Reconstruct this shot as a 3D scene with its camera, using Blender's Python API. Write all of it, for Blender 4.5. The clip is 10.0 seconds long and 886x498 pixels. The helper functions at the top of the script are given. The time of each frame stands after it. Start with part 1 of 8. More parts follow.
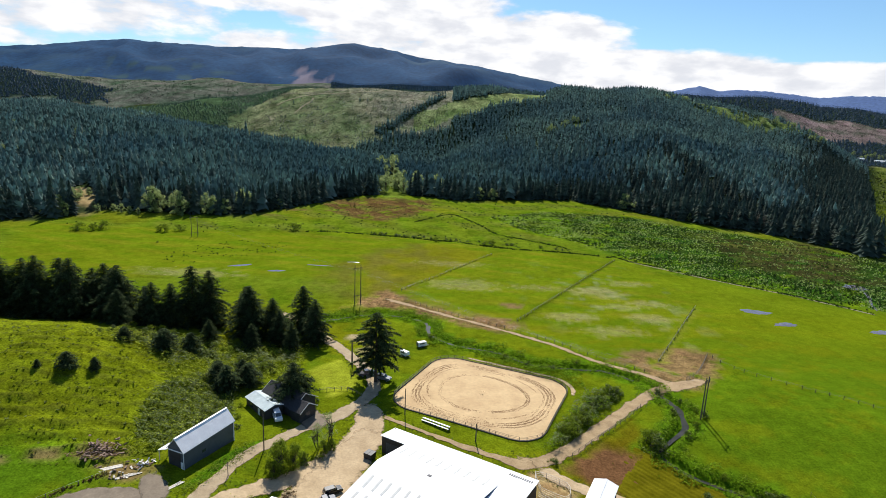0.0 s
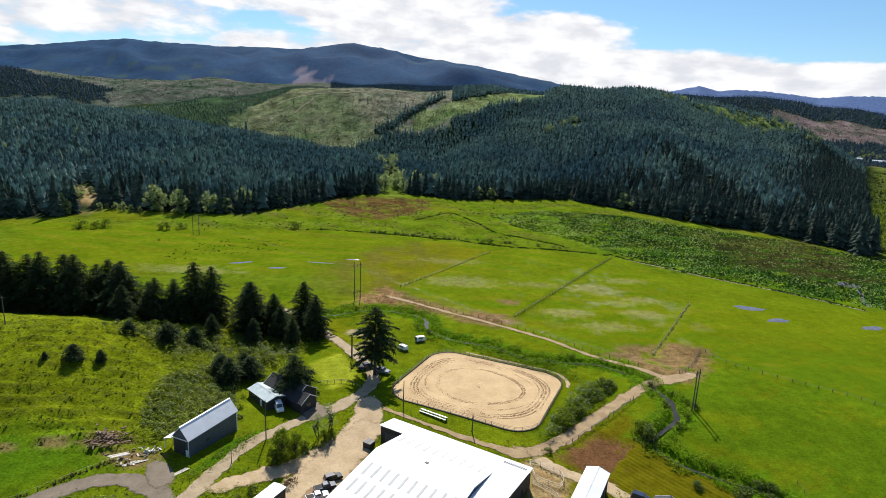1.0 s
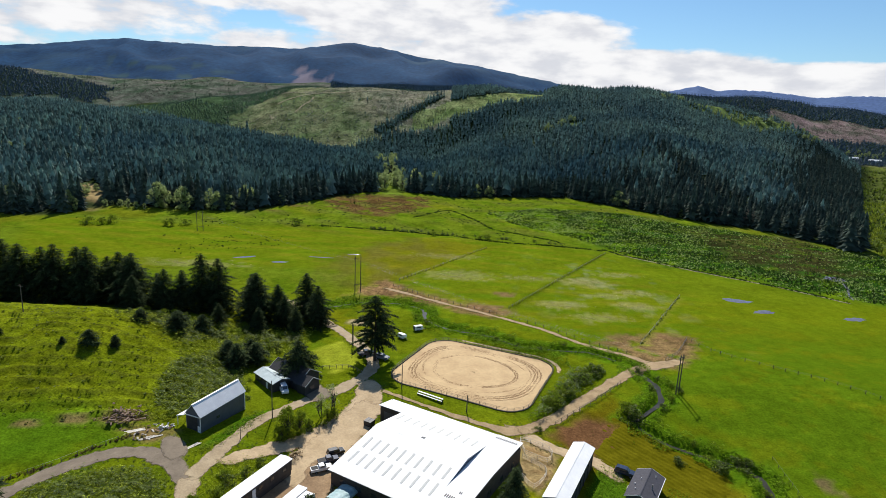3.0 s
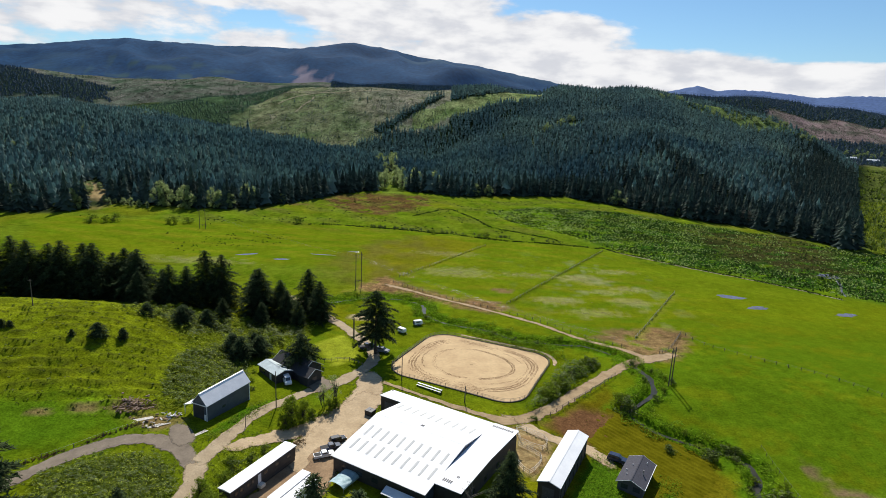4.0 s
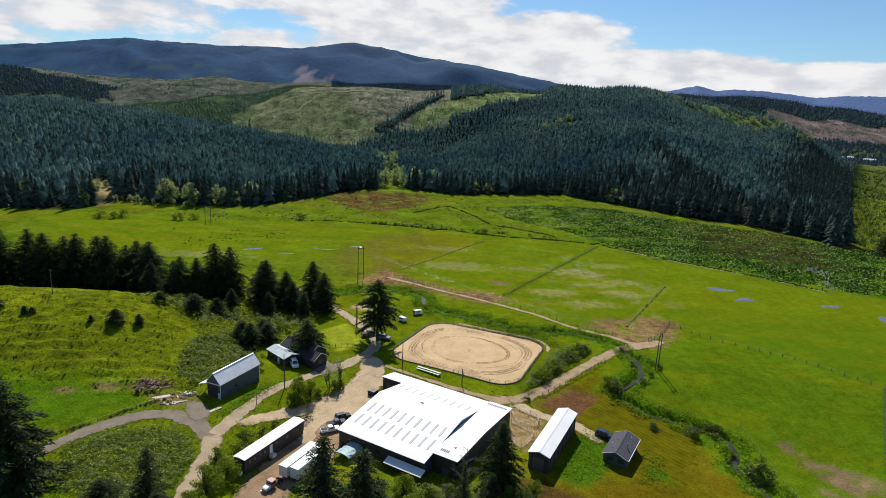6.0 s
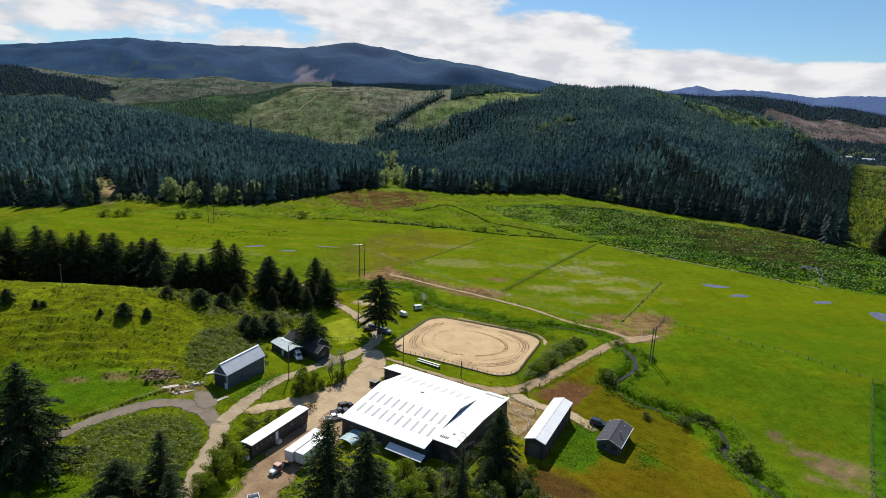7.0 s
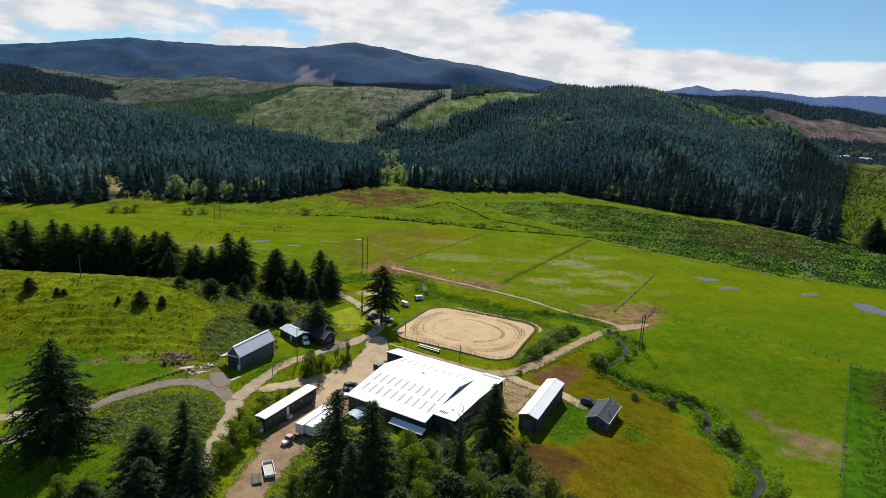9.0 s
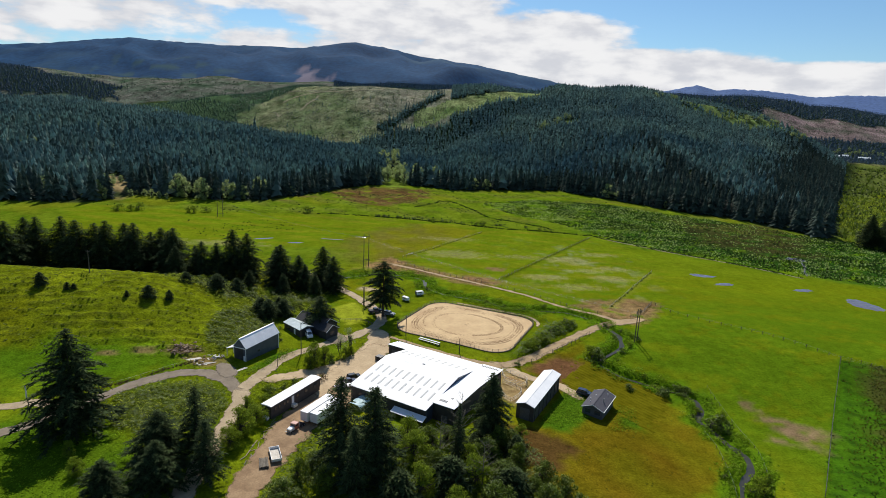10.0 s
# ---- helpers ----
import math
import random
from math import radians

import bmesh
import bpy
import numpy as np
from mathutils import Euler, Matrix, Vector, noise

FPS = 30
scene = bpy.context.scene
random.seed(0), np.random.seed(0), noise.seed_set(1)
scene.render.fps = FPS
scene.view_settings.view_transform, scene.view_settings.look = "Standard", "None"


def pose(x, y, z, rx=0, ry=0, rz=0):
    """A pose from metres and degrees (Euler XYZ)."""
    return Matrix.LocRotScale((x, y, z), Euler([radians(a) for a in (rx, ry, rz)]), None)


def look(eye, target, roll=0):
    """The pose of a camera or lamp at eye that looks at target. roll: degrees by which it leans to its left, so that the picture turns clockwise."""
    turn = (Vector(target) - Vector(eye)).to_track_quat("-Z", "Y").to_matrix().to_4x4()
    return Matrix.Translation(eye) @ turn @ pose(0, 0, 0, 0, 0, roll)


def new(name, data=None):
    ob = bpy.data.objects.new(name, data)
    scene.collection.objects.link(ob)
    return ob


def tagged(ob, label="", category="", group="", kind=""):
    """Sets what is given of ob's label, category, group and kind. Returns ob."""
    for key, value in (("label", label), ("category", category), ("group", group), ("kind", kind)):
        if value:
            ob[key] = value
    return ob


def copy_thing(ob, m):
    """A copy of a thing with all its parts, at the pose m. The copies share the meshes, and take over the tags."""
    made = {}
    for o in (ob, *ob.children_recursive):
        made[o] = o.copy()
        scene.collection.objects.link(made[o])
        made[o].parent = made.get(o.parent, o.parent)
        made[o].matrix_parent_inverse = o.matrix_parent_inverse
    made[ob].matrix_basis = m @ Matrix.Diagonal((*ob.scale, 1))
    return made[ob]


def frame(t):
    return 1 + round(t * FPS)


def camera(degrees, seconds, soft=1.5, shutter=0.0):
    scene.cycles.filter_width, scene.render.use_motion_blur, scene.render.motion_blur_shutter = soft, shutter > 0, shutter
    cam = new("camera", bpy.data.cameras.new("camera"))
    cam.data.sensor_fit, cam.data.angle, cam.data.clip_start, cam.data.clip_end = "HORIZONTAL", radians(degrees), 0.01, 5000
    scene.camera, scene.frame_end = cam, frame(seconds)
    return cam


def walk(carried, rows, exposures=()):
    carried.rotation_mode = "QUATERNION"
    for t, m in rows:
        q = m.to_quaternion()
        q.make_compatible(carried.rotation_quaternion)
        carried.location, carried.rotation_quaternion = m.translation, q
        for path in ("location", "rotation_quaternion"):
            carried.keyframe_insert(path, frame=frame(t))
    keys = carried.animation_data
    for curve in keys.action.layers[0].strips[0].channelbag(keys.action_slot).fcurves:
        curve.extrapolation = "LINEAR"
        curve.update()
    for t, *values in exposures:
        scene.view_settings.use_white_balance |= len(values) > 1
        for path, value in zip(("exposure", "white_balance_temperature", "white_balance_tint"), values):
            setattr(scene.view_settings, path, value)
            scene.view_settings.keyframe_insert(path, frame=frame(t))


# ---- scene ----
# ---- camera ----
cam = camera(75.0, 10.0, soft=0.45)
# seconds, place in metres, yaw, pitch, roll in degrees
ROWS = [
    (0.0, 0.000, 0.000, 76.800, 0.044, -12.894, 2.548),
    (0.5, 0.339, -1.961, 76.660, 0.028, -12.900, 2.562),
    (1.0, 0.651, -3.999, 76.526, 0.014, -12.907, 2.575),
    (1.5, 0.936, -6.109, 76.396, 0.002, -12.913, 2.587),
    (2.0, 1.197, -8.286, 76.271, -0.009, -12.919, 2.599),
    (2.5, 1.435, -10.524, 76.149, -0.018, -12.925, 2.609),
    (3.0, 1.652, -12.817, 76.030, -0.025, -12.931, 2.619),
    (3.5, 1.849, -15.162, 75.912, -0.031, -12.937, 2.628),
    (4.0, 2.028, -17.551, 75.796, -0.034, -12.943, 2.636),
    (4.5, 2.190, -19.981, 75.680, -0.036, -12.949, 2.644),
    (5.0, 2.338, -22.444, 75.563, -0.036, -12.955, 2.650),
    (5.5, 2.472, -24.938, 75.445, -0.034, -12.962, 2.656),
    (6.0, 2.595, -27.455, 75.326, -0.030, -12.968, 2.661),
    (6.5, 2.707, -29.990, 75.203, -0.025, -12.974, 2.665),
    (7.0, 2.811, -32.539, 75.078, -0.018, -12.980, 2.669),
    (7.5, 2.908, -35.096, 74.948, -0.009, -12.986, 2.671),
    (8.0, 3.000, -37.655, 74.813, 0.002, -12.992, 2.673),
    (8.5, 3.089, -40.212, 74.672, 0.015, -12.998, 2.674),
    (9.0, 3.175, -42.760, 74.525, 0.029, -13.004, 2.674),
    (9.5, 3.260, -45.295, 74.370, 0.045, -13.010, 2.674),
    (10.0, 3.347, -47.812, 74.208, 0.063, -13.016, 2.672),
]
walk(cam, [(t, pose(x, y, z, 0, 0, yaw) @ pose(0, 0, 0, 90 + pitch) @ pose(0, 0, 0, 0, 0, roll)) for t, x, y, z, yaw, pitch, roll in ROWS],
     exposures=[(0.0, 0.30), (2.5, 0.17), (5.0, 0.06), (10.0, 0.02)])

# ---- world, sun ----
SUN_EL, SUN_AZ = 46.0, -6.0          # height over the horizon; turn from +y, to the right
world = bpy.data.worlds.new("sky")
scene.world = world
world.use_nodes = True


# cloud banks over the hills: bearing, height (sine), half-width, half-height, density
BANKS = [(-0.62, .130, .30, .050, .32), (-0.33, .160, .14, .018, .32), (-.10, .165, .22, .055, .36), (-.17, .105, .24, .024, .28), (.08, .118, .24, .052, .38),
         (.25, .084, .25, .036, .42), (.55, .072, .45, .026, .40), (.19, .150, .09, .008, .22), (-.62, .085, .40, .020, .24)]


def build_sky():
    nt = world.node_tree
    nt.nodes.clear()
    n = nt.nodes.new

    def put(a, b):
        if isinstance(a, (int, float)):
            b.default_value = a
        else:
            nt.links.new(a, b)

    def calc(op, a, b=0.0, c=0.0):
        m = n("ShaderNodeMath")
        m.operation = op
        for k, v in enumerate((a, b, c)):
            put(v, m.inputs[k])
        return m.outputs[0]

    def span(v, lo, hi, to0=0.0, to1=1.0):
        m = n("ShaderNodeMapRange")
        m.interpolation_type = "SMOOTHSTEP"
        for k, q in enumerate((v, lo, hi, to0, to1)):
            put(q, m.inputs[k])
        return m.outputs[0]

    def fractal(scale, detail, rough, vec):
        t = n("ShaderNodeTexNoise")
        t.inputs["Scale"].default_value, t.inputs["Detail"].default_value, t.inputs["Roughness"].default_value = scale, detail, rough
        nt.links.new(vec, t.inputs["Vector"])
        return t.outputs["Fac"]

    out, bg, sky = n("ShaderNodeOutputWorld"), n("ShaderNodeBackground"), n("ShaderNodeTexSky")
    sky.sky_type, sky.sun_disc = "NISHITA", False
    sky.sun_elevation, sky.sun_rotation = radians(SUN_EL), radians(SUN_AZ)
    sky.air_density, sky.dust_density, sky.ozone_density = 1.0, 0.2, 3.0
    co, sep = n("ShaderNodeTexCoord"), n("ShaderNodeSeparateXYZ")
    nt.links.new(co.outputs["Generated"], sep.inputs[0])
    bearing, rise = calc("ARCTAN2", sep.outputs["X"], sep.outputs["Y"]), sep.outputs["Z"]
    # billows: wider than tall towards the horizon
    flat = n("ShaderNodeCombineXYZ")
    put(bearing, flat.inputs[0])
    put(calc("MULTIPLY", rise, 2.6), flat.inputs[1])
    vec = flat.outputs[0]
    puff, wisp, fold = fractal(7.5, 10, .56, vec), fractal(24.0, 8, .60, vec), fractal(15.0, 6, .5, vec)
    density = calc("MULTIPLY_ADD", wisp, .16, calc("MULTIPLY", puff, .62))
    body = None
    for az, el, w, h, k in BANKS:
        q = calc("ADD", calc("POWER", calc("ABSOLUTE", calc("MULTIPLY", calc("SUBTRACT", bearing, az), 1 / w)), 2.2), calc("POWER", calc("ABSOLUTE", calc("MULTIPLY", calc("SUBTRACT", rise, el), 1 / h)), 2.2))
        hump = span(q, 1.9, 0.0, 0.0, k)
        body = hump if body is None else calc("MAXIMUM", body, hump)
    # broken cloud over the rest of the sky
    away = span(calc("ABSOLUTE", bearing), .75, 1.2, 0.0, .14)
    high = span(rise, .22, .40, 0.0, .10)
    density = calc("ADD", calc("ADD", density, body), calc("MAXIMUM", away, high))
    cover_ = span(density, .55, .69)
    shade = span(calc("ADD", calc("MULTIPLY", fold, .7), calc("MULTIPLY", density, .28)), .42, .66)
    tone = n("ShaderNodeMix"); tone.data_type = "RGBA"
    put(shade, tone.inputs["Factor"])
    tone.inputs["A"].default_value, tone.inputs["B"].default_value = (CLOUD * .78, CLOUD * .80, CLOUD * .86, 1), (CLOUD * 1.06, CLOUD * 1.06, CLOUD * 1.07, 1)
    blue = n("ShaderNodeMix"); blue.data_type, blue.blend_type = "RGBA", "MULTIPLY"
    blue.inputs["Factor"].default_value = 1
    nt.links.new(sky.outputs[0], blue.inputs["A"]); blue.inputs["B"].default_value = (0.92, 1.16, 1.30, 1)
    mix = n("ShaderNodeMix"); mix.data_type = "RGBA"
    put(cover_, mix.inputs["Factor"])
    nt.links.new(blue.outputs["Result"], mix.inputs["A"]); nt.links.new(tone.outputs["Result"], mix.inputs["B"])
    nt.links.new(mix.outputs["Result"], bg.inputs[0])
    bg.inputs[1].default_value = SKY_STRENGTH
    nt.links.new(bg.outputs[0], out.inputs[0])


SKY_STRENGTH, CLOUD = 0.075, 10.9
build_sky()
sun_data = bpy.data.lights.new("sun", "SUN")
sun_data.energy, sun_data.angle, sun_data.color = 5.0, radians(0.53), (1.0, 0.95, 0.86)
sun = new("sun", sun_data)
sun.matrix_world = look((0, 0, 300), Vector((0, 0, 300)) - Vector((math.sin(radians(SUN_AZ)) * math.cos(radians(SUN_EL)), math.cos(radians(SUN_AZ)) * math.cos(radians(SUN_EL)), math.sin(radians(SUN_EL)))))


# ---- materials ----
def material(name, dark, light, scale=1.0, rough=0.8, metal=0.0, bump=0.0, detail=6, fine=0.0, spec=0.5, lo=0.32, hi=0.68, island=0.0, objrand=0.0, through_light=0.0):
    """A surface that varies between two colours with noise of that size (per metre), with a second, finer grain."""
    m = bpy.data.materials.new(name)
    m.use_nodes = True
    nt = m.node_tree
    b = nt.nodes["Principled BSDF"]
    n = nt.nodes.new
    co = n("ShaderNodeTexCoord")
    tex = n("ShaderNodeTexNoise")
    tex.inputs["Scale"].default_value, tex.inputs["Detail"].default_value, tex.inputs["Roughness"].default_value = scale, detail, 0.62
    nt.links.new(co.outputs["Object"], tex.inputs["Vector"])
    ramp = n("ShaderNodeValToRGB")
    ramp.color_ramp.elements[0].position, ramp.color_ramp.elements[1].position = lo, hi
    ramp.color_ramp.elements[0].color, ramp.color_ramp.elements[1].color = (*dark, 1), (*light, 1)
    nt.links.new(tex.outputs["Fac"], ramp.inputs[0])
    colour = ramp.outputs[0]
    for amount, kind in ((island, "island"), (objrand, "object"), (fine, "fine")):
        if not amount:
            continue
        if kind == "island":
            src = n("ShaderNodeNewGeometry").outputs["Random Per Island"]
        elif kind == "object":
            src = n("ShaderNodeObjectInfo").outputs["Random"]
        else:
            f = n("ShaderNodeTexNoise")
            f.inputs["Scale"].default_value, f.inputs["Detail"].default_value = scale * 9, 4
            nt.links.new(co.outputs["Object"], f.inputs["Vector"])
            src = f.outputs["Fac"]
        rng = n("ShaderNodeMapRange")
        for k, v in ((1, 0.25 if kind == "fine" else 0), (2, 0.75 if kind == "fine" else 1), (3, 1 - amount), (4, 1 + amount)):
            rng.inputs[k].default_value = v
        nt.links.new(src, rng.inputs[0])
        mul = n("ShaderNodeMix"); mul.data_type, mul.blend_type = "RGBA", "MULTIPLY"
        mul.inputs["Factor"].default_value = 1
        nt.links.new(colour, mul.inputs["A"]); nt.links.new(rng.outputs[0], mul.inputs["B"])
        colour = mul.outputs["Result"]
    nt.links.new(colour, b.inputs["Base Color"])
    b.inputs["Roughness"].default_value, b.inputs["Metallic"].default_value = rough, metal
    b.inputs["Specular IOR Level"].default_value = spec
    if bump:
        bp = n("ShaderNodeBump")
        bp.inputs["Strength"].default_value, bp.inputs["Distance"].default_value = 0.8, bump
        nt.links.new(tex.outputs["Fac"], bp.inputs["Height"])
        nt.links.new(bp.outputs[0], b.inputs["Normal"])
    if through_light:
        tl, add = n("ShaderNodeBsdfTranslucent"), n("ShaderNodeMixShader")
        nt.links.new(colour, tl.inputs[0])
        add.inputs[0].default_value = through_light
        nt.links.new(b.outputs[0], add.inputs[1]); nt.links.new(tl.outputs[0], add.inputs[2])
        nt.links.new(add.outputs[0], nt.nodes["Material Output"].inputs[0])
    return m


M = dict(
    white_roof=material("white_metal_roof", (0.74, 0.75, 0.76), (0.86, 0.86, 0.86), 0.35, 0.6, 0, 0.0, fine=0.03, spec=0.3),
    silver_roof=material("silver_metal_roof", (0.68, 0.69, 0.72), (0.79, 0.80, 0.82), 0.5, 0.42, 0.0, fine=0.05, spec=0.6),
    green_roof=material("pale_green_metal_roof", (0.38, 0.46, 0.46), (0.55, 0.62, 0.62), 0.6, 0.5, 0.0, fine=0.06),
    skylight=material("skylight_sheet", (0.53, 0.53, 0.51), (0.61, 0.61, 0.59), 1.2, 0.9, fine=0.05, spec=0.05),
    vent=material("dark_vent", (0.06, 0.06, 0.065), (0.11, 0.11, 0.12), 3, 0.6),
    navy=material("navy_metal_wall", (0.045, 0.06, 0.085), (0.075, 0.095, 0.13), 0.6, 0.5, 0.0, fine=0.08),
    brown_wall=material("dark_brown_wall", (0.035, 0.03, 0.028), (0.06, 0.052, 0.046), 0.8, 0.7, fine=0.1),
    grey_wall=material("grey_siding", (0.055, 0.057, 0.068), (0.085, 0.088, 0.10), 0.7, 0.7, fine=0.06),
    black_wall=material("black_wall", (0.02, 0.02, 0.022), (0.04, 0.04, 0.042), 0.8, 0.7),
    black_shingle=material("black_shingle", (0.018, 0.018, 0.02), (0.035, 0.035, 0.04), 2.2, 0.85, fine=0.2),
    shingle=material("dark_grey_shingle", (0.034, 0.034, 0.044), (0.062, 0.060, 0.078), 2.2, 0.85, fine=0.2),
    white_trim=material("white_trim", (0.7, 0.7, 0.7), (0.82, 0.82, 0.82), 1.5, 0.5, fine=0.04),
    glass=material("dark_window_glass", (0.02, 0.025, 0.03), (0.05, 0.06, 0.07), 0.5, 0.08, 0.0, spec=0.8),
    blue_glass=material("blue_clerestory_glass", (0.02, 0.035, 0.075), (0.045, 0.07, 0.13), 0.5, 0.12, spec=0.6),
    rubber=material("black_rubber", (0.015, 0.015, 0.015), (0.03, 0.03, 0.03), 5, 0.8),
    steel=material("galvanised_steel", (0.3, 0.31, 0.32), (0.45, 0.46, 0.47), 3, 0.4, 0.6),
    pole=material("weathered_pole_wood", (0.07, 0.055, 0.045), (0.15, 0.125, 0.1), 1.5, 0.9, fine=0.15),
    post=material("grey_fence_post", (0.1, 0.085, 0.065), (0.22, 0.19, 0.15), 2.5, 0.9, fine=0.15, objrand=0.25),
    board=material("pale_lumber", (0.5, 0.45, 0.38), (0.72, 0.68, 0.6), 2.5, 0.8, fine=0.15, objrand=0.2),
    white_paint=material("white_paint", (0.68, 0.69, 0.70), (0.82, 0.82, 0.82), 0.8, 0.35, fine=0.05),
    red_paint=material("faded_red_paint", (0.30, 0.10, 0.07), (0.42, 0.16, 0.11), 1.5, 0.4, fine=0.08),
    black_paint=material("black_car_paint", (0.012, 0.013, 0.016), (0.03, 0.032, 0.038), 1.2, 0.22),
    grey_paint=material("grey_car_paint", (0.16, 0.17, 0.18), (0.24, 0.25, 0.26), 1.2, 0.25),
    blue_paint=material("dark_blue_car_paint", (0.02, 0.03, 0.06), (0.04, 0.055, 0.1), 1.2, 0.22),
    teal=material("faded_teal_tarp", (0.20, 0.34, 0.36), (0.42, 0.56, 0.58), 0.9, 0.6, bump=0.05, fine=0.12),
    rust=material("rusty_scrap", (0.12, 0.07, 0.045), (0.3, 0.2, 0.14), 2.5, 0.8, fine=0.2, objrand=0.3),
    sand=material("arena_sand", (0.46, 0.31, 0.158), (0.60, 0.43, 0.228), 0.12, 0.95, bump=0.05, fine=0.09),
    hoof=material("churned_damp_sand", (0.17, 0.085, 0.034), (0.27, 0.155, 0.07), 0.8, 0.95, island=0.25),
    gravel=material("pale_gravel", (0.37, 0.265, 0.15), (0.52, 0.39, 0.235), 0.22, 0.95, bump=0.03, fine=0.16),
    asphalt=material("old_grey_asphalt", (0.140, 0.108, 0.074), (0.225, 0.178, 0.125), 0.25, 0.9, bump=0.02, fine=0.14),
    dirt=material("tan_dirt_track", (0.26, 0.175, 0.088), (0.41, 0.295, 0.160), 0.3, 0.95, bump=0.05, fine=0.18),
    yard=material("brown_truck_yard", (0.19, 0.115, 0.058), (0.33, 0.22, 0.12), 0.3, 0.95, bump=0.06, fine=0.2),
    lane=material("grey_gravel_lane", (0.295, 0.220, 0.130), (0.43, 0.335, 0.210), 0.3, 0.95, bump=0.03, fine=0.16),
    water=material("creek_water", (0.030, 0.030, 0.024), (0.055, 0.052, 0.04), 0.3, 0.3, spec=0.15),
    # the lilac base colour stands for sky mirrored in the muddy water
    puddle=material("shallow_sky_tinted_puddle", (0.10, 0.092, 0.11), (0.16, 0.145, 0.16), 0.4, 0.22, spec=0.2),
    bark=material("conifer_bark", (0.03, 0.024, 0.02), (0.07, 0.055, 0.045), 3, 0.95, bump=0.05),
    needles=material("dark_conifer_needles", (0.020, 0.034, 0.014), (0.072, 0.098, 0.036), 0.5, 0.9, island=0.65, spec=0.05, through_light=0.10),
    # hill conifers: bluish haze is mixed into the base colours
    forest=material("hazed_forest_conifers", (0.114, 0.192, 0.200), (0.240, 0.325, 0.265), 0.012, 0.8, island=0.6, spec=0.15, fine=0.25, through_light=0.5),
    # front-row conifers: a darker copy that carries their shaded side
    forest_edge=material("shaded_edge_conifers", (0.034, 0.056, 0.046), (0.082, 0.114, 0.084), 0.02, 0.85, island=0.5, spec=0.15, fine=0.3, through_light=0.25),
    # woods farther back, bluer again for the haze
    forest_far=material("hazed_far_conifers", (0.044, 0.072, 0.094), (0.068, 0.102, 0.120), 0.008, 0.85, island=0.3, spec=0.2),
    leaf=material("fresh_leaves", (0.11, 0.165, 0.008), (0.28, 0.36, 0.035), 0.4, 0.75, island=0.5, spec=0.1, through_light=0.52),
    leaf_pale=material("pale_spring_leaves", (0.25, 0.32, 0.11), (0.43, 0.50, 0.22), 0.3, 0.75, island=0.35, spec=0.15, through_light=0.55),
    leaf_dark=material("dark_shrub_leaves", (0.055, 0.092, 0.007), (0.165, 0.22, 0.020), 0.4, 0.6, island=0.5, spec=0.3, through_light=0.3),
    # clump-sized noise puts lit tops and shaded gaps into the bramble colour
    bramble=material("bramble_leaves", (0.10, 0.145, 0.008), (0.40, 0.46, 0.055), 0.9, 0.85, lo=0.38, hi=0.62, island=0.45, spec=0.03, through_light=0.4),
    reed=material("rush_tufts", (0.014, 0.036, 0.006), (0.034, 0.074, 0.010), 0.03, 0.8, island=0.4, spec=0.1, through_light=0.35),
    dry_brush=material("dry_brown_brush", (0.10, 0.06, 0.022), (0.19, 0.12, 0.05), 0.05, 0.9, island=0.35, spec=0.2),
    regrowth=material("young_plantation", (0.060, 0.112, 0.054), (0.10, 0.155, 0.07), 0.01, 0.85, island=0.35, spec=0.2),
    tuft_dark=material("dark_tussock_grass", (0.085, 0.105, 0.008), (0.15, 0.165, 0.02), 0.05, 0.85, island=0.4, spec=0.1, through_light=0.5),
    stubble=material("dry_mown_grass", (0.082, 0.076, 0.003), (0.140, 0.126, 0.006), 0.35, 1.0, fine=0.22, spec=0.0),
    slash=material("pale_logging_slash", (0.26, 0.225, 0.165), (0.56, 0.52, 0.43), 0.05, 0.9, island=0.4, spec=0.2),
    # pale rushes, lifted further towards the glint of sunlit blades
    rush_pale=material("sun_coloured_rush_clumps", (0.22, 0.32, 0.06), (0.46, 0.54, 0.22), 0.08, 0.8, island=0.4, spec=0.1, through_light=0.45),
    weed=material("creek_bank_weeds", (0.110, 0.200, 0.006), (0.24, 0.37, 0.022), 0.2, 0.85, island=0.5, spec=0.05, through_light=0.5),
    straw=material("bleached_grass", (0.34, 0.31, 0.12), (0.55, 0.50, 0.24), 0.2, 0.9, island=0.3, spec=0.05, through_light=0.3),
    slash_path=material("pale_worn_path", (0.13, 0.115, 0.05), (0.26, 0.23, 0.12), 0.3, 0.95, fine=0.2),
    twig=material("bare_twigs", (0.12, 0.10, 0.075), (0.22, 0.19, 0.14), 0.5, 0.9),
    tuft=material("long_grass_tufts", (0.06, 0.09, 0.012), (0.14, 0.17, 0.03), 0.06, 0.8, island=0.3, spec=0.2, through_light=0.2),
)


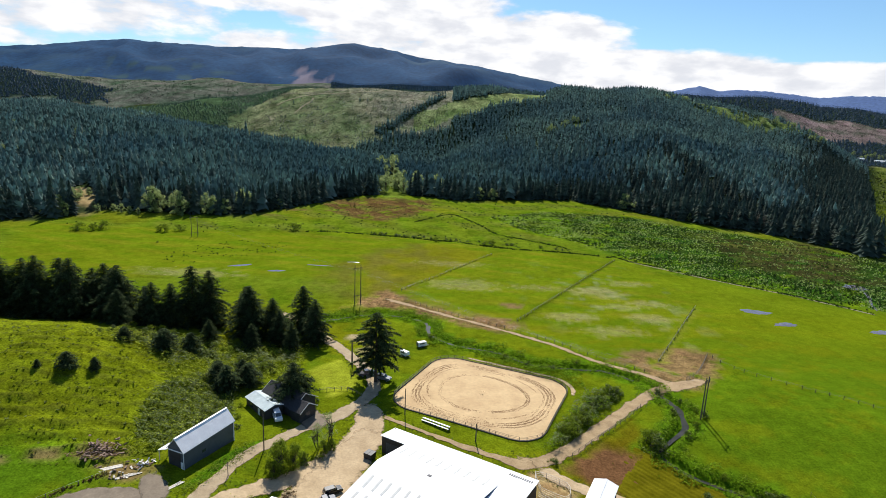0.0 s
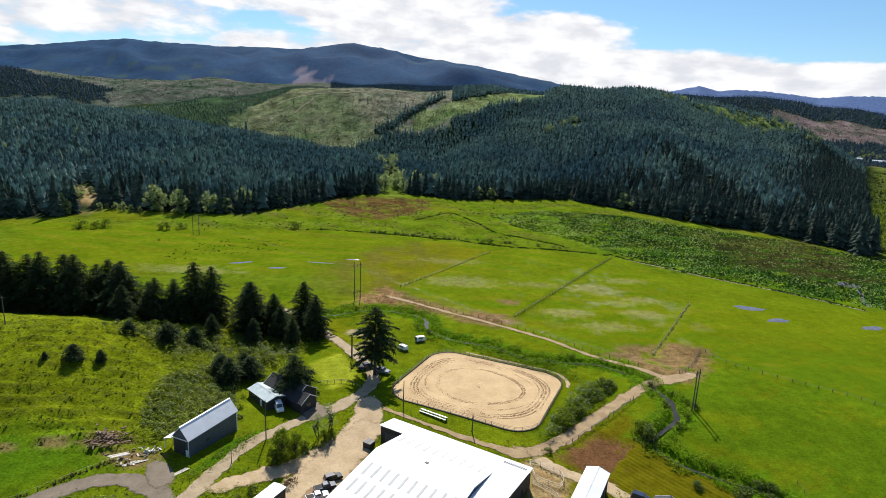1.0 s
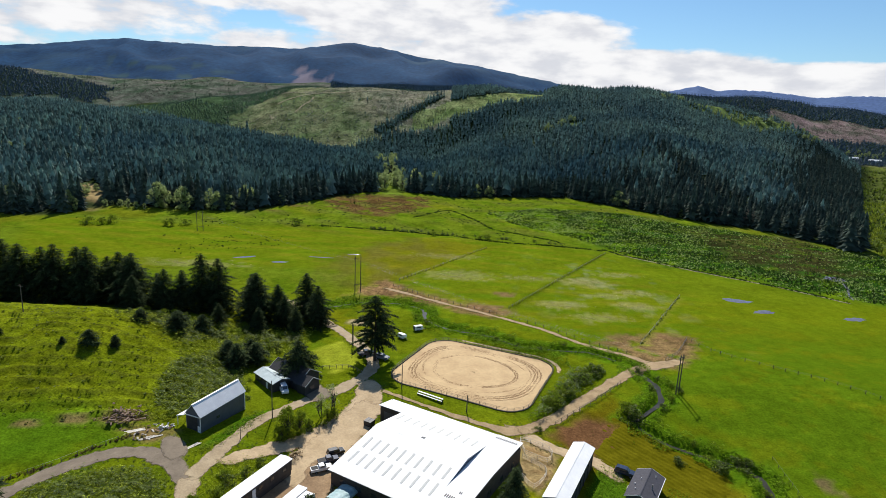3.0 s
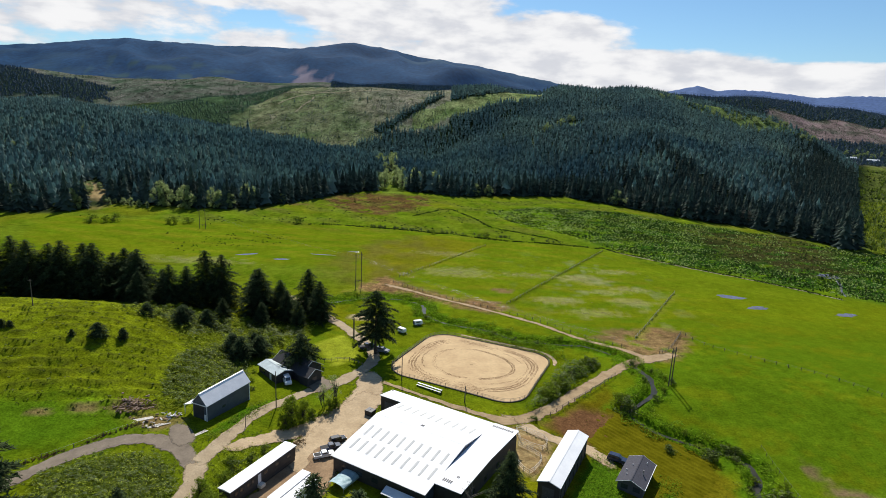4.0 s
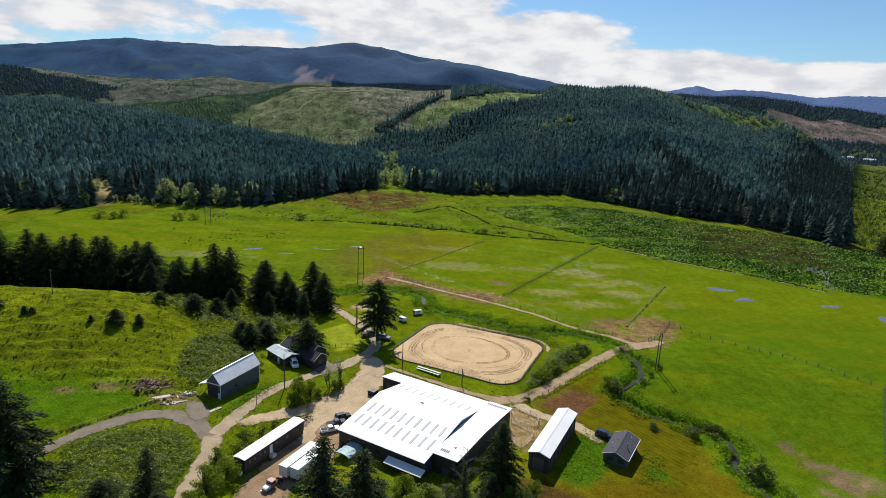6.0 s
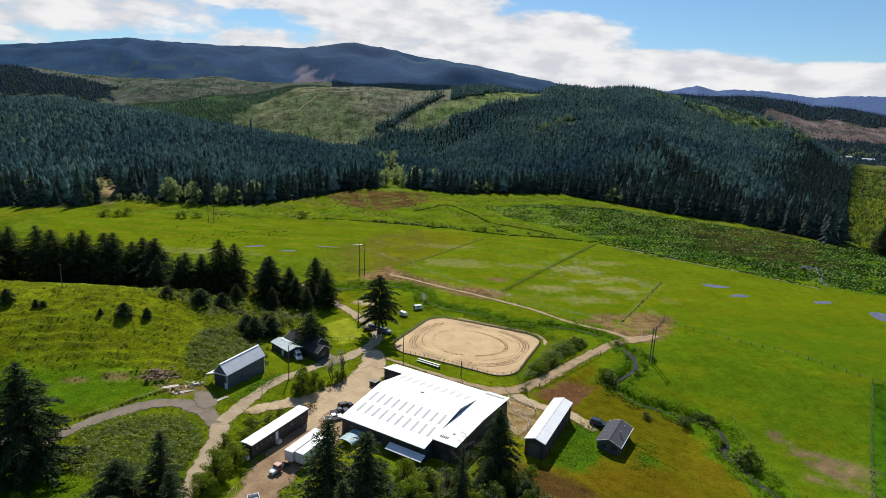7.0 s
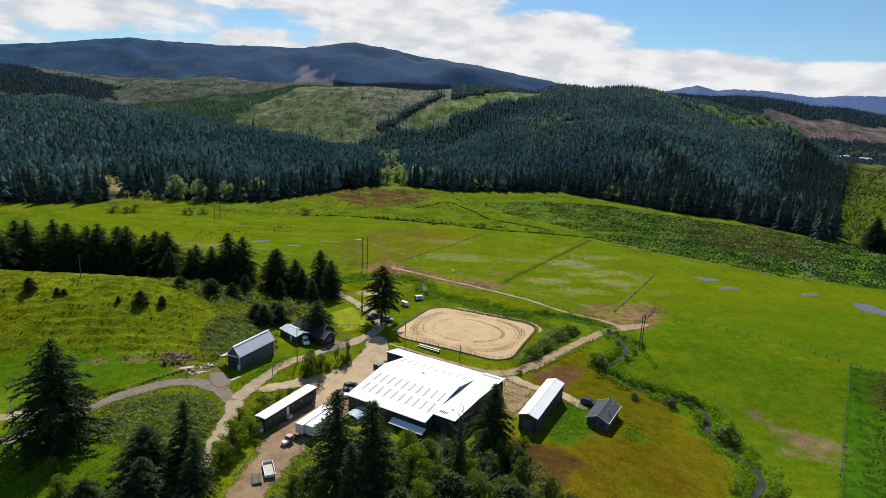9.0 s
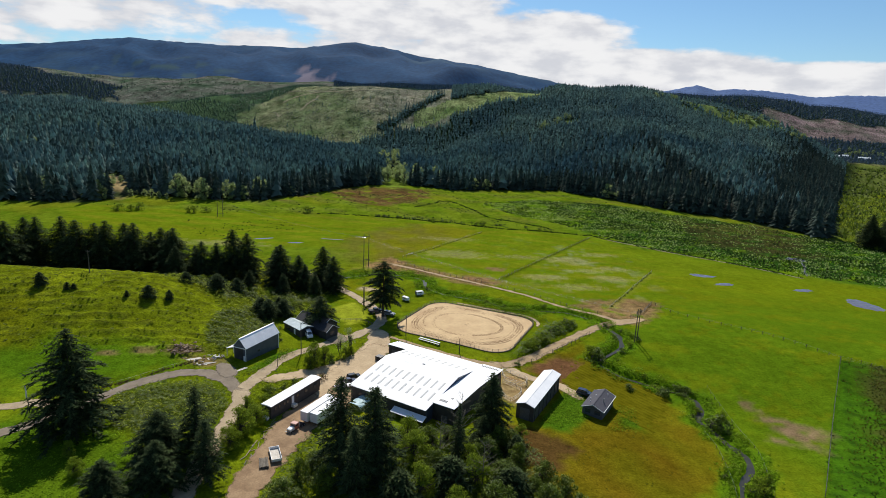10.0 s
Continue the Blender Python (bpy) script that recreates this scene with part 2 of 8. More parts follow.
def worn_edges(m):
    """Lets a road's surface break up into the ground along its edges."""
    nt = m.node_tree
    n = nt.nodes.new
    out = nt.nodes["Material Output"]
    shade = out.inputs[0].links[0].from_socket
    at, t, co = n("ShaderNodeAttribute"), n("ShaderNodeTexNoise"), n("ShaderNodeTexCoord")
    at.attribute_name = "edge"
    t.inputs["Scale"].default_value, t.inputs["Detail"].default_value = 0.7, 6
    nt.links.new(co.outputs["Object"], t.inputs["Vector"])
    k, r = n("ShaderNodeMath"), n("ShaderNodeMapRange")
    k.operation = "MULTIPLY_ADD"
    nt.links.new(t.outputs["Fac"], k.inputs[0])
    k.inputs[1].default_value = 1.3
    nt.links.new(at.outputs["Fac"], k.inputs[2])
    for i, v in ((1, 1.05), (2, 1.45), (3, 0.0), (4, 1.0)):
        r.inputs[i].default_value = v
    nt.links.new(k.outputs[0], r.inputs[0])
    clear, mix = n("ShaderNodeBsdfTransparent"), n("ShaderNodeMixShader")
    nt.links.new(r.outputs[0], mix.inputs[0])
    nt.links.new(shade, mix.inputs[1])
    nt.links.new(clear.outputs[0], mix.inputs[2])
    nt.links.new(mix.outputs[0], out.inputs[0])


for key in ("asphalt", "gravel", "lane", "dirt", "yard", "slash_path"):
    worn_edges(M[key])


# ---- terrain ----
def ss(a, b, v):
    u = np.clip((np.asarray(v, float) - a) / (b - a), 0, 1)
    return u * u * (3 - 2 * u)


EDGE_X = [-600, -420, -300, -276, -248, -243, -239, -214, -149, -133, -110, -80, -49, -16, 11, 61, 125, 165, 212, 251, 275, 330, 600]
EDGE_Y = [300, 318, 331, 334, 343, 360, 393, 394, 408, 437, 489, 543, 566, 556, 538, 557, 573, 521, 462, 424, 365, 380, 760]


def forest_edge(x):
    return np.interp(x, EDGE_X, EDGE_Y)


HILL_A = [-1.3, -.76, -.66, -.57, -.47, -.35, -.26, -.148, -.1, -.03, .005, .098, .19, .275, .332, .38, .477, .576, .656, .74, .9, 1.3]
HILL_Z = [64, 64, 66, 55, 46, 33, 26, 15, 10, 15, 40, 95, 136, 139, 136, 130, 111, 84, 52, 16, 6, 6]
CREST_A = [-1.3, -.3, -.15, -.08, .0, .1, .19, .5, .66, .76, 1.3]
CREST_Y = [860, 850, 740, 720, 950, 1050, 1100, 1050, 920, 820, 820]


def gully_distance(x, y):
    d = np.full(np.shape(x), 1e9)
    for (ax, ay), (bx, by) in (((-105, 905), (-78, 955)), ((-78, 955), (-48, 995)), ((-48, 995), (-16, 1040))):
        u = np.clip(((x - ax) * (bx - ax) + (y - ay) * (by - ay)) / ((bx - ax) ** 2 + (by - ay) ** 2), 0, 1)
        d = np.minimum(d, np.hypot(x - ax - u * (bx - ax), y - ay - u * (by - ay)))
    return d


def cut_edge(x, y):
    """Where the forest stops below the clear-cut dome."""
    return np.interp(x / np.maximum(y, 60), [-.46, -.40, -.33, -.25, -.2, -.15, -.1, -.03], [900, 890, 862, 838, 828, 850, 900, 925]) + 10 * wobble(x, y, 60, 91) + 5 * wobble(x, y, 17, 92)


def strip_edges(a):
    """Lower and upper edge of the cut strip beyond the gully, by bearing."""
    return np.interp(a, [-.08, 0, .04, .07, .1, .15], [917, 948, 960, 978, 1010, 1056]), np.interp(a, [-.04, 0, .03, .06, .1, .15], [984, 1008, 1018, 1035, 1085, 1110])


def far_zones(x, y):
    """Which growth covers the hills behind the valley: the cut dome, young plantation, bare clearings, old woods."""
    a = x / np.maximum(y, 60)
    n1, n2 = wobble(x, y, 60, 91), wobble(x, y, 150, 32)
    dome = (y > cut_edge(x, y)) & (y < 1112) & (x > -362 + 0.58 * (y - 940) + 12 * n1) & (a < .004) & (a > -.375)
    gully = gully_distance(x, y) < 8 + 5 * n1
    dome &= ~gully
    low, high = strip_edges(a)
    strip = (y > low + 8 * n1) & (a >= -.06) & (a < .16) & (y < high + 5 * n1) & ~gully
    young = (y > np.where(a < -.46, 885, cut_edge(x, y))) & (y < 1112) & (a > -.62) & (a < -.2) & ~dome | (y >= 1112) & (y < 1420 + 60 * n1) & (a > -.50) & (a < -.05) & (a > -.50 + (y - 1112) * 4e-4)
    left = (a < -.575 + .01 * n1) & (y > 1400 + 25 * n1) & (y < np.interp(a, [-.8, -.74, -.66, -.57], [1690, 1640, 1530, 1545]) + 10 * n1)
    right = (a > .30) & (y > 1180) & ((y > 1500 + 14 * n2 + 60 * ss(.5, .3, a)) | (a < .53 + .02 * n2) | (y < 1375 + 12 * n1))
    mid = (y >= 1500 + 40 * n1) & (a > -.20) & (a <= .30) | (y >= 1112) & (a > -.06) & (a <= .30) & (n2 < .5)
    old = (y > 1180) & (left | right | mid)
    return dome, strip, young & ~old, old


def wobble(x, y, s, seed):
    """Cheap smooth noise from a few turned sine waves."""
    r = np.random.RandomState(seed)
    out = 0
    for k in range(6):
        ang, ph, f = r.uniform(0, 6.28), r.uniform(0, 6.28), r.uniform(0.6, 1.7) / s
        out = out + np.sin((x * np.cos(ang) + y * np.sin(ang)) * f * 6.28 + ph)
    return out / 3.4


CREEK = [(-60, 203, 0.45), (-53.9, 204.6, 0.45), (-44, 206.8, 0.94), (-32.4, 214.5, 0.45), (-21.9, 217, 0.45), (-8, 212.1, 0.45), (-4.6, 207.3, 1.15), (-3.4, 197.5, 1.01), (5.4, 188.7, 0.45), (19.8, 183.7, 0.45), (30.6, 174.8, 0.45), (44.2, 173.2, 0.45), (53.3, 172.6, 0.45), (60.8, 166.6, 0.45), (65.0, 158.9, 0.9), (68.1, 149.6, 1.58), (66.4, 140, 1.30), (61, 134.1, 0.45), (55.5, 128.5, 0.45), (61.2, 121.6, 0.45), (70.4, 117.4, 0.45), (76.6, 114.8, 0.45), (80.6, 111, 1.73), (80.2, 105.6, 1.73), (77.2, 100.9, 1.08), (79, 95.5, 0.45), (80.2, 88.6, 1.15), (82.1, 83.6, 1.44), (80.5, 77.6, 1.30), (75.1, 71, 0.45), (70, 60, 0.45)]


def creek_distance(x, y):
    d = np.full(np.shape(x), 1e9)
    for (ax, ay, _), (bx, by, _) in zip(CREEK, CREEK[1:]):
        u = np.clip(((x - ax) * (bx - ax) + (y - ay) * (by - ay)) / ((bx - ax) ** 2 + (by - ay) ** 2), 0, 1)
        d = np.minimum(d, np.hypot(x - ax - u * (bx - ax), y - ay - u * (by - ay)))
    return d


def channel(x, y):
    """How deep the creek has cut into the meadow."""
    cut = np.zeros(np.shape(x))
    near = (x > -75) & (x < 105) & (y > 45) & (y < 235)
    if np.any(near):
        cut[near] = 0.95 * ss(2.3, 0.7, creek_distance(x[near], y[near])) * ss(2.5, 4.5, np.hypot(x[near] - 63.2, y[near] - 162.2))
    return cut


def ground(x, y):
    """Height of the land at x, y in metres."""
    x, y = np.asarray(x, float), np.asarray(y, float)
    if x.ndim == 0:
        return ground(x[None], y[None])[0]
    x, y = np.broadcast_arrays(x, y)
    z = -1.2 * ss(140, 115, y) * ss(-55, -20, x) - 4.6 * ss(152, 96, y) * ss(12, 86, x) + 2.0 * ss(-32, -58, x) * ss(150, 112, y)
    # grassy knoll with the conifer row
    z = z + 13.5 * ss(-42, -112, x) * np.exp(-((y - 147) / np.where(y < 147, 30, 34)) ** 2)
    z = z + 5.0 * ss(-120, -300, x) * ss(190, 330, y)
    # forested hills
    a = x / np.maximum(y, 60)
    e = forest_edge(x)
    d = np.interp(a, CREST_A, CREST_Y)
    u = np.clip((y - e) / np.maximum(d - e, 80), 0, 1)
    h1 = np.interp(a, HILL_A, HILL_Z) * u ** 1.35 * (1 - 0.5 * ss(0, 420, y - d))
    h2 = np.interp(a, [-.9, -.6, -.46, -.38, -.27, -.15, .05, .19, .3, .5, .8], [40, 55, 70, 90, 111, 120, 125, 120, 95, 45, 10]) * ss(760, 1110, y) ** 0.9
    h3 = np.interp(a, [-1.2, -.8, -.57, -.42, -.3, -.15, 0, .19, .38, .476, .531, .588, .617, .665, .73, .9], [170, 160, 132, 146, 140, 150, 156, 154, 158, 162, 166, 157, 146, 141, 134, 108]) * ss(1120, 1680, y)
    z = z + np.maximum(np.maximum(h1, h2), h3)
    z = z + ss(-48, -70, x) * ss(98, 112, y) * ss(205, 180, y) * (0.42 * wobble(x, y * 2.2, 6, 15) + 0.24 * wobble(x, y * 1.8, 3.8, 16))
    z = z + wobble(x, y, 260, 3) * 5 * ss(500, 1000, y) + wobble(x, y, 46, 5) * 0.22 * ss(60, 140, np.hypot(x, y - 110) + 40 * ss(-60, -90, x))
    return z - channel(x, y)


# ---- ground sheet ----
def inside(px, py, poly, soft, rag=0.0, seed=1):
    """1 within the outline, 0 outside, over a soft edge; rag metres of raggedness."""
    px, py = np.asarray(px, float), np.asarray(py, float)
    best, sign = np.full(px.shape, 1e9), np.zeros(px.shape, bool)
    for (ax, ay), (bx, by) in zip(poly, poly[1:] + poly[:1]):
        ex, ey = bx - ax, by - ay
        u = np.clip(((px - ax) * ex + (py - ay) * ey) / (ex * ex + ey * ey + 1e-9), 0, 1)
        best = np.minimum(best, np.hypot(px - ax - u * ex, py - ay - u * ey))
        sign ^= ((ay > py) != (by > py)) & (px < (bx - ax) * (py - ay) / (by - ay + 1e-12) + ax)
    d = np.where(sign, best, -best)
    if rag:
        d = d + rag * (wobble(px, py, rag * 5, seed) + 0.5 * wobble(px, py, rag * 1.7, seed + 9))
    return ss(-soft, soft, d)


HEDGE = [(26.6, 125.4), (30.6, 127.2), (41.6, 139.4), (53.0, 154.0), (52.4, 157), (47.5, 157), (43.4, 155.4), (40.4, 149.5), (34.6, 139.6)]
BRAMBLE_A = [(-68, 118), (-72, 130), (-72, 140), (-66, 148), (-60, 149), (-55, 143), (-51, 132), (-49.5, 125), (-55, 117.5), (-61, 113.5)]
BRAMBLE_B = [(-77, 84), (-70, 91), (-61, 93.5), (-53, 90), (-48.5, 82), (-49, 73), (-57, 66), (-70, 70)]
DRY_FIELD = [(33, 120), (43, 132), (52, 141), (55, 134), (53, 127), (62, 116), (70, 110), (76, 97), (78, 86), (70, 70), (48, 52), (20, 60), (24, 82), (34, 96)]
REEDS = [(37, 456), (85, 499), (156, 488), (200, 440), (248, 405), (262, 372), (300, 352), (345, 330), (300, 236), (262, 214), (214, 241), (190, 256), (164, 278), (127, 301), (106, 336), (85, 380), (57, 402)]
CLEARING = [(-236, 368), (-246, 374), (-262, 402), (-284, 434), (-271, 441), (-254, 416), (-236, 392)]
BROWN_RUSHES = [(186, 420), (262, 404), (264, 372), (240, 300), (208, 286), (170, 318), (180, 370)]
BROWN_MARSH = [(-104, 484), (-97, 521), (-53, 545), (-15, 536), (-18, 460), (-40, 425), (-58, 418), (-88, 450)]
ROUGH_LOT = [(140.6, 137.6), (92, 67.6), (70, 35), (240, 20), (330, 110), (200, 118)]
GATE_DIRT = [(66, 168), (62, 182), (70, 188), (85, 192), (94, 189), (92, 178), (84, 166), (76, 160)]
CORNER_MUD = [(-40, 224), (-29, 241), (-24, 250), (-18, 239), (-7, 230), (6, 221), (20, 218), (29, 213), (27, 201), (14, 206), (-4, 216), (-20, 224)]
WORN_PATCH = [(95.5, 96), (97, 102), (103, 103), (109, 97), (108, 89.5), (101, 88.5), (95.6, 91.5)]
HOUSE_LAWN = [(-39.4, 162.3), (-31.4, 171.5), (-26.5, 163.5), (-22.6, 154.3), (-29.3, 145)]
PEN_DIRT = [(22, 117.4), (29.4, 115), (31.4, 111), (29, 103), (24.4, 96), (20.6, 100)]
TURNED_SOIL = [(31, 120), (41, 129), (50, 126), (47, 116), (38, 112)]
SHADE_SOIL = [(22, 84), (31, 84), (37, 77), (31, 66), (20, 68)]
PASTURE = [(-70, 262), (-18, 248), (0, 224), (70, 172), (100, 180), (140, 140), (300, 230), (250, 300), (120, 300), (100, 326), (60, 342), (-60, 372), (-250, 342), (-210, 250)]


PALE, BROWN = (0.33, 0.305, 0.13), (0.20, 0.125, 0.062)
SPOTS = [(72.3, 259.7, 14, 9, .5, PALE), (85.3, 223.6, 10, 6, .4, PALE), (53.7, 222.2, 12, 6, .4, PALE), (92, 243.8, 12, 4, .4, PALE), (46, 262, 14, 5, .2, PALE), (5, 300, 20, 6, .2, PALE), (66, 208, 14, 5, .3, PALE), (78, 238, 10, 4, .35, PALE), (92, 276, 12, 5, .3, PALE),
         (29.4, 233.5, 4, 3, .85, BROWN), (20.5, 214.9, 9, 4, .8, BROWN), (-19, 233, 9, 8, .8, BROWN), (1.4, 220, 10, 4, .75, BROWN), (26, 208.6, 7, 4, .8, BROWN), (69, 187, 8, 4, .6, BROWN), (85, 191, 7, 3, .7, BROWN), (93, 188, 4, 5, .6, BROWN), (62, 180, 6, 3, .6, BROWN),
         ]
SPOTS += [(100.5, 97, 4.2, 2.4, .7, (0.12, 0.078, 0.045)), (95.4, 108.6, 2.4, 4.2, .75, (0.19, 0.125, 0.07)), (-165, 425, 12, 9, .7, (0.13, 0.075, 0.032)), (-120, 452, 16, 7, .6, (0.13, 0.075, 0.032)), (-135, 425, 14, 6, .5, (0.12, 0.09, 0.03)), (-28.2, 189.5, 5, 3.4, .95, (0.42, 0.33, 0.20)), (-24, 178, 3, 7, .6, (0.30, 0.24, 0.14)), (-82, 108.5, 4, 2, .7, BROWN), (-91, 105.6, 2.4, 1.6, .7, BROWN), (-72, 111, 6, 3, .7, BROWN), (-64, 105.5, 7, 3.2, .8, BROWN), (-120, 262, 26, 7, .3, PALE), (10, 262, 18, 10, .3, PALE)    ]


def mixc(a, b, w):
    return a * (1 - w[..., None]) + np.array(b) * w[..., None]


def cover(x, y):
    """The land's colour: pasture, rough grass, marsh, soil, forest floor, clear-cuts; haze is mixed into the far hills.
    """
    c = np.zeros((*x.shape, 3)) + (0.114, 0.150, 0.005)
    big, mid, small = wobble(x, y, 90, 11), wobble(x, y, 24, 12), wobble(x, y, 7, 13)
    c = mixc(c, (0.148, 0.152, 0.005), ss(-0.1, 0.9, big) * 0.8)
    c = mixc(c, (0.060, 0.112, 0.002), ss(0.0, 0.9, mid + 0.5 * small) * 0.55)
    p = inside(x, y, PASTURE, 6)
    c = mixc(c, (0.132, 0.164, 0.003), p * 0.7)
    c = mixc(c, (0.078, 0.139, 0.001), ss(235, 165, y) * ss(35, 85, x + 0.35 * (y - 150)) * ss(20, 60, x) * 0.93)
    c = mixc(c, (0.215, 0.225, 0.060), p * ss(0.45, 1.0, mid + 0.45 * small) * ss(40, 100, x + 20) * ss(120, 90, x) * ss(330, 260, y) * 0.6)
    # less red and more blue across the middle distance
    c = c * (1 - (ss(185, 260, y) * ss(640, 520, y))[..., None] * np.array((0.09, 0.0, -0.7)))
    streak = (wobble(x * .6, y * 1.7, 26, 69) + .6 * wobble(x * .7, y * 2.2, 9, 70)) * (1 - .75 * ss(95, 135, x))
    c = mixc(c, (0.180, 0.172, 0.012), p * ss(.1, 1.1, streak) * .45)
    c = mixc(c, (0.070, 0.140, 0.002), p * ss(-.2, -1.1, streak) * .5)
    c = mixc(c, (0.155, 0.130, 0.008), inside(x, y, [(-18, 246), (28, 326), (-4, 350), (-46, 300), (-34, 236)], 7, 4) * .55)
    right = ss(30, 80, x) * ss(240, 200, y) * ss(60, 90, y)
    c = mixc(c, (0.135, 0.150, 0.004), right * ss(-.1, 1.0, wobble(x, y * 1.3, 34, 71) + .6 * wobble(x, y * 1.6, 8, 72)) * .5)
    # the knoll: olive, tussocky
    k = ss(-40, -62, x) * ss(102, 112, y) * ss(215, 185, y)
    c = mixc(c, (0.134, 0.162, 0.006), k * (0.6 + 0.35 * mid))
    c = mixc(c, (0.090, 0.105, 0.010), k * ss(0.0, 0.7, wobble(x, y * 2.2, 6, 15) + 0.5 * small) * 0.7)
    c = mixc(c, (0.058, 0.128, 0.003), inside(x, y, [(-100, 84), (-82, 92), (-69, 103), (-78, 113), (-110, 112), (-125, 95)], 5, 2.5) * 0.8)
    c = mixc(c, (0.050, 0.115, 0.003), inside(x, y, [(-125, 20), (-125, 74), (-96, 72), (-80, 76), (-62, 64), (-47, 60), (-46, 20)], 4, 2.5) * 0.75)
    c = mixc(c, (0.120, 0.084, 0.005), inside(x, y, DRY_FIELD, 3, 1.5) * (0.80 + 0.2 * mid))
    c = mixc(c, (0.112, 0.112, 0.004), inside(x, y, DRY_FIELD, 5, 3) * ss(-.2, .8, wobble(x, y, 17, 73)) * ss(60, 90, y) * .5)
    c = mixc(c, (0.045, 0.135, 0.006), inside(x, y, [(30, 86), (42, 112), (47, 108), (44, 92), (36, 84)], 1.5, 0.8) * 0.8)
    c = mixc(c, (0.045, 0.135, 0.006), inside(x, y, [(52, 92), (58, 104), (63, 102), (58, 90)], 1.5, 0.6) * 0.7)
    c = mixc(c, (0.27, 0.31, 0.022), inside(x, y, HOUSE_LAWN, 1.2, 0.4) * 0.95)
    near_creek = creek_distance(x, y)
    bank = ss(7, 3.0, near_creek + 2.0 * wobble(x, y, 11, 27))
    c = mixc(c, (0.072, 0.150, 0.003), bank * 0.85)
    c = mixc(c, (0.030, 0.075, 0.004), bank * ss(0.15, 0.7, wobble(x, y, 5, 28)) * 0.35)
    c = mixc(c, (0.05, 0.14, 0.003), inside(x, y, [(-51, 102), (-46.5, 116), (-41, 123), (-42.5, 116), (-47, 106)], 1.0, .5) * 0.9)
    r = inside(x, y, REEDS, 14, 7)
    c = mixc(c, (0.092, 0.172, 0.006), r * 0.85)
    c = mixc(c, (0.022, 0.066, 0.008), r * ss(65, 115, x) * ss(-.5, .5, wobble(x, y * 1.4, 26, 57) + .6 * wobble(x, y, 9, 58) + .8 * ss(100, 160, x)) * .95)
    c = mixc(c, (0.042, 0.038, 0.013), inside(x, y, BROWN_RUSHES, 14, 7) * ss(-1.2, 0.0, wobble(x, y * 1.5, 30, 59) + .5 * small) * .9)
    c = mixc(c, (0.16, 0.15, 0.05), r * ss(-26, -12, y - forest_edge(x)) * ss(-.3, .5, wobble(x, y, 16, 60)) * .6)
    c = mixc(c, (0.118, 0.108, 0.020), inside(x, y, [(-46, 231), (-60, 262), (-40, 320), (-12, 345), (4, 330), (-20, 270), (-22, 250)], 9, 5) * ss(-1.0, 0.5, mid) * 0.7)
    c = mixc(c, (0.065, 0.090, 0.006), inside(x, y, [(28, 214), (97, 326), (99.5, 324), (31.5, 212.5)], 1.5, 0.8) * 0.6)
    c = mixc(c, (0.17, 0.12, 0.06), inside(x, y, CLEARING, 4, 3) * 0.85)
    c = mixc(c, (0.125, 0.068, 0.028), inside(x, y, BROWN_MARSH, 8, 7) * ss(-1.3, -0.1, mid + small) * 0.92)
    c = mixc(c, (0.10, 0.115, 0.02), ss(330, 380, y) * ss(-0.2, 0.7, wobble(x, y, 33, 17)) * 0.5)
    lot = inside(x, y, ROUGH_LOT, 1.0)
    c = mixc(c, (0.043, 0.116, 0.004), lot * 0.9)
    c = mixc(c, (0.020, 0.055, 0.004), lot * ss(-.1, .8, wobble(x, y * 1.6, 7, 37) + .4 * small) * 0.7)
    c = mixc(c, (0.070, 0.068, 0.018), lot * ss(-0.2, 0.9, mid + 0.5 * small + (y - 100) * 0.03) * ss(2, 10, (x - 92) * .822 - (y - 67.6) * .57) * 0.8)
    # dry, worn and muddy spots in the pastures
    for px, py, rx, ry, w, col in SPOTS:
        e = np.hypot((x - px) / rx, (y - py) / ry) + 0.35 * wobble(x, y, 5.5, int(px) + 200) + 0.2 * wobble(x, y, 14, 29)
        c = mixc(c, col, ss(1.2, 0.45, e) * w)
    c = mixc(c, (0.20, 0.128, 0.058), inside(x, y, GATE_DIRT, 2.5, 1.8) * ss(-1.6, -0.2, small + mid) * 0.95)
    c = mixc(c, (0.20, 0.12, 0.058), inside(x, y, CORNER_MUD, 3, 3) * ss(-1.5, -0.1, small + mid) * 0.92)
    c = mixc(c, (0.20, 0.135, 0.075), inside(x, y, WORN_PATCH, 3.0, 2.5) * ss(-1.2, 0.1, small) * 0.92)
    c = mixc(c, (0.34, 0.245, 0.115), inside(x, y, PEN_DIRT, 1.0, .6) * 0.95)
    c = mixc(c, (0.20, 0.125, 0.055), inside(x, y, PEN_DIRT, 1.0, .6) * ss(.1, .7, wobble(x, y, 6, 74)) * 0.8)
    c = mixc(c, (0.15, 0.072, 0.034), inside(x, y, TURNED_SOIL, 2, 1.2) * 0.95)
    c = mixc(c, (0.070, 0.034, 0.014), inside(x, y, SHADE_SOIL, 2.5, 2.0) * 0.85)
    c = mixc(c, (0.075, 0.100, 0.010), np.maximum(inside(x, y, BRAMBLE_A, 2), inside(x, y, BRAMBLE_B, 2)) * 0.8)
    c = mixc(c, (0.17, 0.185, 0.02), inside(x, y, [(72.5, 181.5), (110.5, 243), (113, 241.5), (75.5, 180)], 2.0, 1.2) * 0.6)
    # hills
    a = x / np.maximum(y, 60)
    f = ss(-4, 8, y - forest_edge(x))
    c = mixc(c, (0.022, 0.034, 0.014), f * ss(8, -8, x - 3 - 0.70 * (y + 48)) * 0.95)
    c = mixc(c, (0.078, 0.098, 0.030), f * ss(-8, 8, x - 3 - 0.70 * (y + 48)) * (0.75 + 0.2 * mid))
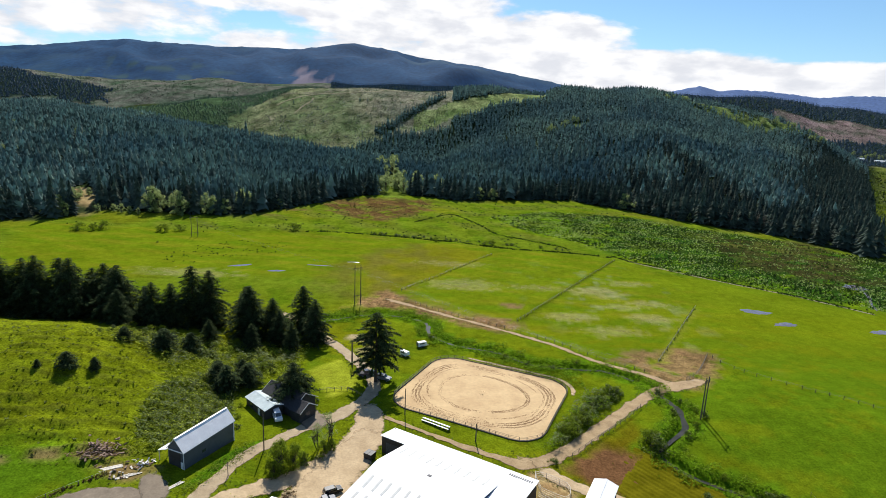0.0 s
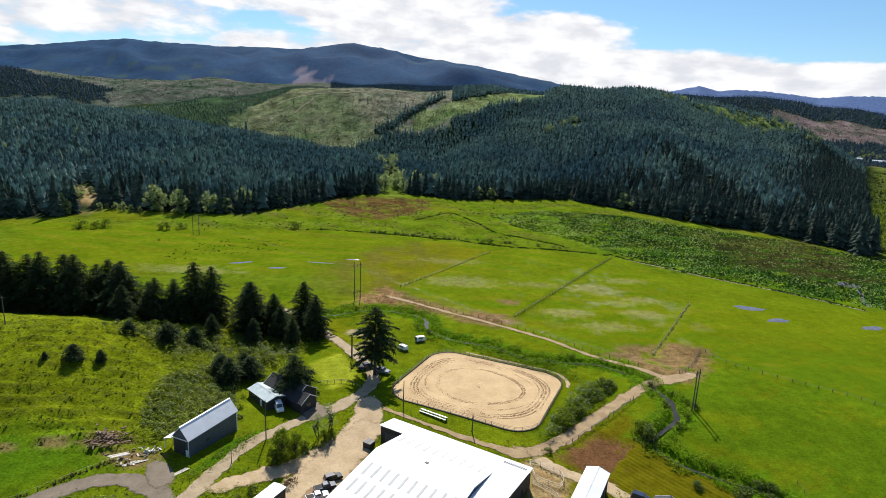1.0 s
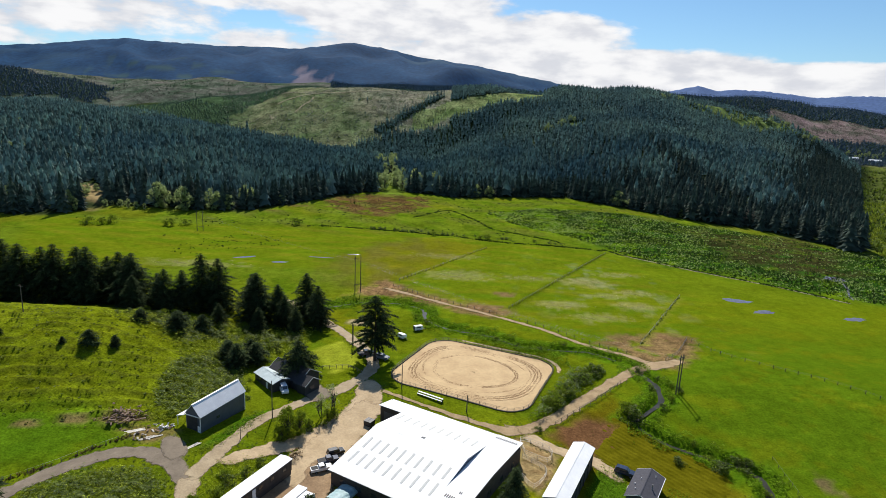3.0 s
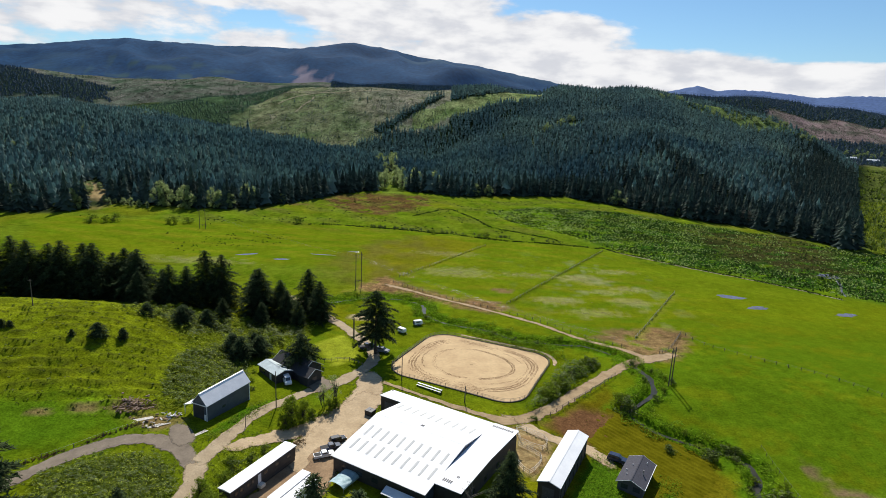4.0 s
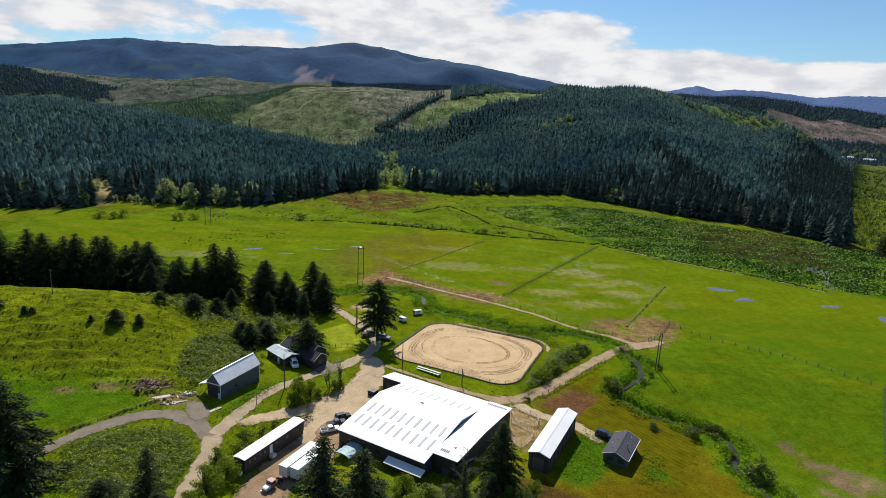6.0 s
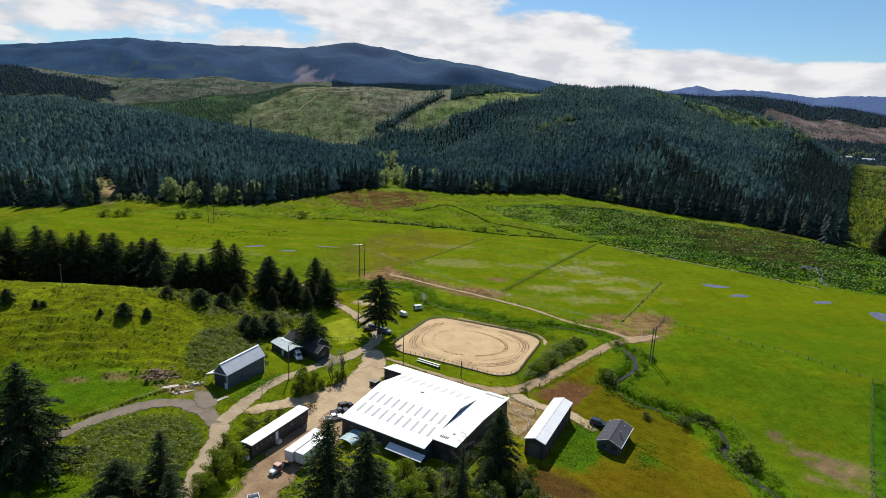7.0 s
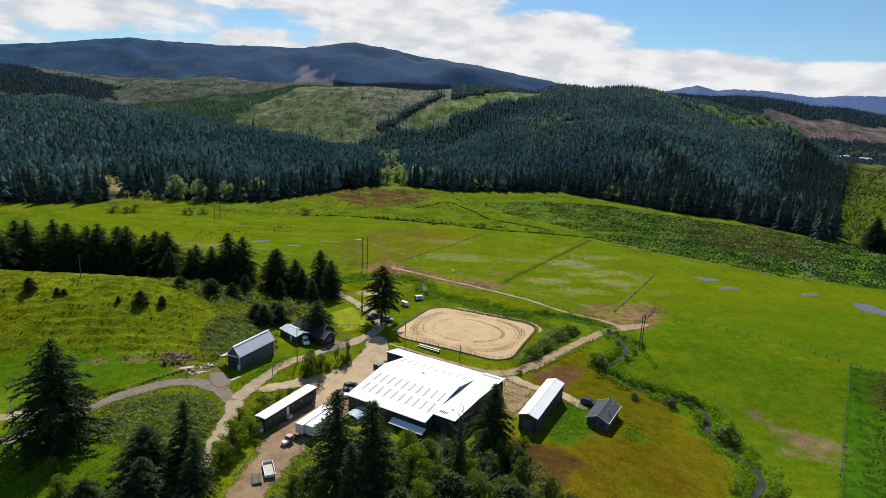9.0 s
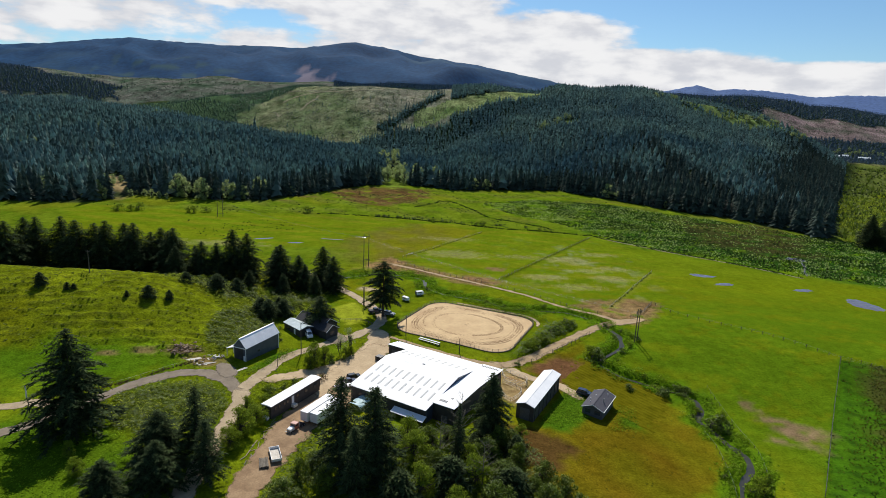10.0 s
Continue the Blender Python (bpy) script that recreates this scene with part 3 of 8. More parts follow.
    c = mixc(c, (0.115, 0.165, 0.02), ss(14, 6, np.abs(x + 52 + 0.10 * (y - 566)) + 3 * wobble(x, y, 15, 45)) * ss(530, 548, y) * ss(700, 640, y) * 0.9)
    c = mixc(c, (0.30, 0.225, 0.11), inside(x, y, CLEARING, 4, 2) * ss(385, 400, y) * .9)
    dome, strip, young, old = [np.asarray(q, float) for q in far_zones(x, y)]
    cut = np.maximum(dome, strip)
    tone = wobble(x, y, 120, 21)[..., None] * 0.5 + wobble(x, y, 30, 22)[..., None] * 0.35
    c = c * (1 - cut[..., None]) + (np.array((0.146, 0.170, 0.080)) + tone * np.array((0.060, 0.036, 0.030)) + (ss(-.22, -.06, a + .0006 * (y - 980)) * (1 - strip))[..., None] * np.array((0.040, 0.012, 0.045)) + strip[..., None] * np.array((0.02, 0.035, 0.0))) * cut[..., None]
    c = mixc(c, (0.27, 0.24, 0.17), cut * ss(3.2, 1.0, np.abs(y - 1056 - 10 * np.sin(x / 34)) ) * ss(-330, -290, x) * ss(-110, -140, x) * .9)
    c = mixc(c, (0.052, 0.078, 0.026), cut * ss(.55, .85, wobble(x, y, 22, 67) + .35 * wobble(x, y, 7, 68)) * .75)
    # far clear-cuts, paler and greyer to hold the haze
    far = ss(1150, 1240, y)
    fc = np.array((0.104, 0.114, 0.086)) + tone * np.array((0.045, 0.02, 0.03)) + ss(.4, .55, a)[..., None] * np.array((0.085, 0.030, 0.045))
    fc = fc * (1 - 0.45 * ss(.1, .8, wobble(x, y, 75, 24))[..., None] * np.array((1, .6, .9)))
    c = c * (1 - far[..., None]) + fc * far[..., None]
    c = mixc(c, (0.050, 0.086, 0.040), young * 0.95)
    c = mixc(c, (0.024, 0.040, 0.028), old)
    for cx, cy, rx, ry, t in MEADOWS:
        e = np.hypot((x - cx) / rx, (y - cy - t * (x - cx)) / ry) + 0.25 * wobble(x, y, 40, 41)
        c = mixc(c, (0.100, 0.140, 0.045), ss(1.15, 0.8, e))
    return c


MEADOWS = [(530, 1006, 105, 34, -0.25), (430, 1085, 30, 26, 0), (190, 862, 24, 14, 0), (470, 1060, 40, 16, -.2)]


def spread(*spans):
    """Grid lines: (from, to, step, growth)."""
    out = []
    for lo, hi, step, grow in spans:
        v = lo
        while v < hi - 1e-6:
            out.append(v)
            v += step
            step *= grow
    return np.array(out + [spans[-1][1]])


def mesh_from(name, verts, faces, smooth=True):
    me = bpy.data.meshes.new(name)
    verts, faces = np.asarray(verts, np.float32), np.asarray(faces, np.int32)
    k = faces.shape[1]
    me.vertices.add(len(verts)); me.vertices.foreach_set("co", verts.ravel())
    me.loops.add(faces.size); me.loops.foreach_set("vertex_index", faces.ravel())
    me.polygons.add(len(faces)); me.polygons.foreach_set("loop_start", np.arange(0, faces.size, k, dtype=np.int32))
    me.polygons.foreach_set("use_smooth", np.full(len(faces), smooth))
    me.update(calc_edges=True)
    me.validate()
    return me


def ground_material():
    m = bpy.data.materials.new("grassland")
    m.use_nodes = True
    nt = m.node_tree
    b, n = nt.nodes["Principled BSDF"], nt.nodes.new
    co, at = n("ShaderNodeTexCoord"), n("ShaderNodeAttribute")
    at.attribute_name = "cover"
    rough = n("ShaderNodeAttribute")
    rough.attribute_name = "patchiness"
    colour = at.outputs["Color"]
    heights = []
    for scale, det, lo, hi in ((0.045, 6, -.26, .26), (0.32, 6, -.28, .28), (1.9, 4, -.38, .38)):
        t, r, mul = n("ShaderNodeTexNoise"), n("ShaderNodeMapRange"), n("ShaderNodeMix")
        t.inputs["Scale"].default_value, t.inputs["Detail"].default_value, t.inputs["Roughness"].default_value = scale, det, 0.65
        nt.links.new(co.outputs["Object"], t.inputs["Vector"])
        for k, v in ((1, 0.3), (2, 0.7), (3, lo), (4, hi)):
            r.inputs[k].default_value = v
        nt.links.new(t.outputs["Fac"], r.inputs[0])
        mul.data_type, mul.blend_type = "RGBA", "MULTIPLY"
        mul.inputs["Factor"].default_value = 1
        k1 = n("ShaderNodeMath"); k1.operation = "MULTIPLY_ADD"
        nt.links.new(r.outputs[0], k1.inputs[0]); nt.links.new(rough.outputs["Fac"], k1.inputs[1]); k1.inputs[2].default_value = 1.0
        k2 = n("ShaderNodeMath"); k2.operation = "MAXIMUM"
        nt.links.new(k1.outputs[0], k2.inputs[0]); k2.inputs[1].default_value = 0.12
        nt.links.new(colour, mul.inputs["A"]); nt.links.new(k2.outputs[0], mul.inputs["B"])
        colour = mul.outputs["Result"]
        heights.append(t.outputs["Fac"])
    # yellowed blades among the green
    t2, r2, mx = n("ShaderNodeTexNoise"), n("ShaderNodeMapRange"), n("ShaderNodeMix")
    t2.inputs["Scale"].default_value, t2.inputs["Detail"].default_value = 0.11, 9
    nt.links.new(co.outputs["Object"], t2.inputs["Vector"])
    for k, v in ((1, 0.52), (2, 0.74), (3, 0.0), (4, 0.16)):
        r2.inputs[k].default_value = v
    nt.links.new(t2.outputs["Fac"], r2.inputs[0])
    warm = n("ShaderNodeMix"); warm.data_type, warm.blend_type = "RGBA", "MULTIPLY"
    warm.inputs["Factor"].default_value = 1
    nt.links.new(colour, warm.inputs["A"]); warm.inputs["B"].default_value = (1.55, 1.12, 1.3, 1)
    mx.data_type = "RGBA"
    nt.links.new(r2.outputs[0], mx.inputs["Factor"]); nt.links.new(colour, mx.inputs["A"]); nt.links.new(warm.outputs["Result"], mx.inputs["B"])
    nt.links.new(mx.outputs["Result"], b.inputs["Base Color"])
    b.inputs["Roughness"].default_value, b.inputs["Specular IOR Level"].default_value = 1.0, 0.0
    bp = n("ShaderNodeBump")
    bp.inputs["Strength"].default_value, bp.inputs["Distance"].default_value = 0.7, 0.5
    nt.links.new(heights[1], bp.inputs["Height"])
    bp2 = n("ShaderNodeBump")
    bp2.inputs["Strength"].default_value, bp2.inputs["Distance"].default_value = 0.6, 0.16
    nt.links.new(heights[2], bp2.inputs["Height"]); nt.links.new(bp.outputs[0], bp2.inputs["Normal"])
    nt.links.new(bp2.outputs[0], b.inputs["Normal"])
    return m


def patchiness(x, y):
    """How strongly the growth varies: even on grazed pasture, coarse in marsh, scrub and clear-cuts."""
    p = np.full(x.shape, 0.95)
    p = p - 0.30 * inside(x, y, PASTURE, 8) - 0.22 * ss(235, 165, y) * ss(20, 70, x) * ss(290, 230, x)
    p = p + 0.55 * inside(x, y, REEDS, 10) + 0.5 * inside(x, y, BROWN_MARSH, 10)
    p = p + 0.3 * ss(330, 380, y) + 1.1 * inside(x, y, GATE_DIRT, 3) + 1.1 * inside(x, y, CORNER_MUD, 3)
    p = p + 0.35 * ss(-46, -66, x) * ss(100, 112, y) * ss(215, 190, y)
    return p + 1.0 * ss(780, 900, y)


def build_ground():
    west = -spread((130, 330, 3.0, 1.0), (330, 1260, 12.0, 1.0), (1260, 4900, 24.0, 1.12))[::-1]
    xs = np.concatenate([west[:-1], spread((-130, 150, 1.3, 1.0), (150, 330, 3.0, 1.0), (330, 1260, 12.0, 1.0), (1260, 4900, 24.0, 1.12))])
    south = -spread((60, 1500, 6.0, 1.25))[::-1]
    ys = np.concatenate([south[:-1], spread((-60, 44, 4.0, 1.0), (44, 206, 1.3, 1.0), (206, 600, 3.2, 1.0), (600, 1180, 7.0, 1.0), (1180, 1700, 13.0, 1.0), (1700, 4950, 40.0, 1.12))])
    X, Y = np.meshgrid(xs, ys)
    Z = ground(X, Y)
    nx, ny = len(xs), len(ys)
    i = (np.arange(ny - 1)[:, None] * nx + np.arange(nx - 1)[None]).ravel()
    me = mesh_from("ground", np.stack([X, Y, Z], -1).reshape(-1, 3), np.stack([i, i + 1, i + nx + 1, i + nx], -1))
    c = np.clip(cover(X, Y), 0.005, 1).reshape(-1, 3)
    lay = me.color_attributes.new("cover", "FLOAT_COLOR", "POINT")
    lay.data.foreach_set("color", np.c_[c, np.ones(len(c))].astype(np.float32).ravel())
    lay = me.attributes.new("patchiness", "FLOAT", "POINT")
    lay.data.foreach_set("value", patchiness(X, Y).ravel().astype(np.float32))
    me.materials.append(ground_material())
    return tagged(new("ground", me), "green valley pasture rising to forested hills", "ground", kind="structure")


build_ground()


def smooth_path(pts, step=1.5):
    """Points along a Catmull-Rom curve through pts (any number of columns), about step metres apart."""
    p = np.array(pts, float)
    p = np.vstack([2 * p[0] - p[1], p, 2 * p[-1] - p[-2]])
    out = []
    for a, b, c, d in zip(p, p[1:], p[2:], p[3:]):
        n = max(2, int(np.hypot(*(c - b)[:2]) / step))
        for u in np.arange(n) / n:
            out.append(0.5 * (2 * b + (c - a) * u + (2 * a - 5 * b + 4 * c - d) * u ** 2 + (3 * b - a - 3 * c + d) * u ** 3))
    return np.array(out + [p[-2]])


VERGES = []


def ribbon(name, pts, mat, lift, label, category, seed=1, rag=0.38, kind="structure", across=7, level=False):
    """A strip draped on the land along (x, y, width) rows, with worn, uneven edges."""
    p = smooth_path(pts)
    d = np.gradient(p[:, :2], axis=0)
    d /= np.linalg.norm(d, axis=1, keepdims=True) + 1e-9
    side = np.stack([d[:, 1], -d[:, 0]], -1)
    r = np.random.RandomState(seed)
    s = np.arange(len(p)) * 1.5
    wl, wr = [p[:, 2] / 2 * (1 + 0 * s) + rag * (0.5 * np.sin(s / f1 + ph) + 0.35 * np.sin(s / f2 + 2 * ph)) + r.normal(0, rag * 0.5, len(p)) for f1, f2, ph in ((3.1, 1.3, r.uniform(0, 6)), (2.7, 1.1, r.uniform(0, 6)))]
    rows = []
    across += 2
    soft = .55 if category in ("road", "pavement") else 0
    cols = np.concatenate([[-1], np.linspace(-.86, .86, across - 2), [1]])
    for k in cols:
        w = np.where(k < 0, wl + soft, wr + soft) * k
        q = p[:, :2] + side * w[:, None]
        rows.append(np.c_[q, ground(p[:, 0], p[:, 1]) + lift] if level else np.c_[q, ground(q[:, 0], q[:, 1]) + lift * (1 if abs(k) < 0.99 else 0.35)])
    if category in ("road", "pavement"):
        VERGES.append(np.vstack([rows[0][:, :2], rows[-1][:, :2]]))
    v = np.stack(rows, 1).reshape(-1, 3)
    i = (np.arange(len(p) - 1)[:, None] * across + np.arange(across - 1)[None]).ravel()
    me = mesh_from(name, v, np.stack([i, i + across, i + across + 1, i + 1], -1))
    rim = np.interp(np.abs(cols), [0, .55, .86, 1], [0, .08, .55, 1])[None] * np.ones((len(p), 1))
    ends = np.minimum(s, s[-1] - s)
    rim = np.clip(rim + np.interp(ends, [0, 2.5], [.9, 0])[:, None], 0, 1)
    lay = me.attributes.new("edge", "FLOAT", "POINT")
    lay.data.foreach_set("value", rim.ravel().astype(np.float32))
    me.materials.append(M[mat])
    return tagged(new(name, me), label, category, kind=kind)


ribbon("road", [(-110, 52, 3.0), (-91.6, 66, 3.0), (-85, 74.5, 3.0), (-78.4, 86.3, 3.2), (-73.6, 92.6, 3.4), (-68.5, 96.8, 3.5), (-62.4, 98.8, 3.6), (-56.2, 97.4, 4.0), (-51.6, 93.8, 3.6), (-48.5, 88.5, 2.6)], "asphalt", 0.09, "grey gravel farm road curving past the barn", "road", 2)
ribbon("road", [(-48.5, 93, 4.2), (-47, 87, 3.4), (-46, 76.7, 2.6), (-45.5, 67, 2.6), (-45, 57, 3.2), (-44, 40, 3.2), (-42, 20, 3.2)], "lane", 0.10, "pale gravel lane running down past the trees", "road", 21)
ribbon("road", [(-125, 70, 3.2), (-99.8, 76, 2.6), (-94, 78.5, 2.6), (-87, 78, 2.6), (-82, 79, 2.4)], "lane", 0.075, "pale gravel side lane joining the farm road", "road", 3)
ribbon("road", [(-48.5, 91, 3.6), (-47, 97, 3.0), (-45.5, 105.5, 2.4), (-41.5, 118, 2.2), (-34, 128.5, 2.5), (-25.5, 136.5, 3.6), (-20.5, 144, 3.6), (-18.4, 151, 3.2), (-19.2, 158.5, 3.2), (-27, 172, 3.2), (-36.5, 184.5, 3.0), (-48, 199, 3.0), (-62, 212, 3.0)], "lane", 0.105, "pale gravel lane to the upper yard", "road", 4)
ribbon("pavement", [(-59.4, 106, 2.6), (-57.2, 103, 4.0), (-54.6, 99.6, 4.6), (-52.5, 96.4, 3.0)], "asphalt", 0.125, "grey asphalt apron before the blue barn", "pavement", 5, rag=.15)
ribbon("pavement", [(-45.5, 98, 2.5), (-39, 103.5, 3.5), (-31.5, 109.5, 5), (-24, 115.5, 8.5), (-18.8, 124, 9), (-16.8, 132, 8), (-17.6, 138.5, 6), (-19.6, 143.5, 3.4)], "gravel", 0.135, "pale gravel yard beside the riding hall", "pavement", 6, rag=0.4, across=11)
ribbon("pavement", [(-15.5, 131, 7), (-19.5, 118, 10), (-23.5, 108, 12), (-26.5, 97, 12), (-27.5, 93, 8)], "gravel", 0.175, "tan gravel parking beside the riding hall", "pavement", 17, rag=0.6, across=11)
ribbon("pavement", [(-25.5, 101, 11), (-28.0, 92, 11.5), (-30.3, 80, 9.5), (-32, 70, 8.5), (-33.5, 60, 7), (-35, 48, 5)], "yard", 0.155, "tan dirt truck yard below the hall", "pavement", 7, rag=0.7, across=11)
ribbon("pavement", [(-22.6, 104, 6), (-22.4, 97, 8), (-23.2, 90, 8), (-25, 84, 6)], "yard", 0.195, "tan dirt between the trailers and the hall", "pavement", 71, rag=0.6, across=11)
ribbon("pavement", [(-36, 141, 4), (-31, 133, 6), (-28, 130, 5)], "asphalt", 0.12, "grey drive to the dark house", "pavement", 8)
ribbon("dirt_track", [(18, 122.5, 2.6), (22, 120.5, 3.2), (27.5, 122.5, 3.4), (37.6, 130.9, 3.0), (49.4, 143.3, 2.8), (62.8, 156.5, 3.2), (69, 161, 4.2), (76, 164, 4.6), (84, 168, 3)], "dirt", 0.09, "tan dirt track to the pasture gate", "road", 9)
ribbon("dirt_track", [(72, 162, 2.4), (66.1, 169.5, 1.6), (54, 177.2, 1.1), (39.7, 191.7, .9), (25.7, 202, 1.0), (7.9, 214.1, 1.0), (-8.6, 225, 1.2), (-24, 236, 1.6)], "dirt", 0.075, "worn tan cattle path along the fence", "road", 10)
ribbon("dirt_track", [(-14.6, 137.4, .5), (-4.6, 131.8, .5), (7, 125.6, .7), (18.0, 120.6, 2.0), (24, 119.5, 3.6)], "dirt", 0.11, "tan dirt strip behind the riding hall", "road", 11)
ribbon("dirt_track", [(24, 119, 3.6), (31.5, 113.2, 3), (38.8, 110.7, 3.4), (43, 106.5, 3.4), (44.6, 103, 2.6)], "gravel", 0.12, "pale gravel drive to the small house", "road", 12)
ribbon("dirt_track", [(103, 333, .7), (116, 314, .8), (131, 301, .8), (145, 287, .7), (160, 275, .8), (175, 262, .7), (192, 243, .7)], "slash_path", 0.06, "faint pale path along the marsh edge", "road", 13)
ribbon("dirt_track", [(-288, 985, 2), (-280, 999, 3), (-255, 1025, 3), (-227, 1040, 3.2), (-182, 1040, 3.2), (-132, 1050, 3.4), (-119, 1066, 4)], "slash_path", .5, "pale logging track along the top of the clear-cut", "road", 141, rag=.5)
ribbon("dirt_track", [(-249, 948, 1.2), (-242.5, 978, 2.6), (-234, 1001, 3.0), (-233.5, 1019, 2.2)], "slash_path", .5, "pale log drag mark down the clear-cut", "road", 142, rag=.5)
ribbon("dirt_track", [(-287, 943, 2.6), (-282, 934, 2.4), (-279, 929, 2.0), (-277.5, 934, 1.8), (-276, 940, 2.4)], "slash_path", .5, "pale bent scar on the clear-cut", "road", 143, rag=.5)
ribbon("ditch", [(197, 250, .9), (200, 257, 1.0), (208, 271, 1.4), (213, 281, 1.8)], "puddle", 0.06, "thin water-filled ditch in the marsh", "ditch", 15, rag=.2)
for run in (CREEK[:14], CREEK[14:]):          # a culvert takes it under the track
    ribbon("creek", [(x, y, 0.9 + 0.62 * w) for x, y, w in run], "water", 0.25, "narrow dark creek winding through grassy banks", "creek", 14, rag=0.15, level=True)
def puddle(px, py, rx, ry, turn):
    """A shallow pool with a wandering shore."""
    r = np.random.RandomState(int(px) + 400)
    an = np.linspace(0, 2 * math.pi, 56, endpoint=False)
    shore = 1 + sum(r.uniform(.02, .11) * np.sin(an * f + r.uniform(0, 6.28)) for f in (2, 3, 5, 7, 11))
    rows = []
    for k in (1, .75, .45, .02):
        u, v = rx * shore * k * np.cos(an), ry * shore * k * np.sin(an)
        x, y = px + u * math.cos(turn) - v * math.sin(turn), py + u * math.sin(turn) + v * math.cos(turn)
        rows.append(np.c_[x, y, ground(x, y) + (.06 if k < 1 else -.02)])
    f = [(a * 56 + i, a * 56 + (i + 1) % 56, (a + 1) * 56 + (i + 1) % 56, (a + 1) * 56 + i) for a in range(3) for i in range(56)]
    me = mesh_from("puddle", np.vstack(rows), f)
    me.materials.append(M["puddle"])
    tagged(new("puddle", me), "shallow puddle in the wet pasture", "puddle", kind="structure")


for px, py, rx, ry, turn in ((-101.3, 279, 6, 1.6, .5), (-81.3, 272, 4.5, 1.5, .1), (-63, 285.6, 7, .9, -.1), (137.1, 240.6, 6.6, 3.4, -.1), (141, 224.5, 5.0, 2.4, .1), (-47, 294.8, 3.6, .7, .1), (214, 289, 6, 6, 2.0), (177, 220, 5.5, 2.2, .2), (193, 201, 9, 5.5, -1.3)):
    puddle(px, py, rx, ry, turn)


def furrowed(name, quad, rows, mat, label):
    """Ground worked in long low ridges between four corners."""
    a, b, c, d = [np.array(q, float) for q in quad]
    u, v = np.meshgrid(np.linspace(0, 1, rows * 4 + 1), np.linspace(0, 1, 60))
    P = (a * (1 - u)[..., None] + b * u[..., None]) * (1 - v)[..., None] + (d * (1 - u)[..., None] + c * u[..., None]) * v[..., None]
    edge = np.minimum.reduce([u * 14, (1 - u) * 14, v * 9, (1 - v) * 9]) + 0.5 * wobble(P[..., 0], P[..., 1], 4, 88)
    z = ground(P[..., 0], P[..., 1]) + 0.10 + 0.10 * np.cos(u * rows * 2 * math.pi) * (0.8 + 0.3 * wobble(P[..., 0], P[..., 1], 7, 89)) - 0.5 * ss(0.8, 0.0, edge)
    n = u.shape[1]
    i = (np.arange(59)[:, None] * n + np.arange(n - 1)[None]).ravel()
    me = mesh_from(name, np.stack([P[..., 0], P[..., 1], z], -1).reshape(-1, 3), np.stack([i, i + 1, i + n + 1, i + n], -1))
    me.materials.append(M[mat])
    return tagged(new(name, me), label, "field", kind="structure")


furrowed("field", ((38, 113), (50, 131), (75, 109), (61, 88)), 16, "stubble", "dry yellowish field worked in straight rows")


# ---- distant mountains ----
def mountain_material(name, dark, light, cut):
    m = material(name, dark, light, 0.006, 0.95, spec=0.05, detail=9, lo=0.4, hi=0.62, fine=0.25)
    nt = m.node_tree
    b, n = nt.nodes["Principled BSDF"], nt.nodes.new
    base = b.inputs["Base Color"].links[0].from_socket
    co, t, r, mx = n("ShaderNodeTexCoord"), n("ShaderNodeTexNoise"), n("ShaderNodeMapRange"), n("ShaderNodeMix")
    t.inputs["Scale"].default_value, t.inputs["Detail"].default_value = 0.0016, 6
    nt.links.new(co.outputs["Object"], t.inputs["Vector"])
    for k, v in ((1, 0.56), (2, 0.66), (3, 0.0), (4, 0.8)):
        r.inputs[k].default_value = v
    nt.links.new(t.outputs["Fac"], r.inputs[0])
    mx.data_type = "RGBA"
    nt.links.new(r.outputs[0], mx.inputs["Factor"]); nt.links.new(base, mx.inputs["A"]); mx.inputs["B"].default_value = (*cut, 1)
    colour = mx.outputs["Result"]
    # both tints are shifted towards the haze as well
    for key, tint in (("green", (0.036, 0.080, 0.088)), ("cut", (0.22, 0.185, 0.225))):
        at, m2 = n("ShaderNodeAttribute"), n("ShaderNodeMix")
        at.attribute_name = key
        m2.data_type = "RGBA"
        tx, rg, ml = n("ShaderNodeTexNoise"), n("ShaderNodeMapRange"), n("ShaderNodeMath")
        tx.inputs["Scale"].default_value, tx.inputs["Detail"].default_value, tx.inputs["Roughness"].default_value = 0.009, 9, 0.68
        nt.links.new(co.outputs["Object"], tx.inputs["Vector"])
        for k, v in ((1, 0.80), (2, 1.35), (3, 0.0), (4, 0.8)):
            rg.inputs[k].default_value = v
        nt.links.new(tx.outputs["Fac"], ml.inputs[0]); nt.links.new(at.outputs["Fac"], ml.inputs[1]); nt.links.new(ml.outputs[0], rg.inputs[0])
        nt.links.new(rg.outputs[0], m2.inputs["Factor"]); nt.links.new(colour, m2.inputs["A"]); m2.inputs["B"].default_value = (*tint, 1)
        colour = m2.outputs["Result"]
    nt.links.new(colour, b.inputs["Base Color"])
    return m


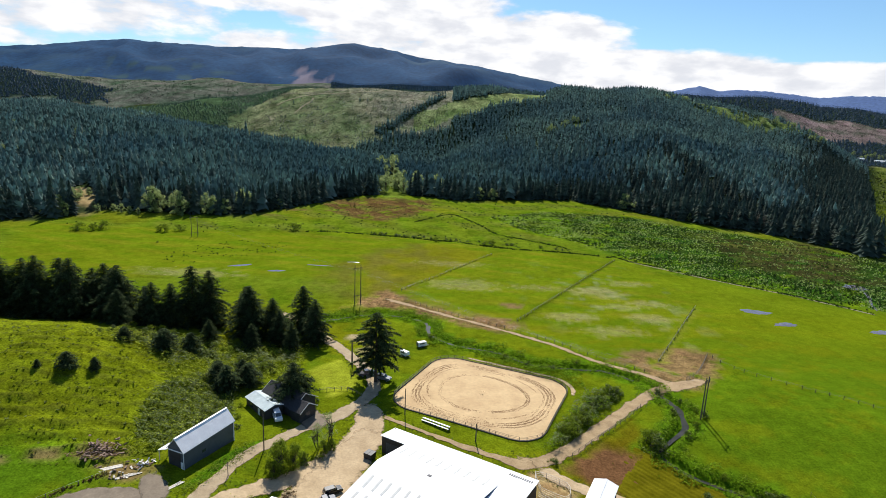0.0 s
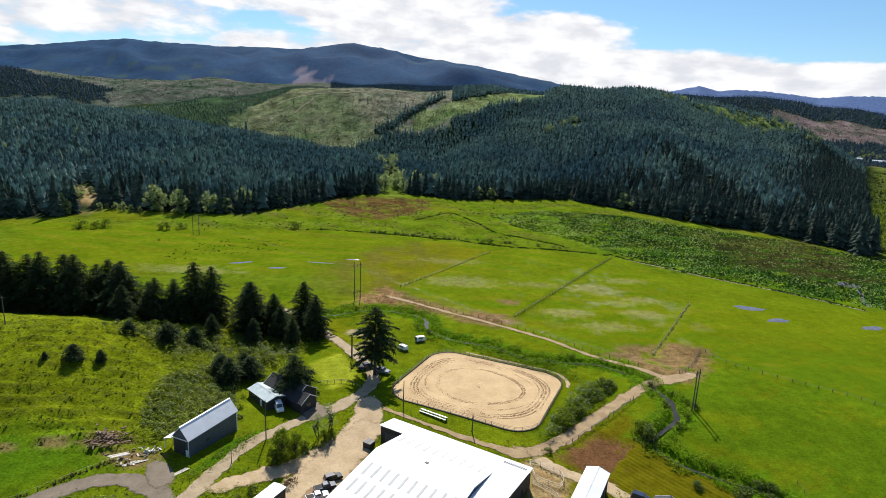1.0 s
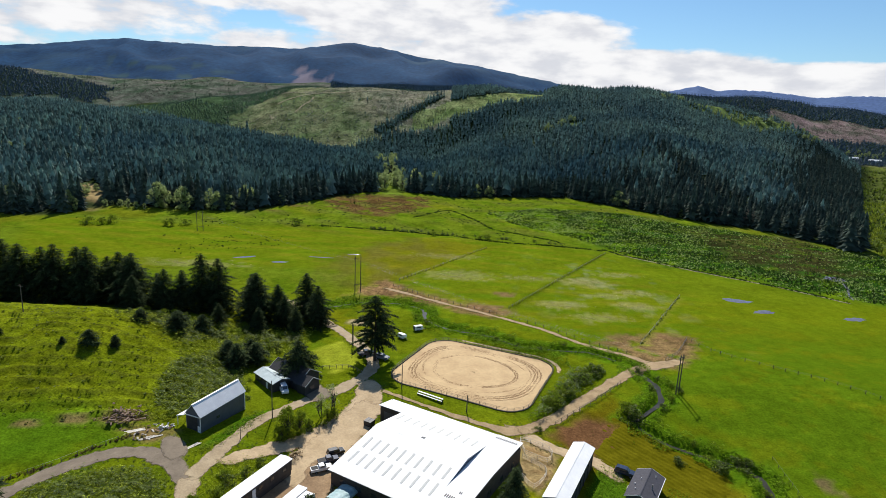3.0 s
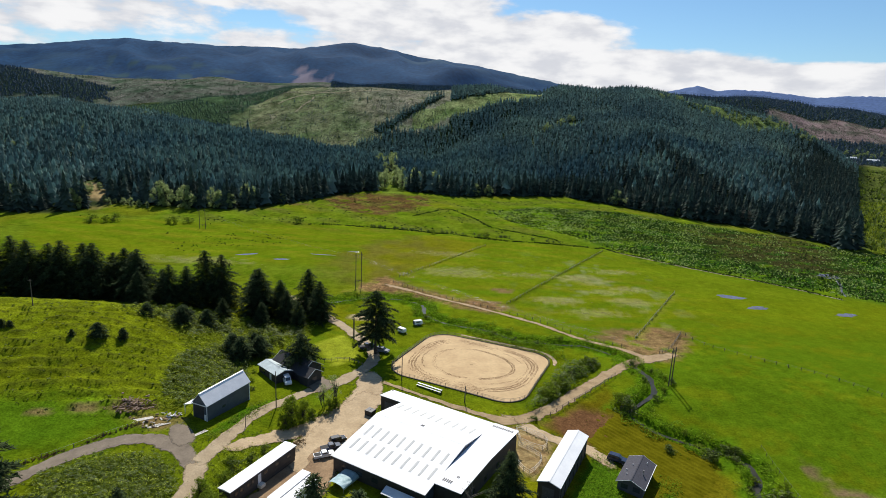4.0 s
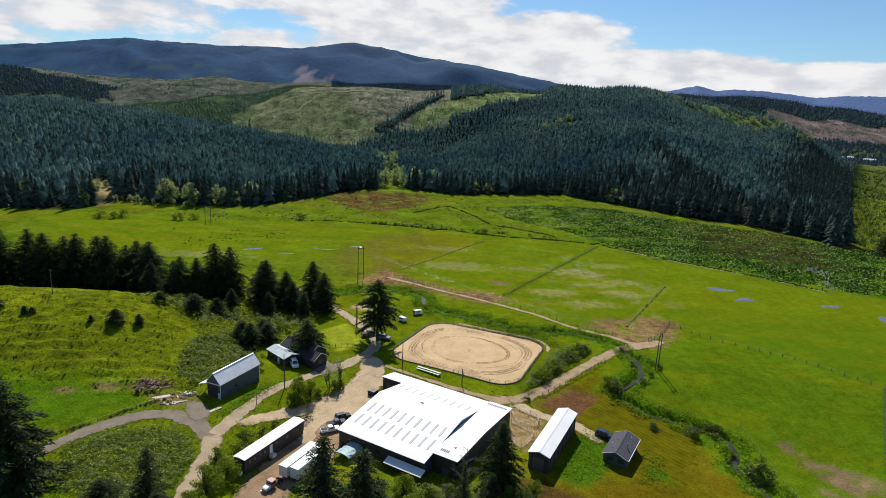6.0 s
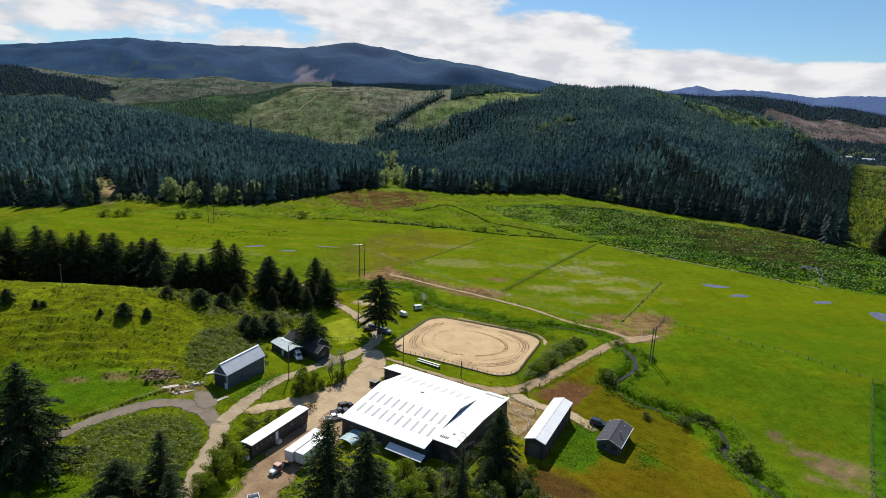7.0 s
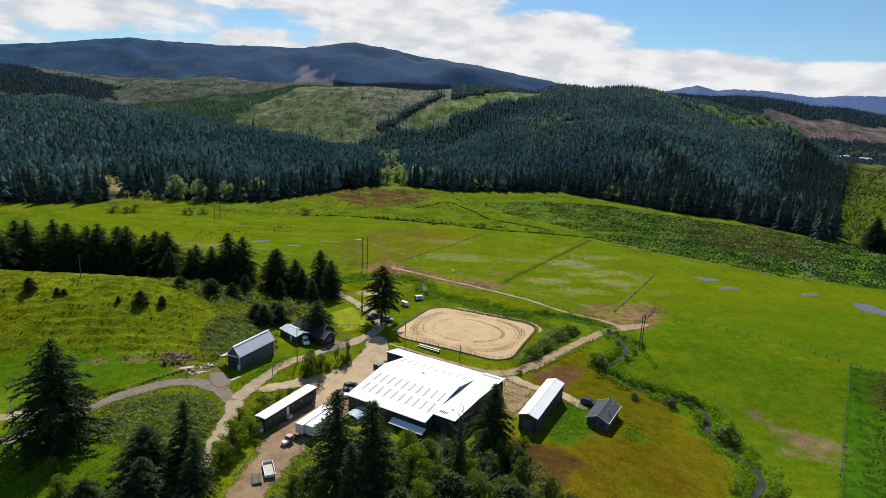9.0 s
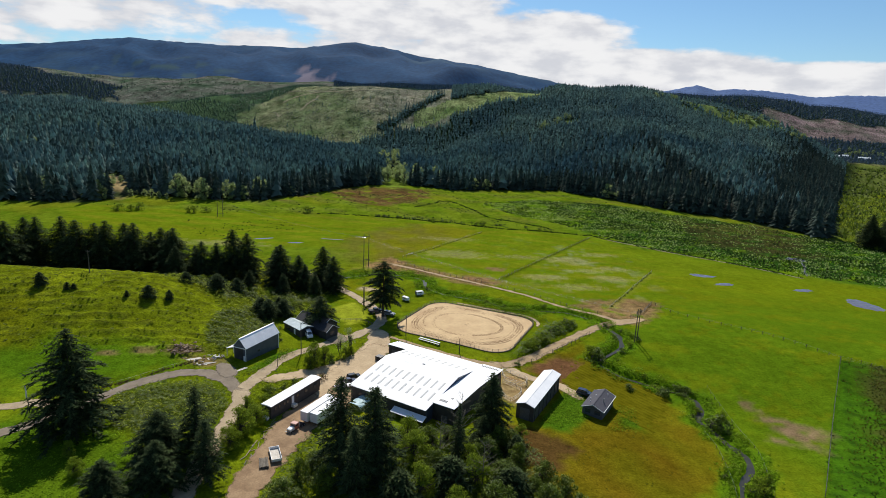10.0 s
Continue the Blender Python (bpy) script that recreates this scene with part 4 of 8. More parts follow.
def mountain(name, label, crest_a, crest_s, dist, depth, mat, seed):
    """A long ridge: its crest's bearing (x / y) and rise (z / y) at that distance."""
    a = np.linspace(crest_a[0], crest_a[-1], 260)
    t = np.linspace(-1, 1, 41)
    A, T = np.meshgrid(a, t)
    y = dist + depth * T + (60 if dist < 4000 else 0) * wobble(A * 9, T * 2, 1.5, seed)
    x = A * y
    crest = np.interp(A, crest_a, crest_s) * dist + 77
    rise = np.where(T < 0, ss(-1, 0, T) ** 0.85 if dist < 4000 else 1 + 0.42 * T, 1 - 0.7 * T)
    folds = (0.055 if dist < 4000 else 0.002) * np.abs(wobble(A * dist, T * 900, 420, seed + 2)) * (1 - np.abs(T)) * (T < 0)
    fine = (3.0 * wobble(A * dist, T * 0, 70, seed + 4) + 1.6 * wobble(A * dist, T * 0, 19, seed + 5)) * np.exp(-(T * 6) ** 2)
    z = crest * np.clip(rise - folds * 2.2, 0, 1) + fine
    i = (np.arange(40)[:, None] * 260 + np.arange(259)[None]).ravel()
    me = mesh_from(name, np.stack([x, y, z], -1).reshape(-1, 3), np.stack([i, i + 1, i + 261, i + 260], -1))
    peak = 1 - np.abs(A + .25) / np.where(A < -.25, .09, .18)
    cut = ss(-.05, .4, peak - (T + 1.0) / .72 + .22 * wobble(A * 3300, T * 1500, 130, 64)) * (dist < 4000)
    green = np.exp(-((A + .5) / .16) ** 4 - ((T + .62) / .25) ** 4) * ss(-.2, .7, wobble(A * 3300, T * 1500, 170, 66)) * (dist < 4000)
    for key, val in (("cut", cut), ("green", green)):
        lay = me.attributes.new(key, "FLOAT", "POINT")
        lay.data.foreach_set("value", val.ravel().astype(np.float32))
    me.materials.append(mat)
    return tagged(new(name, me), label, "mountain", kind="structure")


# distance haze is put into the ridges' blue base colours
mountain("distant_mountain", "long forested mountain ridge coloured haze-blue, with clear-cut patches",
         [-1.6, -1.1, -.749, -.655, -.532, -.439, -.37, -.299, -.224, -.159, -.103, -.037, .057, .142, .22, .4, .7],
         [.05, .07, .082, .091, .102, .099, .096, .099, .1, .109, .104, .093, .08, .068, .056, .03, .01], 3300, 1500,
         mountain_material("haze_blue_mountain_forest", (0.006, 0.040, 0.100), (0.012, 0.058, 0.135), (0.028, 0.072, 0.120)), 61)
mountain("distant_mountain", "far mountain range on the horizon, coloured pale haze-blue",
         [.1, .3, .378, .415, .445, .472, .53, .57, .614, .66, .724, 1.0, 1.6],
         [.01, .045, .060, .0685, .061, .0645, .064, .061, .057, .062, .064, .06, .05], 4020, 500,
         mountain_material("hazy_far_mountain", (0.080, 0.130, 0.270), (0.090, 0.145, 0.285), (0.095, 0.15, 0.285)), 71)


# ---- forests ----
def spiky(tiers, sides, seed, rise=0.27, low=0.12, notch=0.72):
    """A small conifer of unit height and radius: overlapping skirts of branches with notched hems."""
    r = np.random.RandomState(seed)
    v, f = [], []
    for k in range(tiers):
        lo = low + (0.86 - low) * k / (tiers - 1)
        rad = max(.14, ((1 - lo) / (1 - low)) ** 0.9) * r.uniform(.88, 1.1)
        base = len(v)
        v.append((r.normal(0, 0.03), r.normal(0, 0.03), 1.0 if k == tiers - 1 else min(.98, lo + rise)))
        turn = r.uniform(0, 6.28)
        for j in range(sides):
            q = rad * (1.0 if j % 2 else notch) * r.uniform(0.82, 1.15)
            an = turn + 6.283 * (j + r.uniform(-.25, .25)) / sides
            v.append((q * math.cos(an), q * math.sin(an), lo - (0.03 if j % 2 else -0.02) + r.normal(0, 0.02)))
        f += [(base, base + 1 + j, base + 1 + (j + 1) % sides) for j in range(sides)]
    return np.array(v), np.array(f)


def plant_many(name, shapes, px, py, h, rad, mat, label, category, seed, sink=0.3, smooth=False, tilt=0.0):
    """One object out of many copies of a few shapes, joined."""
    r = np.random.RandomState(seed)
    pick, turn = r.randint(0, len(shapes), len(px)), r.uniform(0, 6.283, len(px))
    pz = ground(px, py) - sink
    V, F, base = [], [], 0
    for k, (sv, sf) in enumerate(shapes):
        m = pick == k
        c, s = np.cos(turn[m])[:, None], np.sin(turn[m])[:, None]
        lean = r.normal(0, tilt, (m.sum(), 2)) if tilt else np.zeros((m.sum(), 2))
        zz = sv[None, :, 2] * h[m][:, None]
        v = np.stack([px[m][:, None] + (sv[None, :, 0] * c - sv[None, :, 1] * s) * rad[m][:, None] + lean[:, :1] * zz,
                      py[m][:, None] + (sv[None, :, 0] * s + sv[None, :, 1] * c) * rad[m][:, None] + lean[:, 1:] * zz, pz[m][:, None] + zz], -1)
        V.append(v.reshape(-1, 3))
        F.append((sf[None] + (base + np.arange(m.sum()) * len(sv))[:, None, None]).reshape(-1, 3))
        base += m.sum() * len(sv)
    me = mesh_from(name, np.vstack(V), np.vstack(F), smooth)
    me.materials.append(M[mat])
    return tagged(new(name, me), label, category, kind="stuff")


def scatter(x0, x1, y0, y1, step, seed):
    r = np.random.RandomState(seed)
    gx, gy = np.meshgrid(np.arange(x0, x1, step), np.arange(y0, y1, step * 0.87))
    gx = gx + (np.arange(gx.shape[0]) % 2)[:, None] * step / 2
    return (gx + r.uniform(-.38, .38, gx.shape) * step).ravel(), (gy + r.uniform(-.38, .38, gy.shape) * step).ravel(), r


def build_forest():
    x, y, r = scatter(-950, 900, 300, 770, 7.0, 5)
    x2, y2, _ = scatter(-950, 900, 770, 1230, 5.3, 55)
    x, y = np.append(x, x2), np.append(y, y2)
    a = x / y
    e, d = forest_edge(x), np.interp(a, CREST_A, CREST_Y)
    keep = (y > e + 3 + r.uniform(0, 5, len(x))) & (y < d + 50) & (a > -.98) & (x < 0.683 * (y + 48))
    dome, strip, young, old = far_zones(x, y)
    gully = (gully_distance(x, y) < 8) & (r.rand(len(x)) < .7)
    keep |= (gully_distance(x, y) < 8) | (a > -.5) & (a < .03) & (y > 700) & (y < cut_edge(x, y)) | (a >= .004) & (a < .19) & (y > strip_edges(a)[1]) & (y < 1135)
    keep &= ~((dome | strip | young | ((a > -.46) & (a < .004) & (y > cut_edge(x, y)))) & ~gully)
    for cx, cy, rx, ry, t in MEADOWS:
        keep &= np.hypot((x - cx) / rx, (y - cy - t * (x - cx)) / ry) > 1.0 + 0.2 * r.rand(len(x)) - 0.5 * (wobble(x, y, 30, 141) > 0.25) - (r.rand(len(x)) < .1)
    # the stream's gap and the clearing at the left
    keep &= ~(np.abs(x + 52 + 0.10 * (y - 566)) < 13 * ss(760, 560, y) + 1)
    keep &= ~(inside(x, y, CLEARING, 3) > .5)
    keep &= r.rand(len(x)) > 0.03
    x, y = x[keep], y[keep]
    near = (y - forest_edge(x)) / np.sqrt(1 + ((forest_edge(x + 4) - forest_edge(x - 4)) / 8) ** 2)
    h = (15.0 + 10.0 * ss(34, 0, near)) * (1 + 0.16 * wobble(x, y, 130, 95)) * r.uniform(0.72, 1.2, len(x))
    h = h * (1 - .36 * ss(680, 860, y))
    rad = h * r.uniform(0.23, 0.29, len(x)) * (1 - 0.12 * ss(45, 0, near)) + 0.3
    # the front band of trees takes the shade-darkened material
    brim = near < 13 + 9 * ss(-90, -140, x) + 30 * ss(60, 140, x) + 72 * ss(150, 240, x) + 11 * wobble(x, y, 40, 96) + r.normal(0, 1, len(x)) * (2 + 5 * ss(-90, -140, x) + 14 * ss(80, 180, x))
    plant_many("conifer_forest", [spiky(14, 11, s + 100, .11, .03, .5) for s in range(6)], x[brim], y[brim], h[brim], rad[brim] * 1.1, "forest_edge", "tall conifers along the forest edge, coloured dark for their shaded side", "forest", 16)
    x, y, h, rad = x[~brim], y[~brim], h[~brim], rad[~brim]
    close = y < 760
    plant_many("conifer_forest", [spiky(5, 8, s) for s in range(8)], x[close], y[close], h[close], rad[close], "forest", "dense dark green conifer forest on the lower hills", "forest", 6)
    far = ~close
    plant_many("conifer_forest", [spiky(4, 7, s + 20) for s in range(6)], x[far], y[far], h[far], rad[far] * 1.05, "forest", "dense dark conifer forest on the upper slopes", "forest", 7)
    # woods on the hills behind
    x, y, r = scatter(-1700, 1700, 1180, 1760, 8, 8)
    a = x / y
    keep = far_zones(x, y)[3] & (np.abs(a) < .95)
    x, y = x[keep], y[keep]
    h = r.uniform(6, 11, len(x))
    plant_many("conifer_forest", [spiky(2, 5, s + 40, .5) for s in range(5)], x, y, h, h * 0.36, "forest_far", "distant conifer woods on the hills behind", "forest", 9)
    x, y, r = scatter(-760, 0, 740, 1500, 5.5, 18)
    keep = far_zones(x, y)[2] & (r.rand(len(x)) < .9) & (wobble(x, y, 110, 19) > -.75)
    x, y = x[keep], y[keep]
    h = r.uniform(2.0, 4.6, len(x))
    plant_many("young_plantation", [spiky(2, 6, s + 80, .5) for s in range(4)], x, y, h, h * 0.55, "regrowth", "green young conifer plantation on the hill", "plantation", 19)
    # lone trees left standing on the clear-cut
    r = np.random.RandomState(12)
    a, y = r.uniform(-.42, .0, 90), r.uniform(860, 1080, 90)
    sel = (wobble(a * y, y, 90, 97) > 0.25) | (r.rand(90) < .15)
    a, y = np.append(a[sel], -.345), np.append(y[sel], 872)
    h = np.append(r.uniform(3, 7, sel.sum()), 22)
    plant_many("conifer_tree", [spiky(7, 8, s + 60) for s in range(4)], a * y, y, h, h * 0.2, "forest", "scattered conifers left on the clear-cut hill", "tree", 13)


build_forest()


def tuft_shape(seed, blades=7):
    r = np.random.RandomState(seed)
    v, f = [], []
    for k in range(blades):
        an, ln, w = r.uniform(0, 6.28), r.uniform(.5, 1), r.uniform(.16, .3)
        o = np.array([math.cos(an), math.sin(an)]) * r.uniform(0, .45)
        s = np.array([-math.sin(an), math.cos(an)]) * w
        tip = o + np.array([math.cos(an), math.sin(an)]) * r.uniform(.15, .6)
        i = len(v)
        v += [(*(o - s), 0), (*(o + s), 0), (*tip, ln)]
        f.append((i, i + 1, i + 2))
    return np.array(v), np.array(f)


TUFTS = [tuft_shape(s) for s in range(6)]


def tufts_in(name, poly, step, h, rad, mat, label, category, seed, keep=None):
    xs, ys = [p[0] for p in poly], [p[1] for p in poly]
    x, y, r = scatter(min(xs), max(xs), min(ys), max(ys), step, seed)
    k = inside(x, y, poly, step, step, seed) > r.rand(len(x))
    if keep is not None:
        k &= keep(x, y, r)
    x, y = x[k], y[k]
    return plant_many(name, TUFTS, x, y, r.uniform(*h, len(x)), r.uniform(*rad, len(x)), mat, label, category, seed, sink=0.05)


tufts_in("rushes", REEDS, 2.5, (.7, 1.35), (1.0, 1.9), "reed", "dark green rush tufts in the marshy meadow", "rushes", 31, lambda x, y, r: wobble(x, y, 40, 33) + 0.7 * wobble(x, y, 12, 34) + r.normal(0, .45, len(x)) - 1.2 * (inside(x, y, BROWN_RUSHES, 8) > .5) > 0.1)
tufts_in("rushes", REEDS, 1.55, (.3, .8), (.45, .95), "reed", "thick dark rushes in the marshy meadow", "rushes", 131, lambda x, y, r: wobble(x, y * 1.3, 14, 132) + r.normal(0, .7, len(x)) + 1.2 * ss(70, 150, x) - .7 * (inside(x, y, BROWN_RUSHES, 8) > .5) > 0.75)
tufts_in("rushes", BROWN_RUSHES, 2.0, (.3, .8), (.5, 1.1), "dry_brush", "brown dead rushes in the wet meadow", "rushes", 133, lambda x, y, r: wobble(x, y * 1.4, 18, 134) + r.normal(0, .6, len(x)) > 0.35)
tufts_in("brush", BROWN_MARSH, 2.2, (.3, .8), (.5, 1.1), "dry_brush", "brown dead brush in the wet meadow", "brush", 35, lambda x, y, r: wobble(x, y, 24, 12) + r.normal(0, .4, len(x)) > -0.3)


def off_fence(x, y):
    """Metres into the rough lot from its long fence."""
    return (x - 92) * .822 - (y - 67.6) * .57


tufts_in("rushes", ROUGH_LOT, .85, (.2, .5), (.25, .6), "tuft_dark", "olive rush clumps in the rough fenced lot", "rushes", 36, lambda x, y, r: (wobble(x, y * 1.6, 7, 37) + 1.6 * ss(2, 11, off_fence(x, y)) * ss(60, 95, y) + r.normal(0, .6, len(x)) > 1.1) & (y > 55) & (x < 190))
tufts_in("rushes", ROUGH_LOT, 1.0, (.2, .5), (.3, .7), "reed", "dark rush clumps in the rough fenced lot", "rushes", 76, lambda x, y, r: (wobble(x, y * 1.6, 9, 75) + ss(2, 11, off_fence(x, y)) + r.normal(0, .5, len(x)) > 1.0) & (y > 55) & (x < 190))
tufts_in("grass", ROUGH_LOT, 1.2, (.2, .5), (.25, .6), "dry_brush", "brown dry grass in the rough fenced lot", "grass", 188, lambda x, y, r: (wobble(x, y, 12, 189) + 1.4 * ss(4, 14, off_fence(x, y)) * ss(70, 100, y) + r.normal(0, .4, len(x)) > 1.0) & (y > 55) & (x < 190))
tufts_in("grass", [(-140, 105), (-64, 106), (-66, 150), (-110, 152), (-150, 150)], 1.2, (.10, .28), (.35, .9), "tuft_dark", "tussocky long grass on the knoll", "grass", 38, lambda x, y, r: wobble(x, y * 2.2, 6, 15) + r.normal(0, .5, len(x)) > 0.45)
tufts_in("grass", [(-140, 105), (-64, 106), (-66, 150), (-110, 165), (-170, 165)], 2.6, (.10, .30), (.4, 1.0), "tuft", "yellowish long grass on the knoll", "grass", 40)
tufts_in("grass", [(-230, 345), (-120, 400), (-100, 480), (20, 520), (140, 560), (160, 500), (40, 450), (60, 350), (-60, 372)], 5.5, (.4, 1.2), (.7, 1.9), "reed", "rough rushy grass before the forest", "grass", 39, lambda x, y, r: wobble(x, y, 33, 17) + r.normal(0, .4, len(x)) > 0.35)

CUT_HILL = [(-340, 850), (-400, 1050), (-280, 1110), (-5, 1110), (0, 950), (-60, 900), (-180, 840)]
tufts_in("brush", CUT_HILL, 4.2, (.5, 1.8), (0.8, 2.2), "regrowth", "dark regrowth bushes on the clear-cut hill", "brush", 43, lambda x, y, r: wobble(x, y, 45, 44) + r.normal(0, .8, len(x)) > 0.55)
tufts_in("brush", CUT_HILL, 3.4, (.5, 1.7), (0.8, 2.4), "slash", "brown slash and stumps on the clear-cut hill", "brush", 45, lambda x, y, r: wobble(x, y, 90, 46) + r.normal(0, .7, len(x)) > 0.25)
PLAIN = [(287, 352), (345, 452), (415, 562), (520, 717), (640, 890), (800, 1060), (1010, 1110), (900, 800), (640, 500), (440, 330), (340, 240), (300, 300)]
tufts_in("brush", PLAIN, 3.6, (1.2, 3.4), (1.3, 2.9), "bramble", "olive scrub on the plain beside the forest", "brush", 47, lambda x, y, r: (wobble(x, y, 30, 48) + r.normal(0, .7, len(x)) > -.3) & (y < 640))
tufts_in("brush", PLAIN, 7, (2.0, 5.5), (2.4, 5.0), "leaf_dark", "scrubby bushes on the plain beside the forest", "brush", 49, lambda x, y, r: wobble(x, y, 50, 50) + r.normal(0, .7, len(x)) > 0.2)
tufts_in("brush", PLAIN, 8, (1.5, 4.0), (1.8, 3.6), "needles", "dark bushes on the plain beside the forest", "brush", 177, lambda x, y, r: wobble(x, y, 40, 178) + r.normal(0, .7, len(x)) > 0.2)
for k, (a, b) in enumerate((((-18, 248), (28, 326)), ((30, 214), (99, 324.5)), ((73.7, 181), (111.5, 242.6)))):
    rr = np.random.RandomState(90 + k)
    u = rr.rand(150)
    px, py = a[0] + (b[0] - a[0]) * u + rr.normal(0, .35, 150), a[1] + (b[1] - a[1]) * u + rr.normal(0, .35, 150)
    plant_many("grass", TUFTS, px, py, rr.uniform(.2, .55, 150), rr.uniform(.3, .7, 150), "tuft" if k == 2 else "tuft_dark", "long rank grass along the pasture fence", "grass", 91 + k, sink=.05)


def hedge_line(pts, n, spread_, h, rad, mat, label, seed):
    """Low rank growth along a ditch or fence line."""
    p = smooth_path([(*q, 0) for q in pts], 1.0)
    r = np.random.RandomState(seed)
    k = r.randint(0, len(p), n)
    ok = wobble(p[k, 0], p[k, 1], 14, seed) + r.normal(0, .4, n) > -.55
    k = k[ok]
    x, y = p[k, 0] + r.normal(0, spread_, len(k)), p[k, 1] + r.normal(0, spread_, len(k))
    plant_many("rushes", TUFTS, x, y, r.uniform(*h, len(k)), r.uniform(*rad, len(k)), mat, label, "rushes", seed, sink=.05)


tufts_in("grass", DRY_FIELD, 1.7, (.10, .30), (.2, .5), "tuft_dark", "dark tufts in the dry field", "grass", 195, lambda x, y, r: wobble(x, y, 9, 196) + r.normal(0, .5, len(x)) > .25)
hedge_line([(-90, 368), (-70, 372), (-52, 368), (-30, 365), (-6, 358), (5, 356.6), (21, 350), (34, 345.6), (52, 342), (68, 341), (84, 338), (98, 332)], 900, .7, (.4, 1.1), (.5, 1.2), "reed", "dark rank growth along the pasture ditch", 151)
hedge_line([(-23, 418), (-2, 455), (9, 458), (24, 424), (37, 387), (54, 373), (71, 357), (80, 347)], 600, .8, (.4, 1.0), (.5, 1.1), "reed", "dark rushes along the meadow ditch", 152)
hedge_line([(100, 336), (114, 318), (130, 305), (143, 290.5), (157, 278.5), (170, 267), (181, 256), (191, 245)], 500, .6, (.4, 1.0), (.5, 1.1), "reed", "dark rushes along the marsh edge", 153)
tufts_in("rushes", [(-153, 287), (-140, 309), (-125, 330), (-89, 334), (-92, 297), (-116, 295), (-133, 275)], 2.6, (.4, .9), (.5, 1.2), "reed", "dark rush clumps scattered in the wet pasture", "rushes", 154, lambda x, y, r: wobble(x, y, 13, 155) + r.normal(0, .5, len(x)) > .35)


def verge_grass():
    r = np.random.RandomState(160)
    p = np.vstack(VERGES)
    p = np.repeat(p, 4, 0) + r.normal(0, .55, (len(p) * 4, 2))
    p = p[(p[:, 1] > 30) & (p[:, 1] < 240)]
    plant_many("grass", TUFTS, p[:, 0], p[:, 1], r.uniform(.10, .26, len(p)), r.uniform(.25, .55, len(p)), "tuft", "short rough grass along the verges", "grass", 161, sink=.02)


verge_grass()
hedge_line([(-95, 83.6), (-86, 85), (-78, 92), (-72, 99), (-67, 104.5)], 260, .35, (.25, .6), (.3, .6), "dry_brush", "brown weeds along the farm road fence", 162)

def bleached_grass():
    """Pale dead grass where the pastures have dried out."""
    r = np.random.RandomState(197)
    xs, ys = [], []
    for px, py, rx, ry, w, col in SPOTS:
        if col is PALE:
            n = int(rx * ry * 7)
            u, v = r.normal(0, .42, n), r.normal(0, .42, n)
            xs.append(px + u * rx); ys.append(py + v * ry + .25 * np.sin(u * 9))
    x, y = np.concatenate(xs), np.concatenate(ys)
    k = wobble(x * .5, y * 1.6, 5, 198) + r.normal(0, .3, len(x)) > -.05
    x, y = x[k], y[k]
    plant_many("grass", TUFTS, x, y, r.uniform(.06, .16, len(x)), r.uniform(.25, .6, len(x)), "straw", "bleached dead grass in the pastures", "grass", 199, sink=.02)


bleached_grass()
RED_CUT = [(720, 1385), (790, 1500), (1000, 1510), (1180, 1500), (1080, 1385)]
tufts_in("brush", RED_CUT, 9, (1.0, 2.6), (1.6, 3.6), "regrowth", "scattered regrowth on the brown clear-cut", "brush", 171, lambda x, y, r: wobble(x, y, 80, 172) + r.normal(0, .6, len(x)) > .2)
tufts_in("brush", RED_CUT, 9, (.6, 1.8), (1.6, 4.0), "slash", "pale slash on the brown clear-cut", "brush", 173, lambda x, y, r: wobble(x, y, 70, 174) + r.normal(0, .6, len(x)) > .2)

FAR_CUT = [(-1250, 1560), (-1150, 1640), (-900, 1650), (-640, 1640), (-420, 1560), (-480, 1420), (-700, 1400), (-850, 1420), (-880, 1560)]
tufts_in("brush", FAR_CUT, 11, (1.2, 3.4), (2.0, 5.0), "regrowth", "green regrowth on the far clear-cut", "brush", 181, lambda x, y, r: wobble(x, y, 90, 182) + r.normal(0, .5, len(x)) > .3)
tufts_in("brush", FAR_CUT, 11, (.6, 2.0), (2.0, 5.0), "slash", "pale slash on the far clear-cut", "brush", 183, lambda x, y, r: wobble(x, y, 110, 184) + r.normal(0, .5, len(x)) > .3)
tufts_in("rushes", REEDS, 1.9, (.4, 1.0), (.45, .95), "weed", "fresh green rushes in the marshy meadow", "rushes", 135, lambda x, y, r: wobble(x, y, 20, 136) + r.normal(0, .8, len(x)) - 1.0 * (inside(x, y, BROWN_RUSHES, 8) > .5) > .55)
tufts_in("rushes", REEDS, 2.2, (.5, 1.1), (.6, 1.35), "rush_pale", "bright green rush clumps in the marshy meadow", "rushes", 186, lambda x, y, r: wobble(x, y, 30, 187) + .8 * wobble(x, y, 10, 179) + r.normal(0, .6, len(x)) - .8 * (inside(x, y, BROWN_RUSHES, 8) > .5) > -.05)


# ---- part helpers ----
def part(name, bm, mat, parent, label="", smooth=False):
    me = bpy.data.meshes.new(name)
    bmesh.ops.recalc_face_normals(bm, faces=bm.faces[:])
    bm.to_mesh(me)
    bm.free()
    if smooth:
        me.polygons.foreach_set("use_smooth", np.full(len(me.polygons), True))
    me.materials.append(M[mat])
    ob = new(name, me)
    ob.parent = parent
    return tagged(ob, label) if label else ob


def part_mesh(name, me, mat, parent, label=""):
    me.materials.append(M[mat])
    ob = new(name, me)
    ob.parent = parent
    return tagged(ob, label) if label else ob


def thing(name, x, y, turn=0.0, label="", category="", group="", z=None):
    ob = new(name)
    ob.empty_display_size = 0.3
    ob.matrix_world = pose(x, y, float(ground(x, y)) if z is None else z, 0, 0, turn)
    return tagged(ob, label, category, group)


